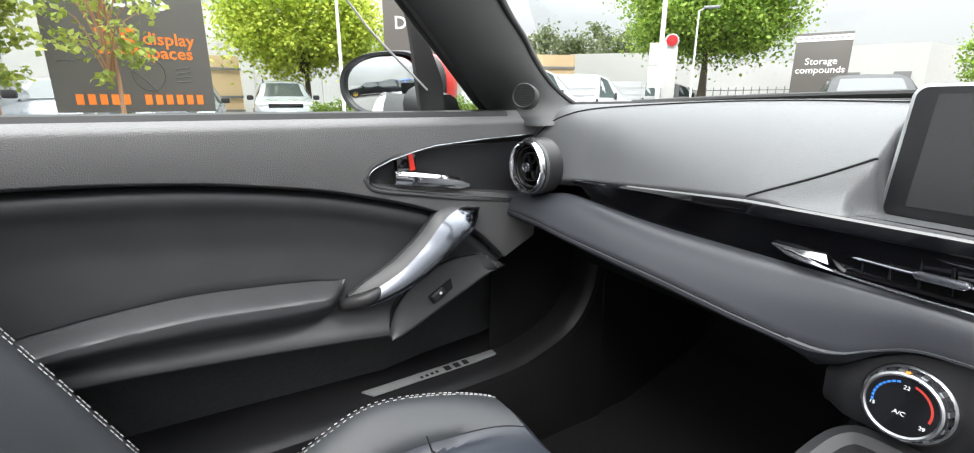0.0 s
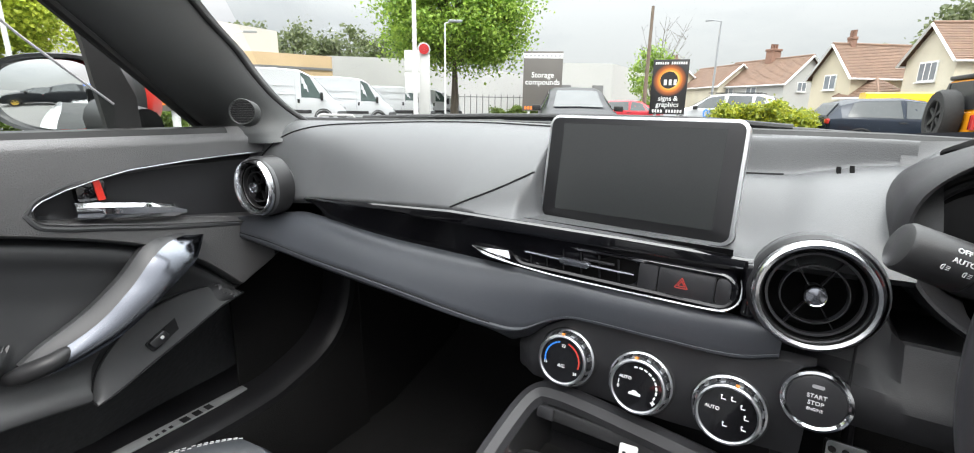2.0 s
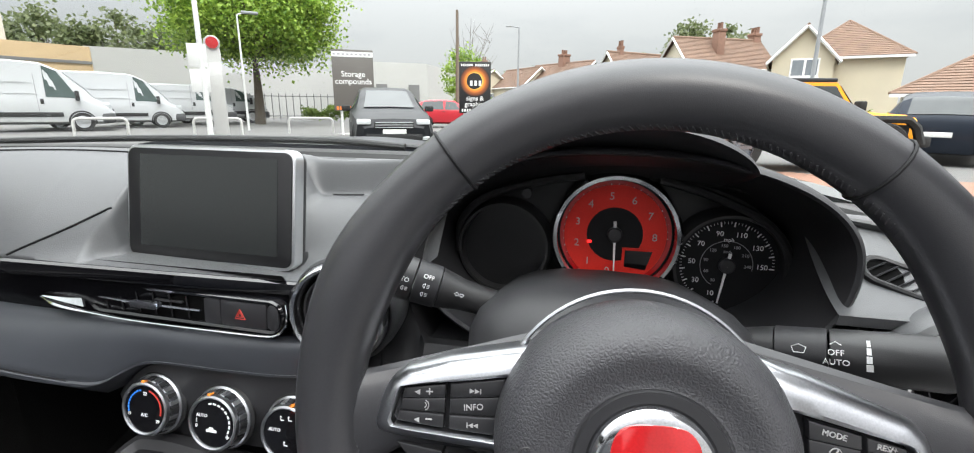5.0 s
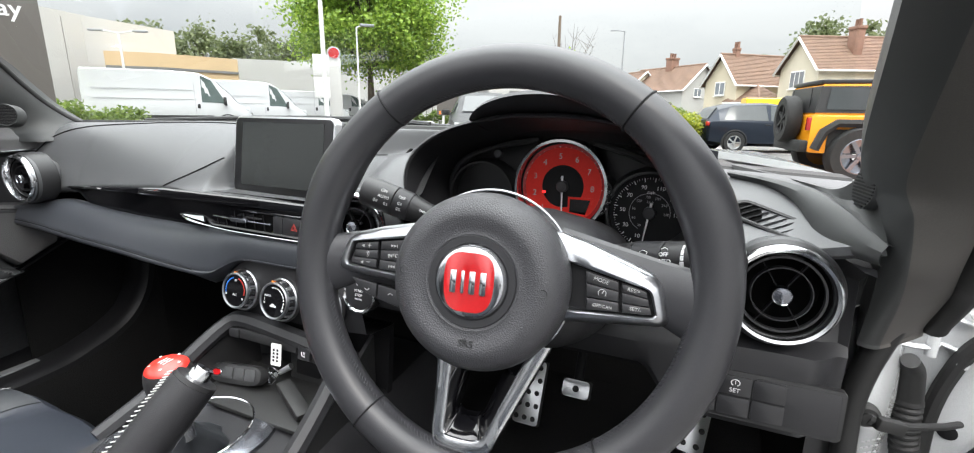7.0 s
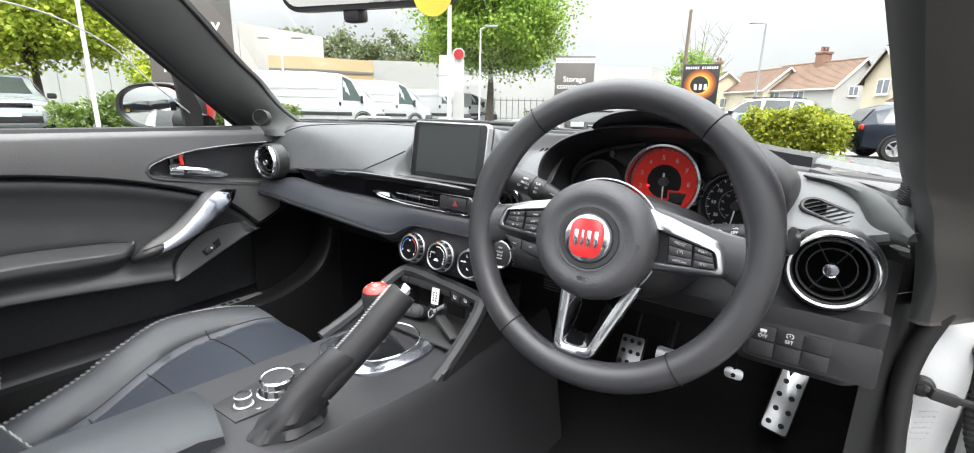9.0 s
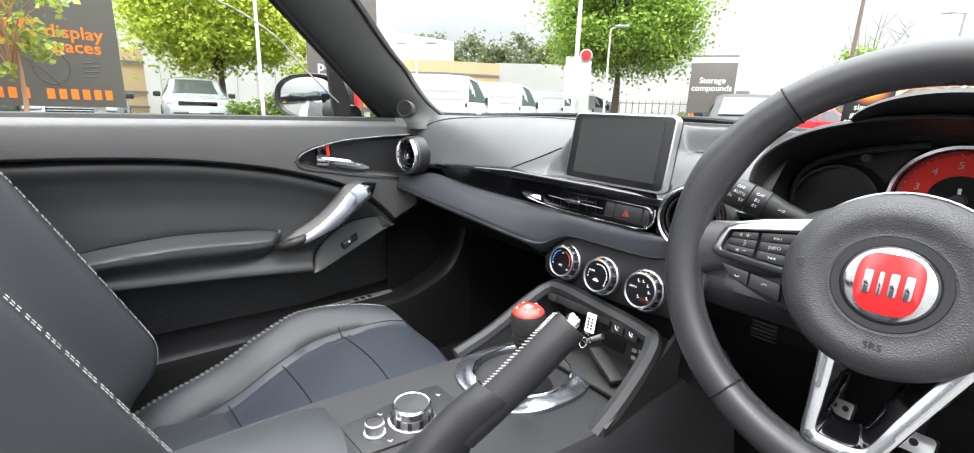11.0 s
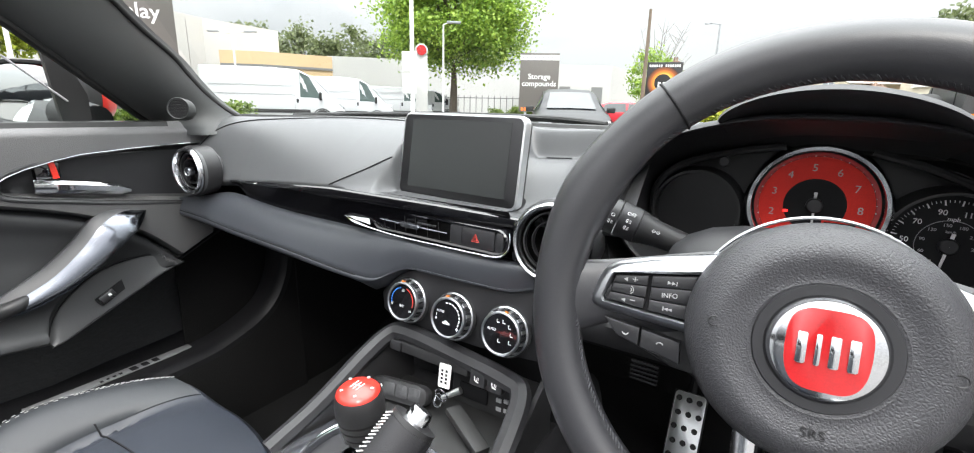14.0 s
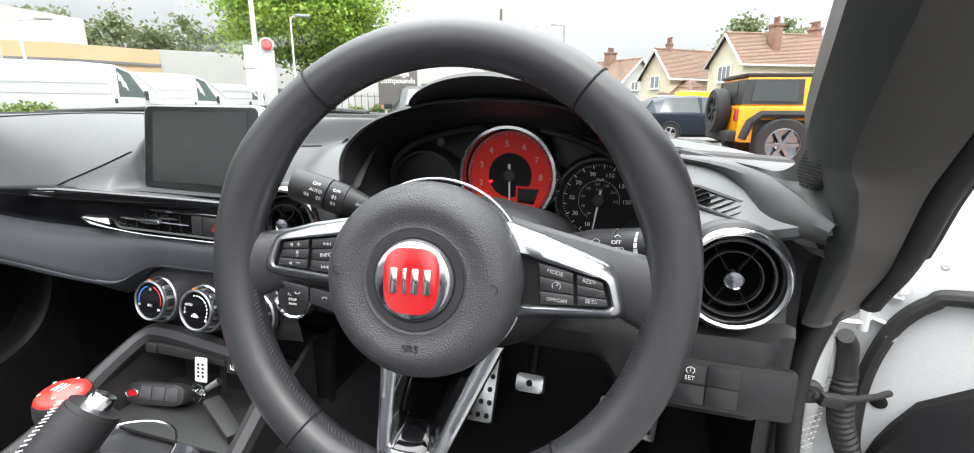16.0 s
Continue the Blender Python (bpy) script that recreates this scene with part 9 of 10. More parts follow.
    loft(bm, [[V(x - W * 0.9, y - 0.16 - 0.30 * v, 0.42 + 0.66 * v), V(x - W * 0.8, y - 0.24 - 0.30 * v, 0.42 + 0.66 * v), V(x + W * 0.8, y - 0.24 - 0.30 * v, 0.42 + 0.66 * v), V(x + W * 0.9, y - 0.16 - 0.30 * v, 0.42 + 0.66 * v)] for v in (0, 0.5, 1)], closed=True, caps=True)
    part("backrest_shell", bm, M["plastic"], t)
    bm = bmesh.new()
    slab(bm, [[back(-0.48 + 0.96 * i / 16, 0.01 + 0.52 * j / 24) + V(0, 0.0016, 0) for i in range(17)] for j in range(25)], (0, -0.003, 0))
    part("centre_panel", bm, M["leather_in"], t, "blue-black leather centre panel")
    for u in (-0.20, 0.20):
        bm = bmesh.new()
        tube(bm, [back(u, 0.02 + 0.50 * j / 20) + V(0, 0.0020, 0) for j in range(21)], 0.0012, 6)
        part("panel_seam", bm, M["dark"], t)
    for s in (-1, 1):
        bm = bmesh.new()
        for k in (0.785, 0.815):
            stitches(bm, [back(s * k, j / 60) + V(0, 0.0018, 0.001) for j in range(56)], 0.0046, 0.0022, 0.0006)
        part("backrest_stitching", bm, M["thread"], t, "pale twin stitching")
    return t


sports_seat("passenger_seat", -0.312, -0.575, "black leather sports seat with pale stitching, passenger side", "seats")
sports_seat("driver_seat", 0.395, -0.80, "black leather sports seat with pale stitching, driver side", "seats", 1)

# ---- passenger door, seen from inside ----
CUT = [(-0.95, 0.862), (-0.60, 0.866), (-0.444, 0.859), (-0.31, 0.841), (-0.22, 0.820), (-0.136, 0.793), (-0.07, 0.757), (-0.015, 0.706), (0.04, 0.64)]
BOWL_T = [(-0.232, 0.856), (-0.2312, 0.860), (-0.2285, 0.8645), (-0.222, 0.8695), (-0.20, 0.879), (-0.165, 0.889), (-0.133, 0.896), (-0.06, 0.902), (0.02, 0.906)]
BOWL_B = [(-0.232, 0.856), (-0.2312, 0.852), (-0.2285, 0.848), (-0.222, 0.8445), (-0.20, 0.839), (-0.17, 0.834), (-0.10, 0.821), (0.02, 0.803)]
ARM_T = [(-0.95, 0.668), (-0.63, 0.698), (-0.55, 0.708), (-0.46, 0.714), (-0.372, 0.710), (-0.30, 0.704), (-0.262, 0.698)]
ARM_B = [(-0.95, 0.660), (-0.58, 0.656), (-0.47, 0.650), (-0.366, 0.646), (-0.315, 0.650), (-0.285, 0.664), (-0.262, 0.690)]
RIDGE = [(-0.95, 0.628), (-0.595, 0.631), (-0.508, 0.627), (-0.40, 0.619), (-0.30, 0.610), (-0.238, 0.604), (-0.195, 0.599)]


def ridge_z(y):
    """The edge under the door card: along the door, then slanting up to the front."""
    return curve_at(RIDGE, y) if y < -0.195 else 0.599 + (y + 0.195) * 0.51


def door_x(y, z):
    r = ridge_z(y)
    c = max(curve_at(CUT, y), r + 0.004)
    # pad above the groove; below it a roll that falls back in a long hollow
    x = -0.592 + 0.026 * step(c + 0.0005, c + 0.0095, z) ** 0.7 - 0.009 * math.exp(-((z - c + 0.0012) / 0.0024) ** 2)
    x += 0.004 * math.sin(math.pi * min(1, max(0, (z - c) / (0.945 - c)))) * (z > c)
    if z < c:
        x += 0.012 * math.exp(-((c - 0.014 - z) / 0.017) ** 2) - 0.012 * step(c - 0.025, c - 0.09, z)
    x -= 0.020 * step(0.925, 0.950, z)
    if y > -0.232:
        t, b = curve_at(BOWL_T, y), curve_at(BOWL_B, y)
        x -= 0.024 * step(b - 0.002, b + 0.005, z) * (1 - step(t - 0.005, t + 0.002, z)) * step(-0.232, -0.222, y)
    if y < -0.255:
        t, b = curve_at(ARM_T, y), curve_at(ARM_B, y)
        v = (z - b) / max(0.008, t - b)
        # a scooped top down to a rounded front edge, then turned under
        m = (1 - step(0.76, 1.03, v)) ** 0.85 * step(-0.18, 0.62, v)
        x += 0.041 * m * (1 - step(-0.300, -0.262, y)) - 0.0025 * math.exp(-((v - 1.04) / 0.035) ** 2)
    if z < c - 0.02:
        x += 0.020 * step(r + 0.045, r + 0.006, z)
    x -= 0.052 * step(r + 0.004, r - 0.016, z) + 0.45 * min(0.16, max(0.0, r - 0.014 - z))
    return x


door_l = thing("passenger_door", "closed passenger door with padded charcoal trim", "car door", (-0.60, -0.40, 0.45))
def levels(marks, counts, top):
    """Heights between the given marks, never falling."""
    for i in range(1, len(marks)):
        marks[i] = min(top, max(marks[i], marks[i - 1] + 0.0006))
    zs = []
    for (z0, z1), n in zip(zip(marks, marks[1:]), counts):
        zs += [z0 + (z1 - z0) * i / n for i in range(n)]
    return zs + [marks[-1]]


bm = bmesh.new()
card, pad = [], []
for y in list(np.linspace(-0.95, -0.245, 170)) + list(np.linspace(-0.243, -0.200, 46)) + list(np.linspace(-0.197, 0.050, 70)) + list(np.linspace(0.054, 0.14, 16)):
    r = ridge_z(y)
    b, t, c = curve_at(ARM_B, y), curve_at(ARM_T, y), max(curve_at(CUT, y), r + 0.004)
    zs = levels([0.44, r - 0.10, r - 0.018, r + 0.007, r + 0.030, b - 0.013, b + 0.023, t - 0.020, t + 0.006, c - 0.050, c - 0.007, c + 0.003], (4, 6, 10, 6, 4, 10, 8, 14, 8, 12, 10), c + 0.003)
    card.append([V(door_x(y, z), y, z) for z in zs])
    if y > 0.05:
        continue
    b, t = curve_at(BOWL_B, y), curve_at(BOWL_T, y)
    zs = levels([c + 0.003, c + 0.012, b - 0.003, b + 0.006, t - 0.006, t + 0.003, 0.925, 0.945], (10, 5, 8, 8, 8, 12, 6), 0.945)
    pad.append([V(door_x(y, z), y, z) for z in zs])
loft(bm, [r[14:] for r in card])
part("door_card", bm, M["doorskin"], door_l)
bm = bmesh.new()
loft(bm, [r[:15] for r in card])
part("lower_card", bm, M["bumper"], door_l, "hard black lower door panel")
bm = bmesh.new()
loft(bm, pad)
part("upper_pad", bm, M["door"], door_l, "grained upper door pad")
# dished plate behind the handle, recess shade put into its dark colour, and the raised lip round it
bm = bmesh.new()
rows = []
for y in np.linspace(-0.226, 0.048, 90):
    b, t = curve_at(BOWL_B, y), curve_at(BOWL_T, y)
    rows.append([V(door_x(y, b + (t - b) * k) + 0.0012, y, b + (t - b) * k) for k in (0.10, 0.25, 0.4, 0.5, 0.6, 0.75, 0.90)])
loft(bm, rows)
part("handle_bowl", bm, M["plastic_soft"], door_l, "smooth handle bowl with recess shade in its colour")
bm = bmesh.new()
lip = [V(-0.5655, y, curve_at(BOWL_B, y) - 0.0045) for y in np.linspace(0.030, -0.2312, 90)] + [V(-0.5655, -0.2365, 0.856)] + [V(-0.5655, y, curve_at(BOWL_T, y) + 0.0045) for y in np.linspace(-0.2312, -0.12, 40)]
tube(bm, lip, [0.0042 * (1 - 0.8 * step(0.75, 1.0, i / len(lip))) for i in range(len(lip))], 10)
part("bowl_lip", bm, M["doorskin"], door_l)
bm = bmesh.new()
rows = []
for y in np.linspace(-0.95, 0.0, 60):
    zz = 0.938 + 0.0 * y
    rows.append([V(-0.574, y, zz - 0.002), V(-0.578, y, zz + 0.006), V(-0.586, y, zz + 0.008), V(-0.592, y, zz + 0.003), V(-0.592, y, zz - 0.01)])
loft(bm, rows)
part("window_seal", bm, M["rubber"], door_l)
bm = bmesh.new()
box(bm, pose(-0.775, -0.45, 0.66), 0.05, 1.06, 0.52, 0.02)
part("outer_skin", bm, M["white_body"], door_l, "white outer skin")
bm = bmesh.new()
box(bm, pose(-0.68, -0.45, 0.905), 0.19, 1.0, 0.03, 0.01)
part("waist_rail", bm, M["rubber"], door_l)
# highlight on the plastic lip over the handle bowl, drawn as a thin silver tube
bm = bmesh.new()
tube(bm, [V(door_x(y, along(BOWL_T, y) + 0.003) + 0.003, y, along(BOWL_T, y) + 0.001) for y in np.linspace(-0.231, 0.045, 130)], 0.0006, 6)
part("bowl_lip_line", bm, M["satin"], door_l, "silver line standing for the lip highlight")
bm = bmesh.new()
tube(bm, [V(door_x(y, along(BOWL_B, y) - 0.003) + 0.002, y, along(BOWL_B, y)) for y in np.linspace(-0.231, 0.045, 130)], 0.0009, 6)
part("bowl_lip_line", bm, M["plastic"], door_l)
# door handle
bm = bmesh.new()
rows = []
for u in np.linspace(0, 1, 24):
    y = -0.192 + 0.120 * u
    z = 0.8535 - 0.012 * u - 0.008 * u * u
    h = 0.0098 * (1 - 0.12 * u) * (1 - 0.55 * step(0.86, 1.0, u))
    o = 0.010 * math.sin(math.pi * min(1, u + 0.15))
    x = -0.586 + 0.014 + o
    rows.append([V(x, y, z - h), V(x + 0.004, y, z - h * 0.4), V(x + 0.004, y, z + h * 0.5), V(x, y, z + h), V(x - 0.008, y, z + h), V(x - 0.008, y, z - h)])
loft(bm, rows, closed=True, caps=True)
part("handle", bm, M["chrome"], door_l, "chrome door handle")
bm = bmesh.new()
box(bm, pose(-0.580, -0.172, 0.874, 0, 0, 0), 0.016, 0.032, 0.028, 0.006)
part("lock_housing", bm, M["gloss"], door_l)
bm = bmesh.new()
box(bm, pose(-0.5715, -0.1655, 0.8745, 8, 0, 0), 0.004, 0.0075, 0.024, 0.001)
part("lock_tab", bm, M["red_tag"], door_l, "red unlocked tab")
# grab handle: a dark back edge and a broad silver face
G_UP = smooth_curve([(-0.582, -0.266, 0.684), (-0.578, -0.246, 0.700), (-0.570, -0.201, 0.7295), (-0.565, -0.161, 0.765), (-0.564, -0.133, 0.796), (-0.568, -0.105, 0.8065), (-0.580, -0.058, 0.802)], 44)
G_RIDGE = smooth_curve([(-0.574, -0.263, 0.679), (-0.566, -0.240, 0.690), (-0.554, -0.196, 0.717), (-0.549, -0.158, 0.752), (-0.549, -0.128, 0.785), (-0.556, -0.099, 0.8005), (-0.573, -0.057, 0.800)], 44)
G_LOW = smooth_curve([(-0.566, -0.262, 0.670), (-0.553, -0.229, 0.6755), (-0.539, -0.176, 0.7005), (-0.531, -0.126, 0.740), (-0.532, -0.096, 0.763), (-0.539, -0.079, 0.776), (-0.566, -0.055, 0.797)], 44)
bm = bmesh.new()
loft(bm, [[u + V(-0.016, 0, -0.004), u, u.lerp(r, 0.5) + V(0.002, 0, 0.0008), r, r + V(-0.004, 0, -0.004)] for u, r in zip(G_UP, G_RIDGE)])
part("grab_handle_back", bm, M["doorskin"], door_l, "dark plastic back edge")
bm = bmesh.new()
loft(bm, [[r, r.lerp(l, 0.12) + V(0.0016, 0, 0), r.lerp(l, 0.4) + V(0.0040, 0, 0.001), r.lerp(l, 0.7) + V(0.0036, 0, 0), r.lerp(l, 0.94) + V(0.0008, 0, 0), l, l + V(-0.010, 0, 0.002), u + V(-0.016, 0, -0.004)] for u, r, l in zip(G_UP, G_RIDGE, G_LOW)], caps=True)
part("grab_handle", bm, M["blade"], door_l, "satin silver grab handle")
bm = bmesh.new()
tube(bm, smooth_curve([(-0.590, -0.276, 0.668), (-0.573, -0.262, 0.676), (-0.560, -0.238, 0.686), (-0.572, -0.215, 0.694)], 14), [0.008, 0.009, 0.010, 0.011, 0.0115, 0.0115, 0.0115, 0.011, 0.0105, 0.010, 0.009, 0.008, 0.007, 0.006], 12)
part("grab_foot", bm, M["plastic"], door_l)
# window switch on its leaf-shaped plate, flush with the card
LEAF_T = [(-0.208, 0.606), (-0.200, 0.637), (-0.173, 0.673), (-0.129, 0.702), (-0.064, 0.712), (-0.020, 0.701), (-0.006, 0.690)]
LEAF_B = [(-0.208, 0.602), (-0.190, 0.608), (-0.140, 0.632), (-0.084, 0.659), (-0.040, 0.680), (-0.006, 0.690)]
bm = bmesh.new()
rows = []
for y in np.linspace(-0.208, -0.006, 40):
    b, t = curve_at(LEAF_B, y), curve_at(LEAF_T, y)
    rows.append([V(-0.569 - 0.018 * k / 8 - 0.03 * (abs(k - 4) == 4), y, b + (t - b) * (0.01 + 0.98 * min(1, max(0, (k - 0.9) / 6.2))) if abs(k - 4) < 4 else b + (t - b) * k / 8) for k in range(9)])
loft(bm, rows, caps=True)
plate_l = part("switch_plate", bm, M["doorskin"], door_l)
bm = bmesh.new()
tube(bm, [V(-0.5875, y, curve_at(LEAF_T, y)) for y in np.linspace(-0.208, -0.006, 40)] + [V(-0.5700, y, curve_at(LEAF_B, y)) for y in np.linspace(-0.006, -0.208, 40)], 0.0016, 6, closed=True)
part("plate_joint", bm, M["dark"], door_l)
sp = Matrix.Translation((-0.5785, -0.120, 0.664)) @ Matrix.Rotation(radians(-14), 4, "Y") @ Matrix(((0, 0, 1, 0), (1, 0, 0, 0), (0, 1, 0, 0), (0, 0, 0, 1)))
bm = bmesh.new()
prism(bm, sp @ pose(0, 0, 0.002, 0, 0, 28), rounded(0.050, 0.016, 0.003), 0.0022)
part("switch_well", bm, M["dark"], plate_l)
bm = bmesh.new()
box(bm, sp @ pose(-0.009, -0.004, 0.006, 0, 0, 28), 0.024, 0.013, 0.007, 0.002)
part("window_switch", bm, M["key"], plate_l)
bm = bmesh.new()
box(bm, sp @ pose(-0.006, -0.002, 0.0098, 0, 0, 28), 0.0040, 0.0040, 0.0004)
part("switch_symbol", bm, M["print"], plate_l)

# sill with bright plate: it runs on past the door and sweeps up the side of the footwell
SILL_Z = [(-0.95, 0.484), (-0.10, 0.486), (0.02, 0.492), (0.07, 0.505), (0.115, 0.522), (0.150, 0.545), (0.176, 0.580), (0.192, 0.625), (0.200, 0.69), (0.204, 0.78)]
bm = bmesh.new()
rows = []
for i in range(70):
    y = -0.95 + 0.85 * i / 20 if i < 20 else -0.10 + 0.304 * ((i - 20) / 49) ** 0.72
    z = curve_at(SILL_Z, y) + 0.004
    d = (curve_at(SILL_Z, y + 0.003) - curve_at(SILL_Z, y - 0.003)) / 0.006
    n = V(0, -d, 1).normalized()
    e = V(-0.562, y, z)
    rows.append([V(-0.72, y, z - 0.002), V(-0.640, y, z + 0.003), V(-0.596, y, z + 0.003), e + V(-0.020, 0, 0) + n * 0.002, e + V(-0.009, 0, 0) - n * 0.001, e + V(-0.002, 0, 0) - n * 0.007, e - n * 0.018, V(-0.553, y + 0.012 * step(0, 0.2, y), min(z - 0.05, 0.47)), V(-0.545, y + 0.012 * step(0, 0.2, y), 0.33)])
loft(bm, [r[:7] for r in rows])
solid("sill_left", bm, M["sill"], "black plastic door sill cover", "sill", kind="structure")
bm = bmesh.new()
loft(bm, [r[6:] for r in rows])
slab(bm, [[V(-0.553, 0.214, 0.33), V(-0.553, 0.214, 0.80)], [V(-0.560, 0.45, 0.33), V(-0.560, 0.45, 0.82)], [V(-0.570, 0.69, 0.33), V(-0.570, 0.69, 0.82)]], (-0.006, 0, 0))
solid("sill_side", bm, M["carpet"], "black carpeted inner side of the sill", "sill", kind="structure")
sp2 = thing("sill_plate", "brushed metal sill plate with dark model lettering bars", "sill plate", (-0.615, -0.11, 0.495))
bm = bmesh.new()
prism(bm, pose(0, 0, 0.4945), [(-0.632, 0.012), (-0.612, 0.010), (-0.600, -0.235), (-0.620, -0.250)], 0.003, 0.001)
part("plate", bm, M["sill_metal"], sp2)
for k, (yy, w) in enumerate(((-0.060, 0.012), (-0.078, 0.014), (-0.097, 0.014), (-0.118, 0.006), (-0.128, 0.006), (-0.138, 0.006), (-0.148, 0.006))):
    bm = bmesh.new()
    box(bm, pose(-0.616 + 0.004 * k * 0.3, yy, 0.4978, 0, 0, 3), 0.014 if k < 3 else 0.006, w * 0.8, 0.0008)
    part("lettering_bar", bm, M["dark"], sp2)

# ---- windscreen pillars, quarter post, mirror ----
pil_l = thing("pillar_left", "charcoal windscreen pillar trim with round tweeter", "pillar", (-0.55, 0.02, 0.94), kind="structure")
bm = bmesh.new()
rows = []
outer = smooth_curve([(-0.572, 0.022, 0.922), (-0.598, 0.006, 0.934), (-0.628, -0.014, 0.950), (-0.541, -0.115, 1.010), (-0.412, -0.266, 1.100), (-0.196, -0.518, 1.250), (-0.11, -0.62, 1.31)], 44)
inner = smooth_curve([(-0.500, 0.140, 0.938), (-0.526, 0.122, 0.944), (-0.545, 0.100, 0.956), (-0.562, 0.070, 0.985), (-0.566, 0.040, 1.020), (-0.558, 0.010, 1.053), (-0.521, -0.053, 1.092), (-0.430, -0.17, 1.165), (-0.319, -0.32, 1.250), (-0.25, -0.41, 1.31)], 44)
for O, I in zip(outer, inner):
    n = V(0.62, -0.62, -0.30).normalized()
    row = [O + V(-0.02, 0.0, 0.02), O]
    for u in (0.06, 0.14, 0.3, 0.5, 0.7, 0.86, 0.95):
        row.append(O.lerp(I, u) + n * 0.020 * math.sin(math.pi * u) ** 0.7)
    row += [I, I + V(-0.02, 0.03, 0.0), O.lerp(I, 0.5) + V(-0.04, 0.05, 0.02)]
    rows.append(row)
loft(bm, rows, closed=True, caps=True)
part("pillar_trim", bm, M["pillar"], pil_l)
bm = bmesh.new()
tube(bm, [r[9] + V(-0.002, 0.004, 0.002) for r in rows], 0.0045, 10)
part("windscreen_seal", bm, M["rubber"], pil_l)
bm = bmesh.new()
tube(bm, [r[1] + V(-0.004, 0.0, -0.001) for r in rows], 0.0065, 10)
part("door_seal", bm, M["rubber"], pil_l)
tw = Matrix.Translation((-0.5300, 0.0005, 0.967)) @ V(0.62, -0.72, 0.12).to_track_quat("Z", "Y").to_matrix().to_4x4()
bm = bmesh.new()
lathe(bm, tw, [(0.0185, -0.020), (0.0185, 0.001), (0.0172, 0.0030), (0.0160, 0.0022), (0.0158, 0.0005)], 36, caps=False)
tweeter = part("tweeter", bm, M["pillar"], pil_l, "round tweeter grille")
bm = bmesh.new()
lathe(bm, tw, [(0.0160, 0.0005), (0.0001, 0.0006)], 32, caps=False)
part("grille", bm, M["face"], tweeter)
for k in range(-6, 7):
    bm = bmesh.new()
    w = math.sqrt(max(0.0, 0.0160 ** 2 - (0.0024 * k) ** 2))
    box(bm, tw @ pose(0, 0.0024 * k, 0.0014), 2 * w, 0.0012, 0.0012)
    part("grille_bar", bm, M["plastic"], tweeter)

bm = bmesh.new()
rows = [[V(-0.600, yb, z), V(-0.600, yf, z2), V(-0.612, yf, z2), V(-0.612, yb, z)] for yb, yf, z, z2 in ((-0.134, -0.098, 0.930, 0.930), (-0.140, -0.099, 0.985, 0.985), (-0.146, -0.112, 1.045, 1.020), (-0.153, -0.130, 1.085, 1.062))]
loft(bm, rows, closed=True, caps=True)
part("quarter_post", bm, M["rubber"], door_l, "black quarter-light post")
bm = bmesh.new()
slab(bm, [[V(-0.606, -0.088, 0.935), V(-0.606, -0.020, 0.935)], [V(-0.606, -0.10, 1.03), V(-0.606, -0.095, 1.03)]], (-0.003, 0, 0))
qg = part("quarter_glass", bm, M["glass"], door_l)
qg.visible_shadow = False
bm = bmesh.new()
arc = smooth_curve([(-0.600, -0.85, 1.10), (-0.597, -0.60, 1.155), (-0.592, -0.38, 1.155), (-0.594, -0.26, 1.105), (-0.598, -0.20, 1.045), (-0.600, -0.125, 0.975)], 40)
rows = [[V(p.x, p.y, 0.935), V(p.x, p.y, (0.935 + p.z) / 2), p] for p in arc]
slab(bm, rows, (-0.004, 0, 0))
sg = part("side_glass", bm, M["glass"], door_l)
sg.visible_shadow = False
bm = bmesh.new()
tube(bm, arc, 0.0016, 6)
part("glass_edge", bm, M["print_grey"], door_l)

mirror = thing("door_mirror", "black door mirror with red front shell", "mirror", (-0.755, -0.14, 0.92))
MM = Matrix.Translation((-0.755, -0.140, 0.9855)) @ V(0.562, -0.827, -0.022).to_track_quat("Z", "Y").to_matrix().to_4x4()


def mirror_shape(k, h, dx=0.0):
    out = []
    for i in range(48):
        a = 2 * math.pi * i / 48
        c, s = math.cos(a), math.sin(a)
        # blunt at the inner end, drawn out and rounded at the outer
        x = 0.094 * math.copysign(abs(c) ** (0.75 if c < 0 else 0.45), c)
        y = 0.0560 * math.copysign(abs(s) ** 0.85, s) * (1 - 0.10 * (x < 0) * abs(x) / 0.094)
        out.append(MM @ V(x * k + dx, y * k - 0.0, h))
    return out


bm = bmesh.new()
loft(bm, [mirror_shape(0.86, -0.004), mirror_shape(0.90, 0.006), mirror_shape(0.97, 0.008), mirror_shape(1.0, 0.002), mirror_shape(1.02, -0.02), mirror_shape(1.0, -0.045, 0.006)], closed=True)
part("housing", bm, M["plastic"], mirror, "black mirror housing")
bm = bmesh.new()
loft(bm, [mirror_shape(1.0, -0.045, 0.006), mirror_shape(1.005, -0.050, 0.008), mirror_shape(0.93, -0.078, 0.014), mirror_shape(0.70, -0.100, 0.02), mirror_shape(0.30, -0.110, 0.025)], closed=True, caps=True)
part("red_shell", bm, M["red"], mirror, "red front shell")
bm = bmesh.new()
loft(bm, [mirror_shape(0.84 * k, 0.0002 + 0.0042 * (1 - k * k), -0.008) for k in (1.0, 0.95, 0.9, 0.8, 0.7, 0.6, 0.5, 0.4, 0.3, 0.2, 0.1, 0.01)], closed=True)
part("mirror_glass", bm, M["mirror"], mirror)
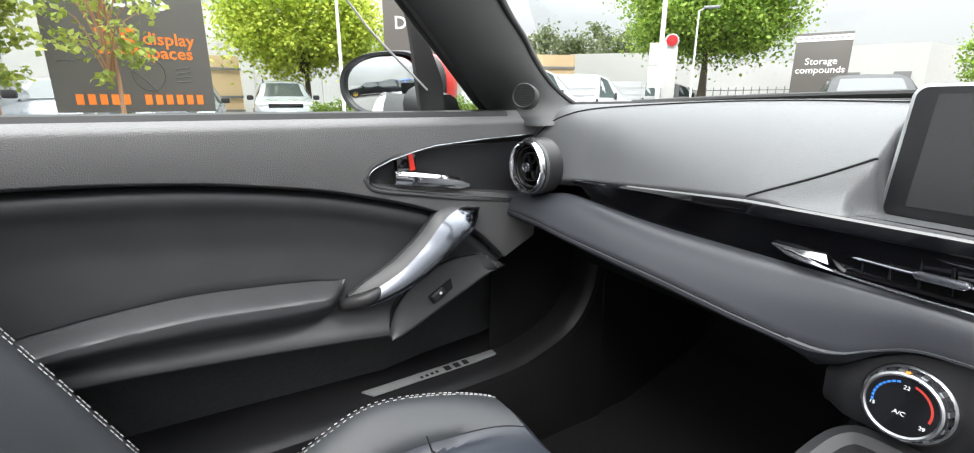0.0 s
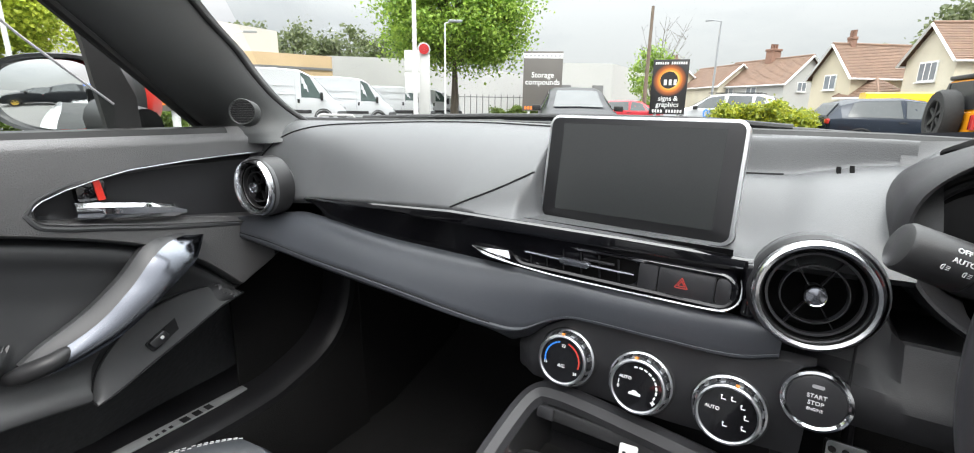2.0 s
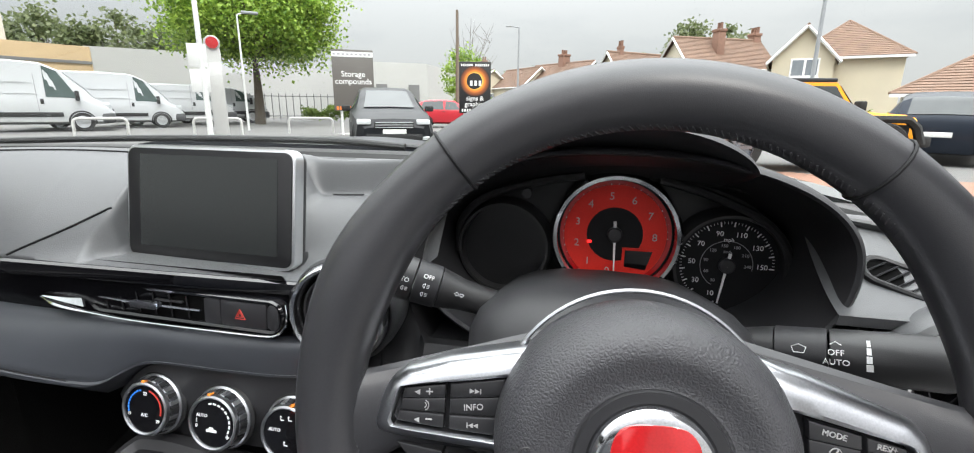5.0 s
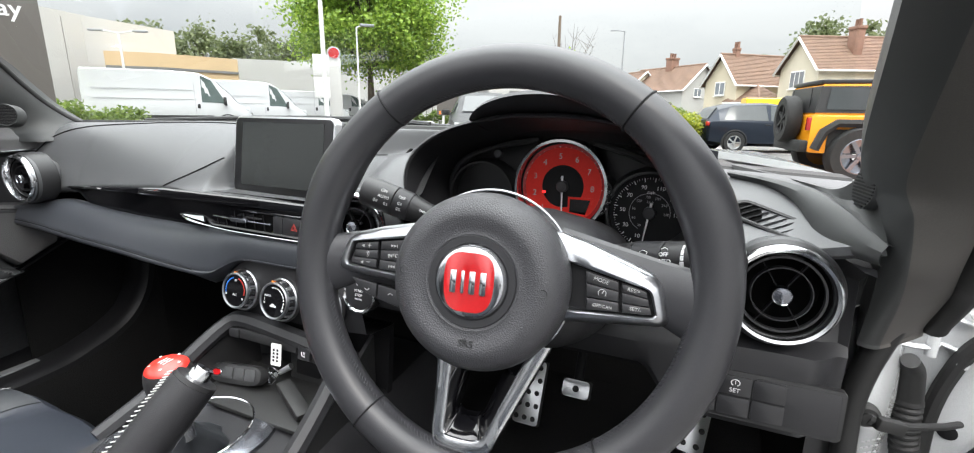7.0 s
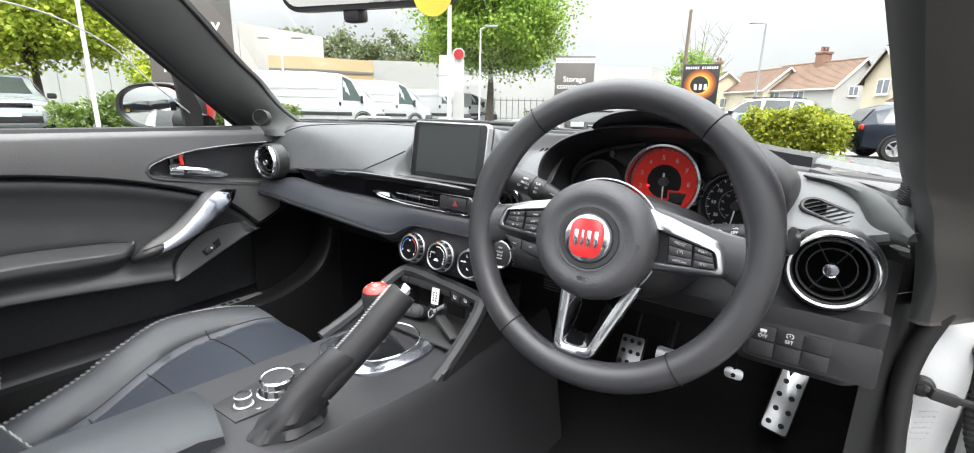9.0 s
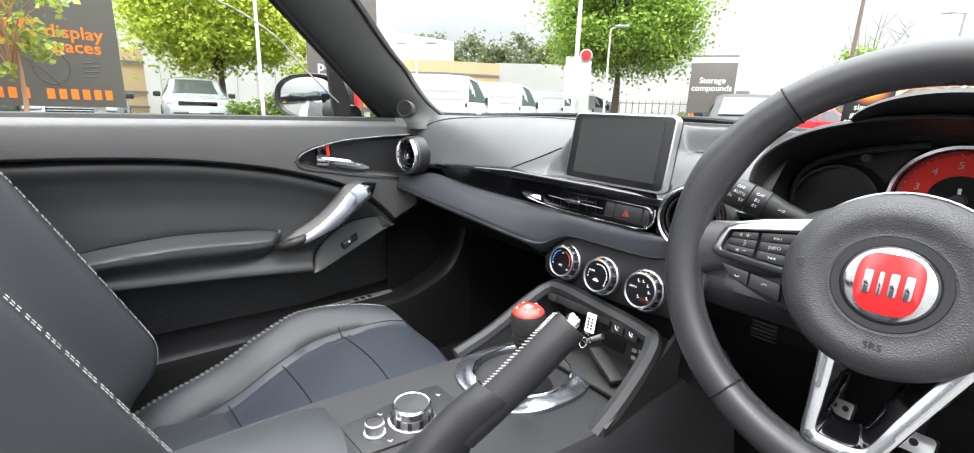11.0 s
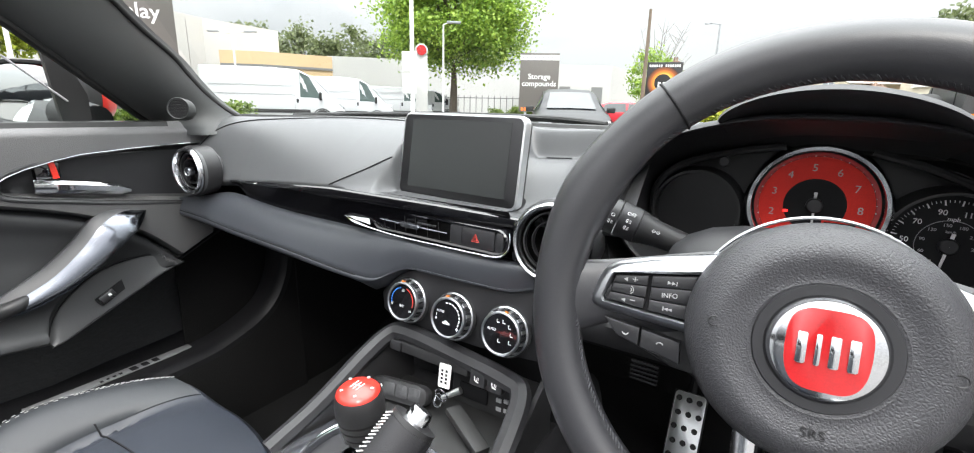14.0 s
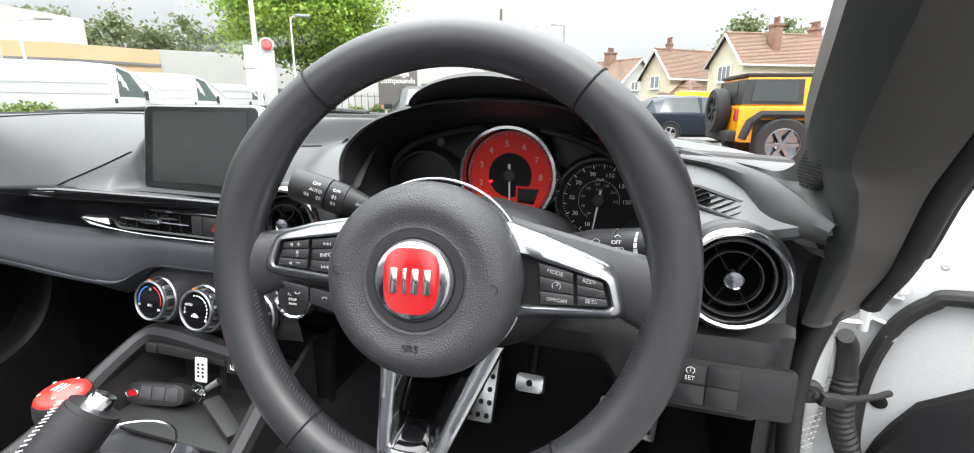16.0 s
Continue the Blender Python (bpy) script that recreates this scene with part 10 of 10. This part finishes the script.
bm = bmesh.new()
tube(bm, [(-0.62, -0.085, 0.945), (-0.70, -0.10, 0.955)], [0.025, 0.030], 14)
part("mount", bm, M["plastic"], mirror)

# right pillar, close to the camera, running down past the end of the dash
pil_r = thing("pillar_right", "charcoal windscreen pillar trim beside the open door", "pillar", (0.68, 0.05, 0.80), kind="structure")
bm = bmesh.new()
rows = []
edge_in = smooth_curve([(0.681, 0.108, 0.772), (0.680, 0.102, 0.783), (0.672, 0.066, 0.835), (0.660, 0.028, 0.887), (0.652, 0.028, 0.918), (0.638, 0.036, 0.95), (0.610, -0.089, 1.04), (0.575, -0.245, 1.15), (0.544, -0.385, 1.25), (0.51, -0.52, 1.345)], 60)
edge_out = smooth_curve([(0.744, 0.150, 0.775), (0.742, 0.145, 0.787), (0.733, 0.092, 0.835), (0.716, 0.045, 0.868), (0.705, 0.005, 0.915), (0.697, -0.030, 0.945), (0.676, -0.125, 1.02), (0.648, -0.270, 1.14), (0.622, -0.40, 1.25), (0.60, -0.53, 1.345)], 60)
inner_face, rear_face = [], []
for I, O in zip(edge_in, edge_out):
    n = V(-0.35, -0.80, -0.2).normalized()
    ridge = I.lerp(O, 0.40) + n * 0.016
    inner_face.append([I + V(0.010, 0.05, 0.02), I, I.lerp(ridge, 0.25) + n * 0.002, I.lerp(ridge, 0.5) + n * 0.003, I.lerp(ridge, 0.75) + n * 0.0025, I.lerp(ridge, 0.93) + n * 0.001, ridge])
    rear_face.append([ridge, ridge.lerp(O, 0.06) + n * 0.0008, ridge.lerp(O, 0.3) + n * 0.002, ridge.lerp(O, 0.6) + n * 0.003, ridge.lerp(O, 0.9) + n * 0.0015, O, O + V(0.008, 0.02, 0.0), O + V(0.0, 0.06, 0.02), I.lerp(O, 0.4) + V(0, 0.08, 0.03)])
    rows.append([I] * 8 + [O])
loft(bm, inner_face)
part("pillar_trim", bm, M["pillar"], pil_r)
# rear face of the same trim, painted lighter and warmer as if lit
bm = bmesh.new()
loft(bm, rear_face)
part("pillar_rear_trim", bm, M["pillar_lit"], pil_r)
# fillet from the foot of the pillar along the windscreen, down to the ridge of the dash's end roll
ROLL_RIDGE = smooth_curve([(0.556, 0.1403, 0.9268), (0.5893, 0.1282, 0.9237), (0.6214, 0.1075, 0.9185), (0.6402, 0.0663, 0.9081), (0.6509, 0.0361, 0.8983), (0.6590, 0.0129, 0.8909)], 36)
ROLL_FOOT = smooth_curve([(0.5563, 0.1375, 0.9215), (0.5893, 0.1270, 0.9150), (0.6096, 0.1075, 0.9055), (0.6198, 0.0850, 0.892), (0.6300, 0.0575, 0.878), (0.6566, 0.0160, 0.876)], 36)
FILLET_TOP = smooth_curve([(0.5566, 0.1558, 0.932), (0.5965, 0.1404, 0.9252), (0.6218, 0.1241, 0.9207), (0.6402, 0.1072, 0.9183), (0.6475, 0.0814, 0.9298), (0.6432, 0.0464, 0.9487)], 36)
bm = bmesh.new()
loft(bm, [[p + V(0, 0, -0.0008), p.lerp(q, 0.3) + V(0.002, 0.002, -0.0025), p.lerp(q, 0.65) + V(0.004, 0.003, -0.0030), q, q + V(0.010, 0.014, 0)] for p, q in zip(ROLL_RIDGE, FILLET_TOP)])
part("windscreen_fillet", bm, M["pillar"], pil_r)
bm = bmesh.new()
loft(bm, [[p + V(0.006, 0.006, -0.002), p, p.lerp(q, 0.12) + V(-0.0012, -0.0016, 0.0006), p.lerp(q, 0.4) + V(-0.0030, -0.0030, 0.0006), p.lerp(q, 0.75) + V(-0.0020, -0.0018, 0), q, q + V(0.004, 0.006, -0.004)] for p, q in zip(ROLL_RIDGE, ROLL_FOOT)])
part("dash_end_roll", bm, M["pillar"], dashboard)
bm = bmesh.new()
tube(bm, [r[8] + V(0.012, 0.010, 0) for r in rows[2:]], 0.011, 12)
part("door_seal", bm, M["rubber"], pil_r, "fat rubber door seal")
bm = bmesh.new()
tube(bm, [r[8] + V(0.028, 0.022, 0) for r in rows[18:]], 0.006, 10)
part("outer_seal", bm, M["rubber"], pil_r)
tw = Matrix.Translation((0.6475, 0.046, 0.930)) @ V(-0.97, -0.12, 0.10).to_track_quat("Z", "Y").to_matrix().to_4x4()
bm = bmesh.new()
lathe(bm, tw, [(0.0185, -0.012), (0.0180, 0.001), (0.0001, 0.0012)], 32, caps=False)
tweeter = part("tweeter", bm, M["pillar"], pil_r, "round tweeter grille")
for k in range(-6, 7):
    bm = bmesh.new()
    w = math.sqrt(max(0.0, 0.0170 ** 2 - (0.0026 * k) ** 2))
    box(bm, tw @ pose(0, 0.0026 * k, 0.0016), 2 * w, 0.0013, 0.0012)
    part("grille_bar", bm, M["face"], tweeter)
# footwell side below, and the door aperture's seal
bm = bmesh.new()
slab(bm, [[V(0.650, 0.085, 0.50), V(0.650, 0.085, 0.80)], [V(0.672, 0.13, 0.46), V(0.680, 0.13, 0.80)], [V(0.694, 0.165, 0.44), V(0.702, 0.165, 0.80)]], (0.004, 0.008, 0))
part("lower_panel", bm, M["plastic"], pil_r)
bm = bmesh.new()
tube(bm, smooth_curve([(0.727, 0.120, 0.85), (0.718, 0.126, 0.815), (0.708, 0.130, 0.775), (0.698, 0.130, 0.735), (0.693, 0.130, 0.69), (0.695, 0.130, 0.640), (0.701, 0.130, 0.585), (0.71, 0.11, 0.48), (0.72, 0.0, 0.44), (0.72, -0.6, 0.44)], 60), 0.0120, 12)
part("aperture_seal", bm, M["rubber"], pil_r, "thick black aperture seal")

# white door post with check strap, cable boot and hinge
post = thing("door_post", "white painted door post with hinge and check strap", "door post", (0.73, 0.17, 0.45), kind="structure")
bm = bmesh.new()
rows = []
for z, xl, xr in ((0.44, 0.712, 0.764), (0.545, 0.714, 0.765), (0.60, 0.713, 0.769), (0.655, 0.709, 0.771), (0.70, 0.703, 0.769), (0.750, 0.700, 0.760), (0.80, 0.704, 0.757), (0.87, 0.716, 0.757)):
    rows.append([V(xl, 0.150, z), V(xl + (xr - xl) * 0.5, 0.196, z), V(xr, 0.245, z), V(xr + 0.006, 0.262, z), V(xr + 0.014, 0.32, z), V(xr + 0.03, 0.37, z)])
slab(bm, rows, (-0.004, 0.02, 0))
part("post_panel", bm, M["white_body"], post)
bm = bmesh.new()
lathe(bm, facing(0.712, 0.147, 0.682), [(0.013, 0), (0.013, 0.006), (0.010, 0.009), (0.006, 0.0095), (0.0055, 0.012), (0.0001, 0.0125)], 24, caps=False)
tube(bm, [(0.712, 0.140, 0.682), (0.735, 0.145, 0.674), (0.765, 0.175, 0.662), (0.812, 0.226, 0.643), (0.84, 0.26, 0.632)], [0.007, 0.0055, 0.004, 0.004, 0.004], 10)
box(bm, pose(0.732, 0.142, 0.676, 0, 15, 25), 0.032, 0.012, 0.014, 0.003)
part("check_strap", bm, M["rubber"], post, "black door check strap")
bm = bmesh.new()
pts = smooth_curve([(0.772, 0.235, 0.712), (0.782, 0.255, 0.692), (0.790, 0.265, 0.655), (0.793, 0.265, 0.615), (0.800, 0.268, 0.575), (0.815, 0.272, 0.535)], 72)
tube(bm, pts, [0.009 + 0.0055 * step(0, 18, i) + (0.0012 if (i % 3) else -0.0014) * (i > 30) for i in range(72)], 16)
part("cable_boot", bm, M["rubber"], post, "ribbed black cable boot")
bm = bmesh.new()
for zz in (0.752, 0.716):
    tube(bm, smooth_curve([(0.775, 0.275, zz), (0.790, 0.270, zz + 0.001), (0.803, 0.272, zz + 0.003), (0.812, 0.285, zz + 0.004), (0.826, 0.278, zz + 0.002), (0.838, 0.274, zz)], 14), [0.0055] * 14, 8, flat=0.6)
tube(bm, [(0.802, 0.270, 0.708), (0.802, 0.270, 0.762)], 0.0060, 12)
for x, zz in ((0.834, 0.766), (0.832, 0.704)):
    lathe(bm, facing(x, 0.272, zz), [(0.0065, 0), (0.0065, 0.006), (0.0001, 0.0065)], 6, caps=False)
part("hinge", bm, M["white_body"], post, "white painted hinge")
bm = bmesh.new()
for r in range(6):
    for c in range(4):
        box(bm, facing(0.7185 + 0.0055 * c - 0.0006 * r, 0.1525 + 0.0042 * c, 0.645 - 0.0080 * r, 0, 37), 0.0042, 0.0018, 0.0006)
part("embossed_bars", bm, M["print_grey"], post)

# open driver's door
door_r = thing("driver_door", "white driver door standing open with black trim", "car door", (0.80, 0.30, 0.45))
DM = Matrix.Translation((0.800, 0.300, 0.0)) @ Matrix(((0.866, 0.5, 0, 0), (-0.5, 0.866, 0, 0), (0, 0, 1, 0), (0, 0, 0, 1)))
bm = bmesh.new()
rows = []
for x, zt in ((-0.012, 0.70), (-0.008, 0.745), (0.004, 0.775), (0.022, 0.800), (0.036, 0.825), (0.052, 0.862), (0.072, 0.890), (0.12, 0.905), (0.30, 0.925), (0.95, 0.935)):
    rows.append([DM @ V(x, 0.0, 0.36), DM @ V(x, 0.0, 0.60), DM @ V(x, 0.0, zt - 0.016), DM @ V(x, 0.004, zt - 0.005), DM @ V(x, 0.014, zt), DM @ V(x, 0.10, zt - 0.01), DM @ V(x, 0.13, 0.66), DM @ V(x, 0.10, 0.36)])
loft(bm, rows, closed=True, caps=True)
part("door_shell", bm, M["white_body"], door_r, "white painted door shell")
bm = bmesh.new()
tube(bm, smooth_curve([DM @ V(0.90, -0.007, 0.80), DM @ V(0.30, -0.007, 0.79), DM @ V(0.104, -0.007, 0.770), DM @ V(0.071, -0.007, 0.755), DM @ V(0.047, -0.007, 0.722), DM @ V(0.034, -0.007, 0.680), DM @ V(0.027, -0.007, 0.635), DM @ V(0.026, -0.007, 0.589), DM @ V(0.030, -0.007, 0.537), DM @ V(0.05, -0.007, 0.42)], 60), 0.0095, 10)
part("door_seal", bm, M["rubber"], door_r, "black rubber seal")
bm = bmesh.new()
lathe(bm, DM @ pose(0.045, -0.0012, 0.61, 90, 0, 0), [(0.010, 0), (0.0085, 0.0008), (0.0001, 0.0004)], 20, caps=False)
part("strap_hole", bm, M["face"], door_r)
for x, z in ((0.055, 0.82), (0.040, 0.79), (0.075, 0.80)):
    bm = bmesh.new()
    lathe(bm, DM @ pose(x, -0.0008, z, 90, 0, 0), [(0.0042, 0), (0.0030, 0.0010), (0.0001, 0.0006)], 14, caps=False)
    part("blanking_plug", bm, M["white_body"], door_r)
bm = bmesh.new()
rows = []
for x, zt, zb in ((0.042, 0.520, 0.40), (0.050, 0.553, 0.40), (0.060, 0.580, 0.40), (0.080, 0.622, 0.40), (0.123, 0.662, 0.40), (0.25, 0.72, 0.40), (0.9, 0.78, 0.40)):
    rows.append([DM @ V(x, 0.0, zb), DM @ V(x, -0.020, zb + 0.01), DM @ V(x, -0.024, zt - 0.02), DM @ V(x, -0.016, zt), DM @ V(x, 0.0, zt + 0.004)])
loft(bm, rows, caps=True)
part("door_card", bm, M["dark"], door_r, "black moulded door card")

# rear-view mirror with a yellow sticker
rvm = thing("rear_view_mirror", "black framed rear-view mirror with round yellow sticker", "mirror", (0.155, -0.235, 1.13))
RM = Matrix.Translation((0.155, -0.235, 1.131)) @ V(0.30, -0.95, -0.10).to_track_quat("Z", "Y").to_matrix().to_4x4()
bm = bmesh.new()
prism(bm, RM @ pose(0, 0, -0.016), rounded(0.225, 0.062, 0.024), 0.016, 0.003)
part("frame", bm, M["plastic"], rvm)
bm = bmesh.new()
prism(bm, RM @ pose(0, 0, 0.0002), rounded(0.213, 0.051, 0.020), 0.0008)
part("mirror_glass", bm, M["mirror"], rvm)
bm = bmesh.new()
box(bm, RM @ pose(-0.02, -0.036, -0.012), 0.022, 0.016, 0.02, 0.004)
part("dip_lever", bm, M["plastic"], rvm)
bm = bmesh.new()
lathe(bm, RM @ pose(0.083, -0.020, 0.002), [(0.022, 0), (0.022, 0.0006), (0.0001, 0.0007)], 32, caps=False)
part("sticker", bm, M["yellow"], rvm, "round yellow sticker")
bm = bmesh.new()
tube(bm, [RM @ V(0, 0.01, -0.012), V(0.13, -0.20, 1.20), V(0.12, -0.262, 1.312)], 0.008, 10)
part("stem", bm, M["plastic"], rvm)

# windscreen glass
bm = bmesh.new()
rows = []
for u in np.linspace(0, 1, 14):
    x0 = -0.60 + 1.25 * u
    y0, z0 = front_edge(x0)
    top = V(-0.28 + 0.80 * u, -0.36 + 0.10 * math.sin(math.pi * u), 1.30 + 0.02 * math.sin(math.pi * u))
    b = V(x0, y0 + 0.02, z0 - 0.01)
    rows.append([b.lerp(top, k / 8) + V(0, 0.03, 0.03) * math.sin(math.pi * k / 8) for k in range(9)])
loft(bm, rows)
ws = solid("windscreen", bm, M["glass"], "clear curved windscreen glass", "windscreen", kind="structure")
ws.visible_shadow = False
bm = bmesh.new()
tube(bm, [V(-0.28 + 0.80 * u, -0.36 + 0.10 * math.sin(math.pi * u), 1.31 + 0.02 * math.sin(math.pi * u)) for u in np.linspace(0, 1, 16)], 0.028, 12)
solid("windscreen_header", bm, M["pillar"], "charcoal windscreen header rail", "header", kind="structure")

# black strip at the foot of the glass, wiper and bonnet
bm = bmesh.new()
rows = []
for x in np.linspace(-0.62, 0.66, 40):
    y, z = front_edge(x)
    y, z = y + 0.030 * step(0.47, 0.54, x), z - 0.022 * step(0.47, 0.54, x)
    rows.append([V(x, y + 0.004, z - 0.004), V(x, y + 0.010, z + 0.004), V(x, y + 0.05, z + 0.004), V(x, y + 0.16, z - 0.012), V(x, y + 0.20, z - 0.05)])
loft(bm, rows)
solid("cowl", bm, M["rubber"], "black plastic cowl at the foot of the windscreen", "cowl", kind="structure")
wip = thing("wiper", "black windscreen wiper lying on the cowl", "wiper", (0.0, 0.30, 0.955))
bm = bmesh.new()
tube(bm, smooth_curve([(-0.52, 0.215, 0.957), (-0.25, 0.25, 0.966), (0.0, 0.265, 0.968), (0.12, 0.27, 0.962)], 24), 0.0045, 8)
part("blade", bm, M["rubber"], wip)
bm = bmesh.new()
tube(bm, smooth_curve([(-0.22, 0.27, 0.966), (0.0, 0.30, 0.964), (0.20, 0.31, 0.955), (0.30, 0.31, 0.945)], 20), [0.0055] * 20, 8, flat=0.6)
part("arm", bm, M["plastic"], wip)
bonnet = thing("bonnet", "black bonnet between white front wings", "bonnet", (0.03, 0.9, 0.80))


def bonnet_z(x, y):
    u = (x - 0.03) / 0.72
    return 0.957 - 0.055 * (y - 0.36) - 0.05 * max(0, y - 0.9) ** 2 * 2 - 0.060 * abs(u) ** 3.2 + 0.012 * math.exp(-((abs(x - 0.03) - 0.30) / 0.09) ** 2) - 0.004


bm = bmesh.new()
slab(bm, [[V(x, y + 0.03 * (1 - ((x - 0.03) / 0.6) ** 2), bonnet_z(x, y)) for x in np.linspace(-0.53, 0.55, 44)] for y in np.linspace(0.33, 1.50, 26)], (0, 0, -0.02))
part("bonnet_panel", bm, M["black_bonnet"], bonnet, "satin black bonnet panel")
for s in (-1, 1):
    bm = bmesh.new()
    rows = []
    for y in np.linspace(0.20 if s < 0 else 0.43, 1.55, 30):
        xs = [0.03 + s * v for v in (0.524, 0.56, 0.62, 0.68, 0.73, 0.77, 0.80, 0.81)]
        hump = 0.016 * math.exp(-((y - 0.95) / 0.45) ** 2)
        rows.append([V(x, y, bonnet_z(x, max(y, 0.33)) + hump * math.exp(-((abs(x - 0.03) - 0.64) / 0.08) ** 2)) for x in xs[:6]] + [V(xs[6], y, bonnet_z(xs[5], y) - 0.07), V(xs[7], y, 0.62), V(xs[7], y, 0.35)])
    slab(bm, rows, (-0.01 * s, 0, -0.01))
    part("front_wing", bm, M["white_body"], bonnet, "glossy white front wing")

# tail of the roadster behind the seats, sills and wheels
tail = thing("roadster_body", "white roadster tail, sills and wheels on the forecourt", "car body", (0.03, -1.4, 0.0))
bm = bmesh.new()
rows = []
for y, hw, zt, zb in ((-0.99, 0.80, 0.915, 0.22), (-1.15, 0.815, 0.925, 0.21), (-1.45, 0.825, 0.925, 0.24), (-1.75, 0.80, 0.900, 0.26), (-1.98, 0.74, 0.870, 0.30), (-2.10, 0.66, 0.820, 0.36), (-2.14, 0.60, 0.74, 0.42)):
    half = [(hw * 0.82, zb), (hw * 0.97, zb + 0.08), (hw, zb + 0.22), (hw, zt - 0.22), (hw * 0.975, zt - 0.10), (hw * 0.90, zt - 0.025), (hw * 0.72, zt), (hw * 0.30, zt + 0.008)]
    rows.append([V(0.03 + x, y, z) for x, z in half] + [V(0.03 - x, y, z) for x, z in reversed(half)])
loft(bm, rows, closed=True, caps=True)
part("tail_panel", bm, M["white_body"], tail)
for s_ in (-1, 1):
    bm = bmesh.new()
    loft(bm, [[V(0.03 + s_ * 0.715, y, 0.20), V(0.03 + s_ * 0.795, y, 0.22), V(0.03 + s_ * 0.80, y, 0.34), V(0.03 + s_ * 0.77, y, 0.395), V(0.03 + s_ * 0.72, y, 0.39)] for y in (-0.995, -0.4, 0.35)], closed=True, caps=True)
    part("side_sill", bm, M["white_body"], tail)
    for y in (-1.47, 0.86):
        wheel_on(tail, Matrix.Translation((0.03 + s_ * 0.715, y, 0.305)) @ Matrix.Rotation(radians(90 * s_), 4, "Y"), 0.305, 0.20, M["alloy"])
    bm = bmesh.new()
    box(bm, pose(0.03 + s_ * 0.52, -2.10, 0.70, 0, 0, -12 * s_), 0.24, 0.06, 0.13, 0.02)
    part("tail_lamp", bm, M["lamp_red"], tail)
# nose between the wings
bm = bmesh.new()
rows = []
for y, hw, zt, zb in ((1.54, 0.795, 0.80, 0.24), (1.66, 0.76, 0.76, 0.22), (1.78, 0.66, 0.69, 0.22), (1.85, 0.52, 0.60, 0.26), (1.87, 0.44, 0.54, 0.32)):
    half = [(hw * 0.85, zb), (hw * 0.98, zb + 0.07), (hw, (zb + zt) / 2), (hw * 0.97, zt - 0.06), (hw * 0.85, zt - 0.012), (hw * 0.4, zt + 0.006)]
    rows.append([V(0.03 + x, y, z) for x, z in half] + [V(0.03 - x, y, z) for x, z in reversed(half)])
loft(bm, rows, closed=True, caps=True)
part("nose_panel", bm, M["white_body"], tail)
bm = bmesh.new()
box(bm, pose(0.03, 1.86, 0.42), 0.78, 0.05, 0.16, 0.02)
part("grille", bm, M["dark"], tail)
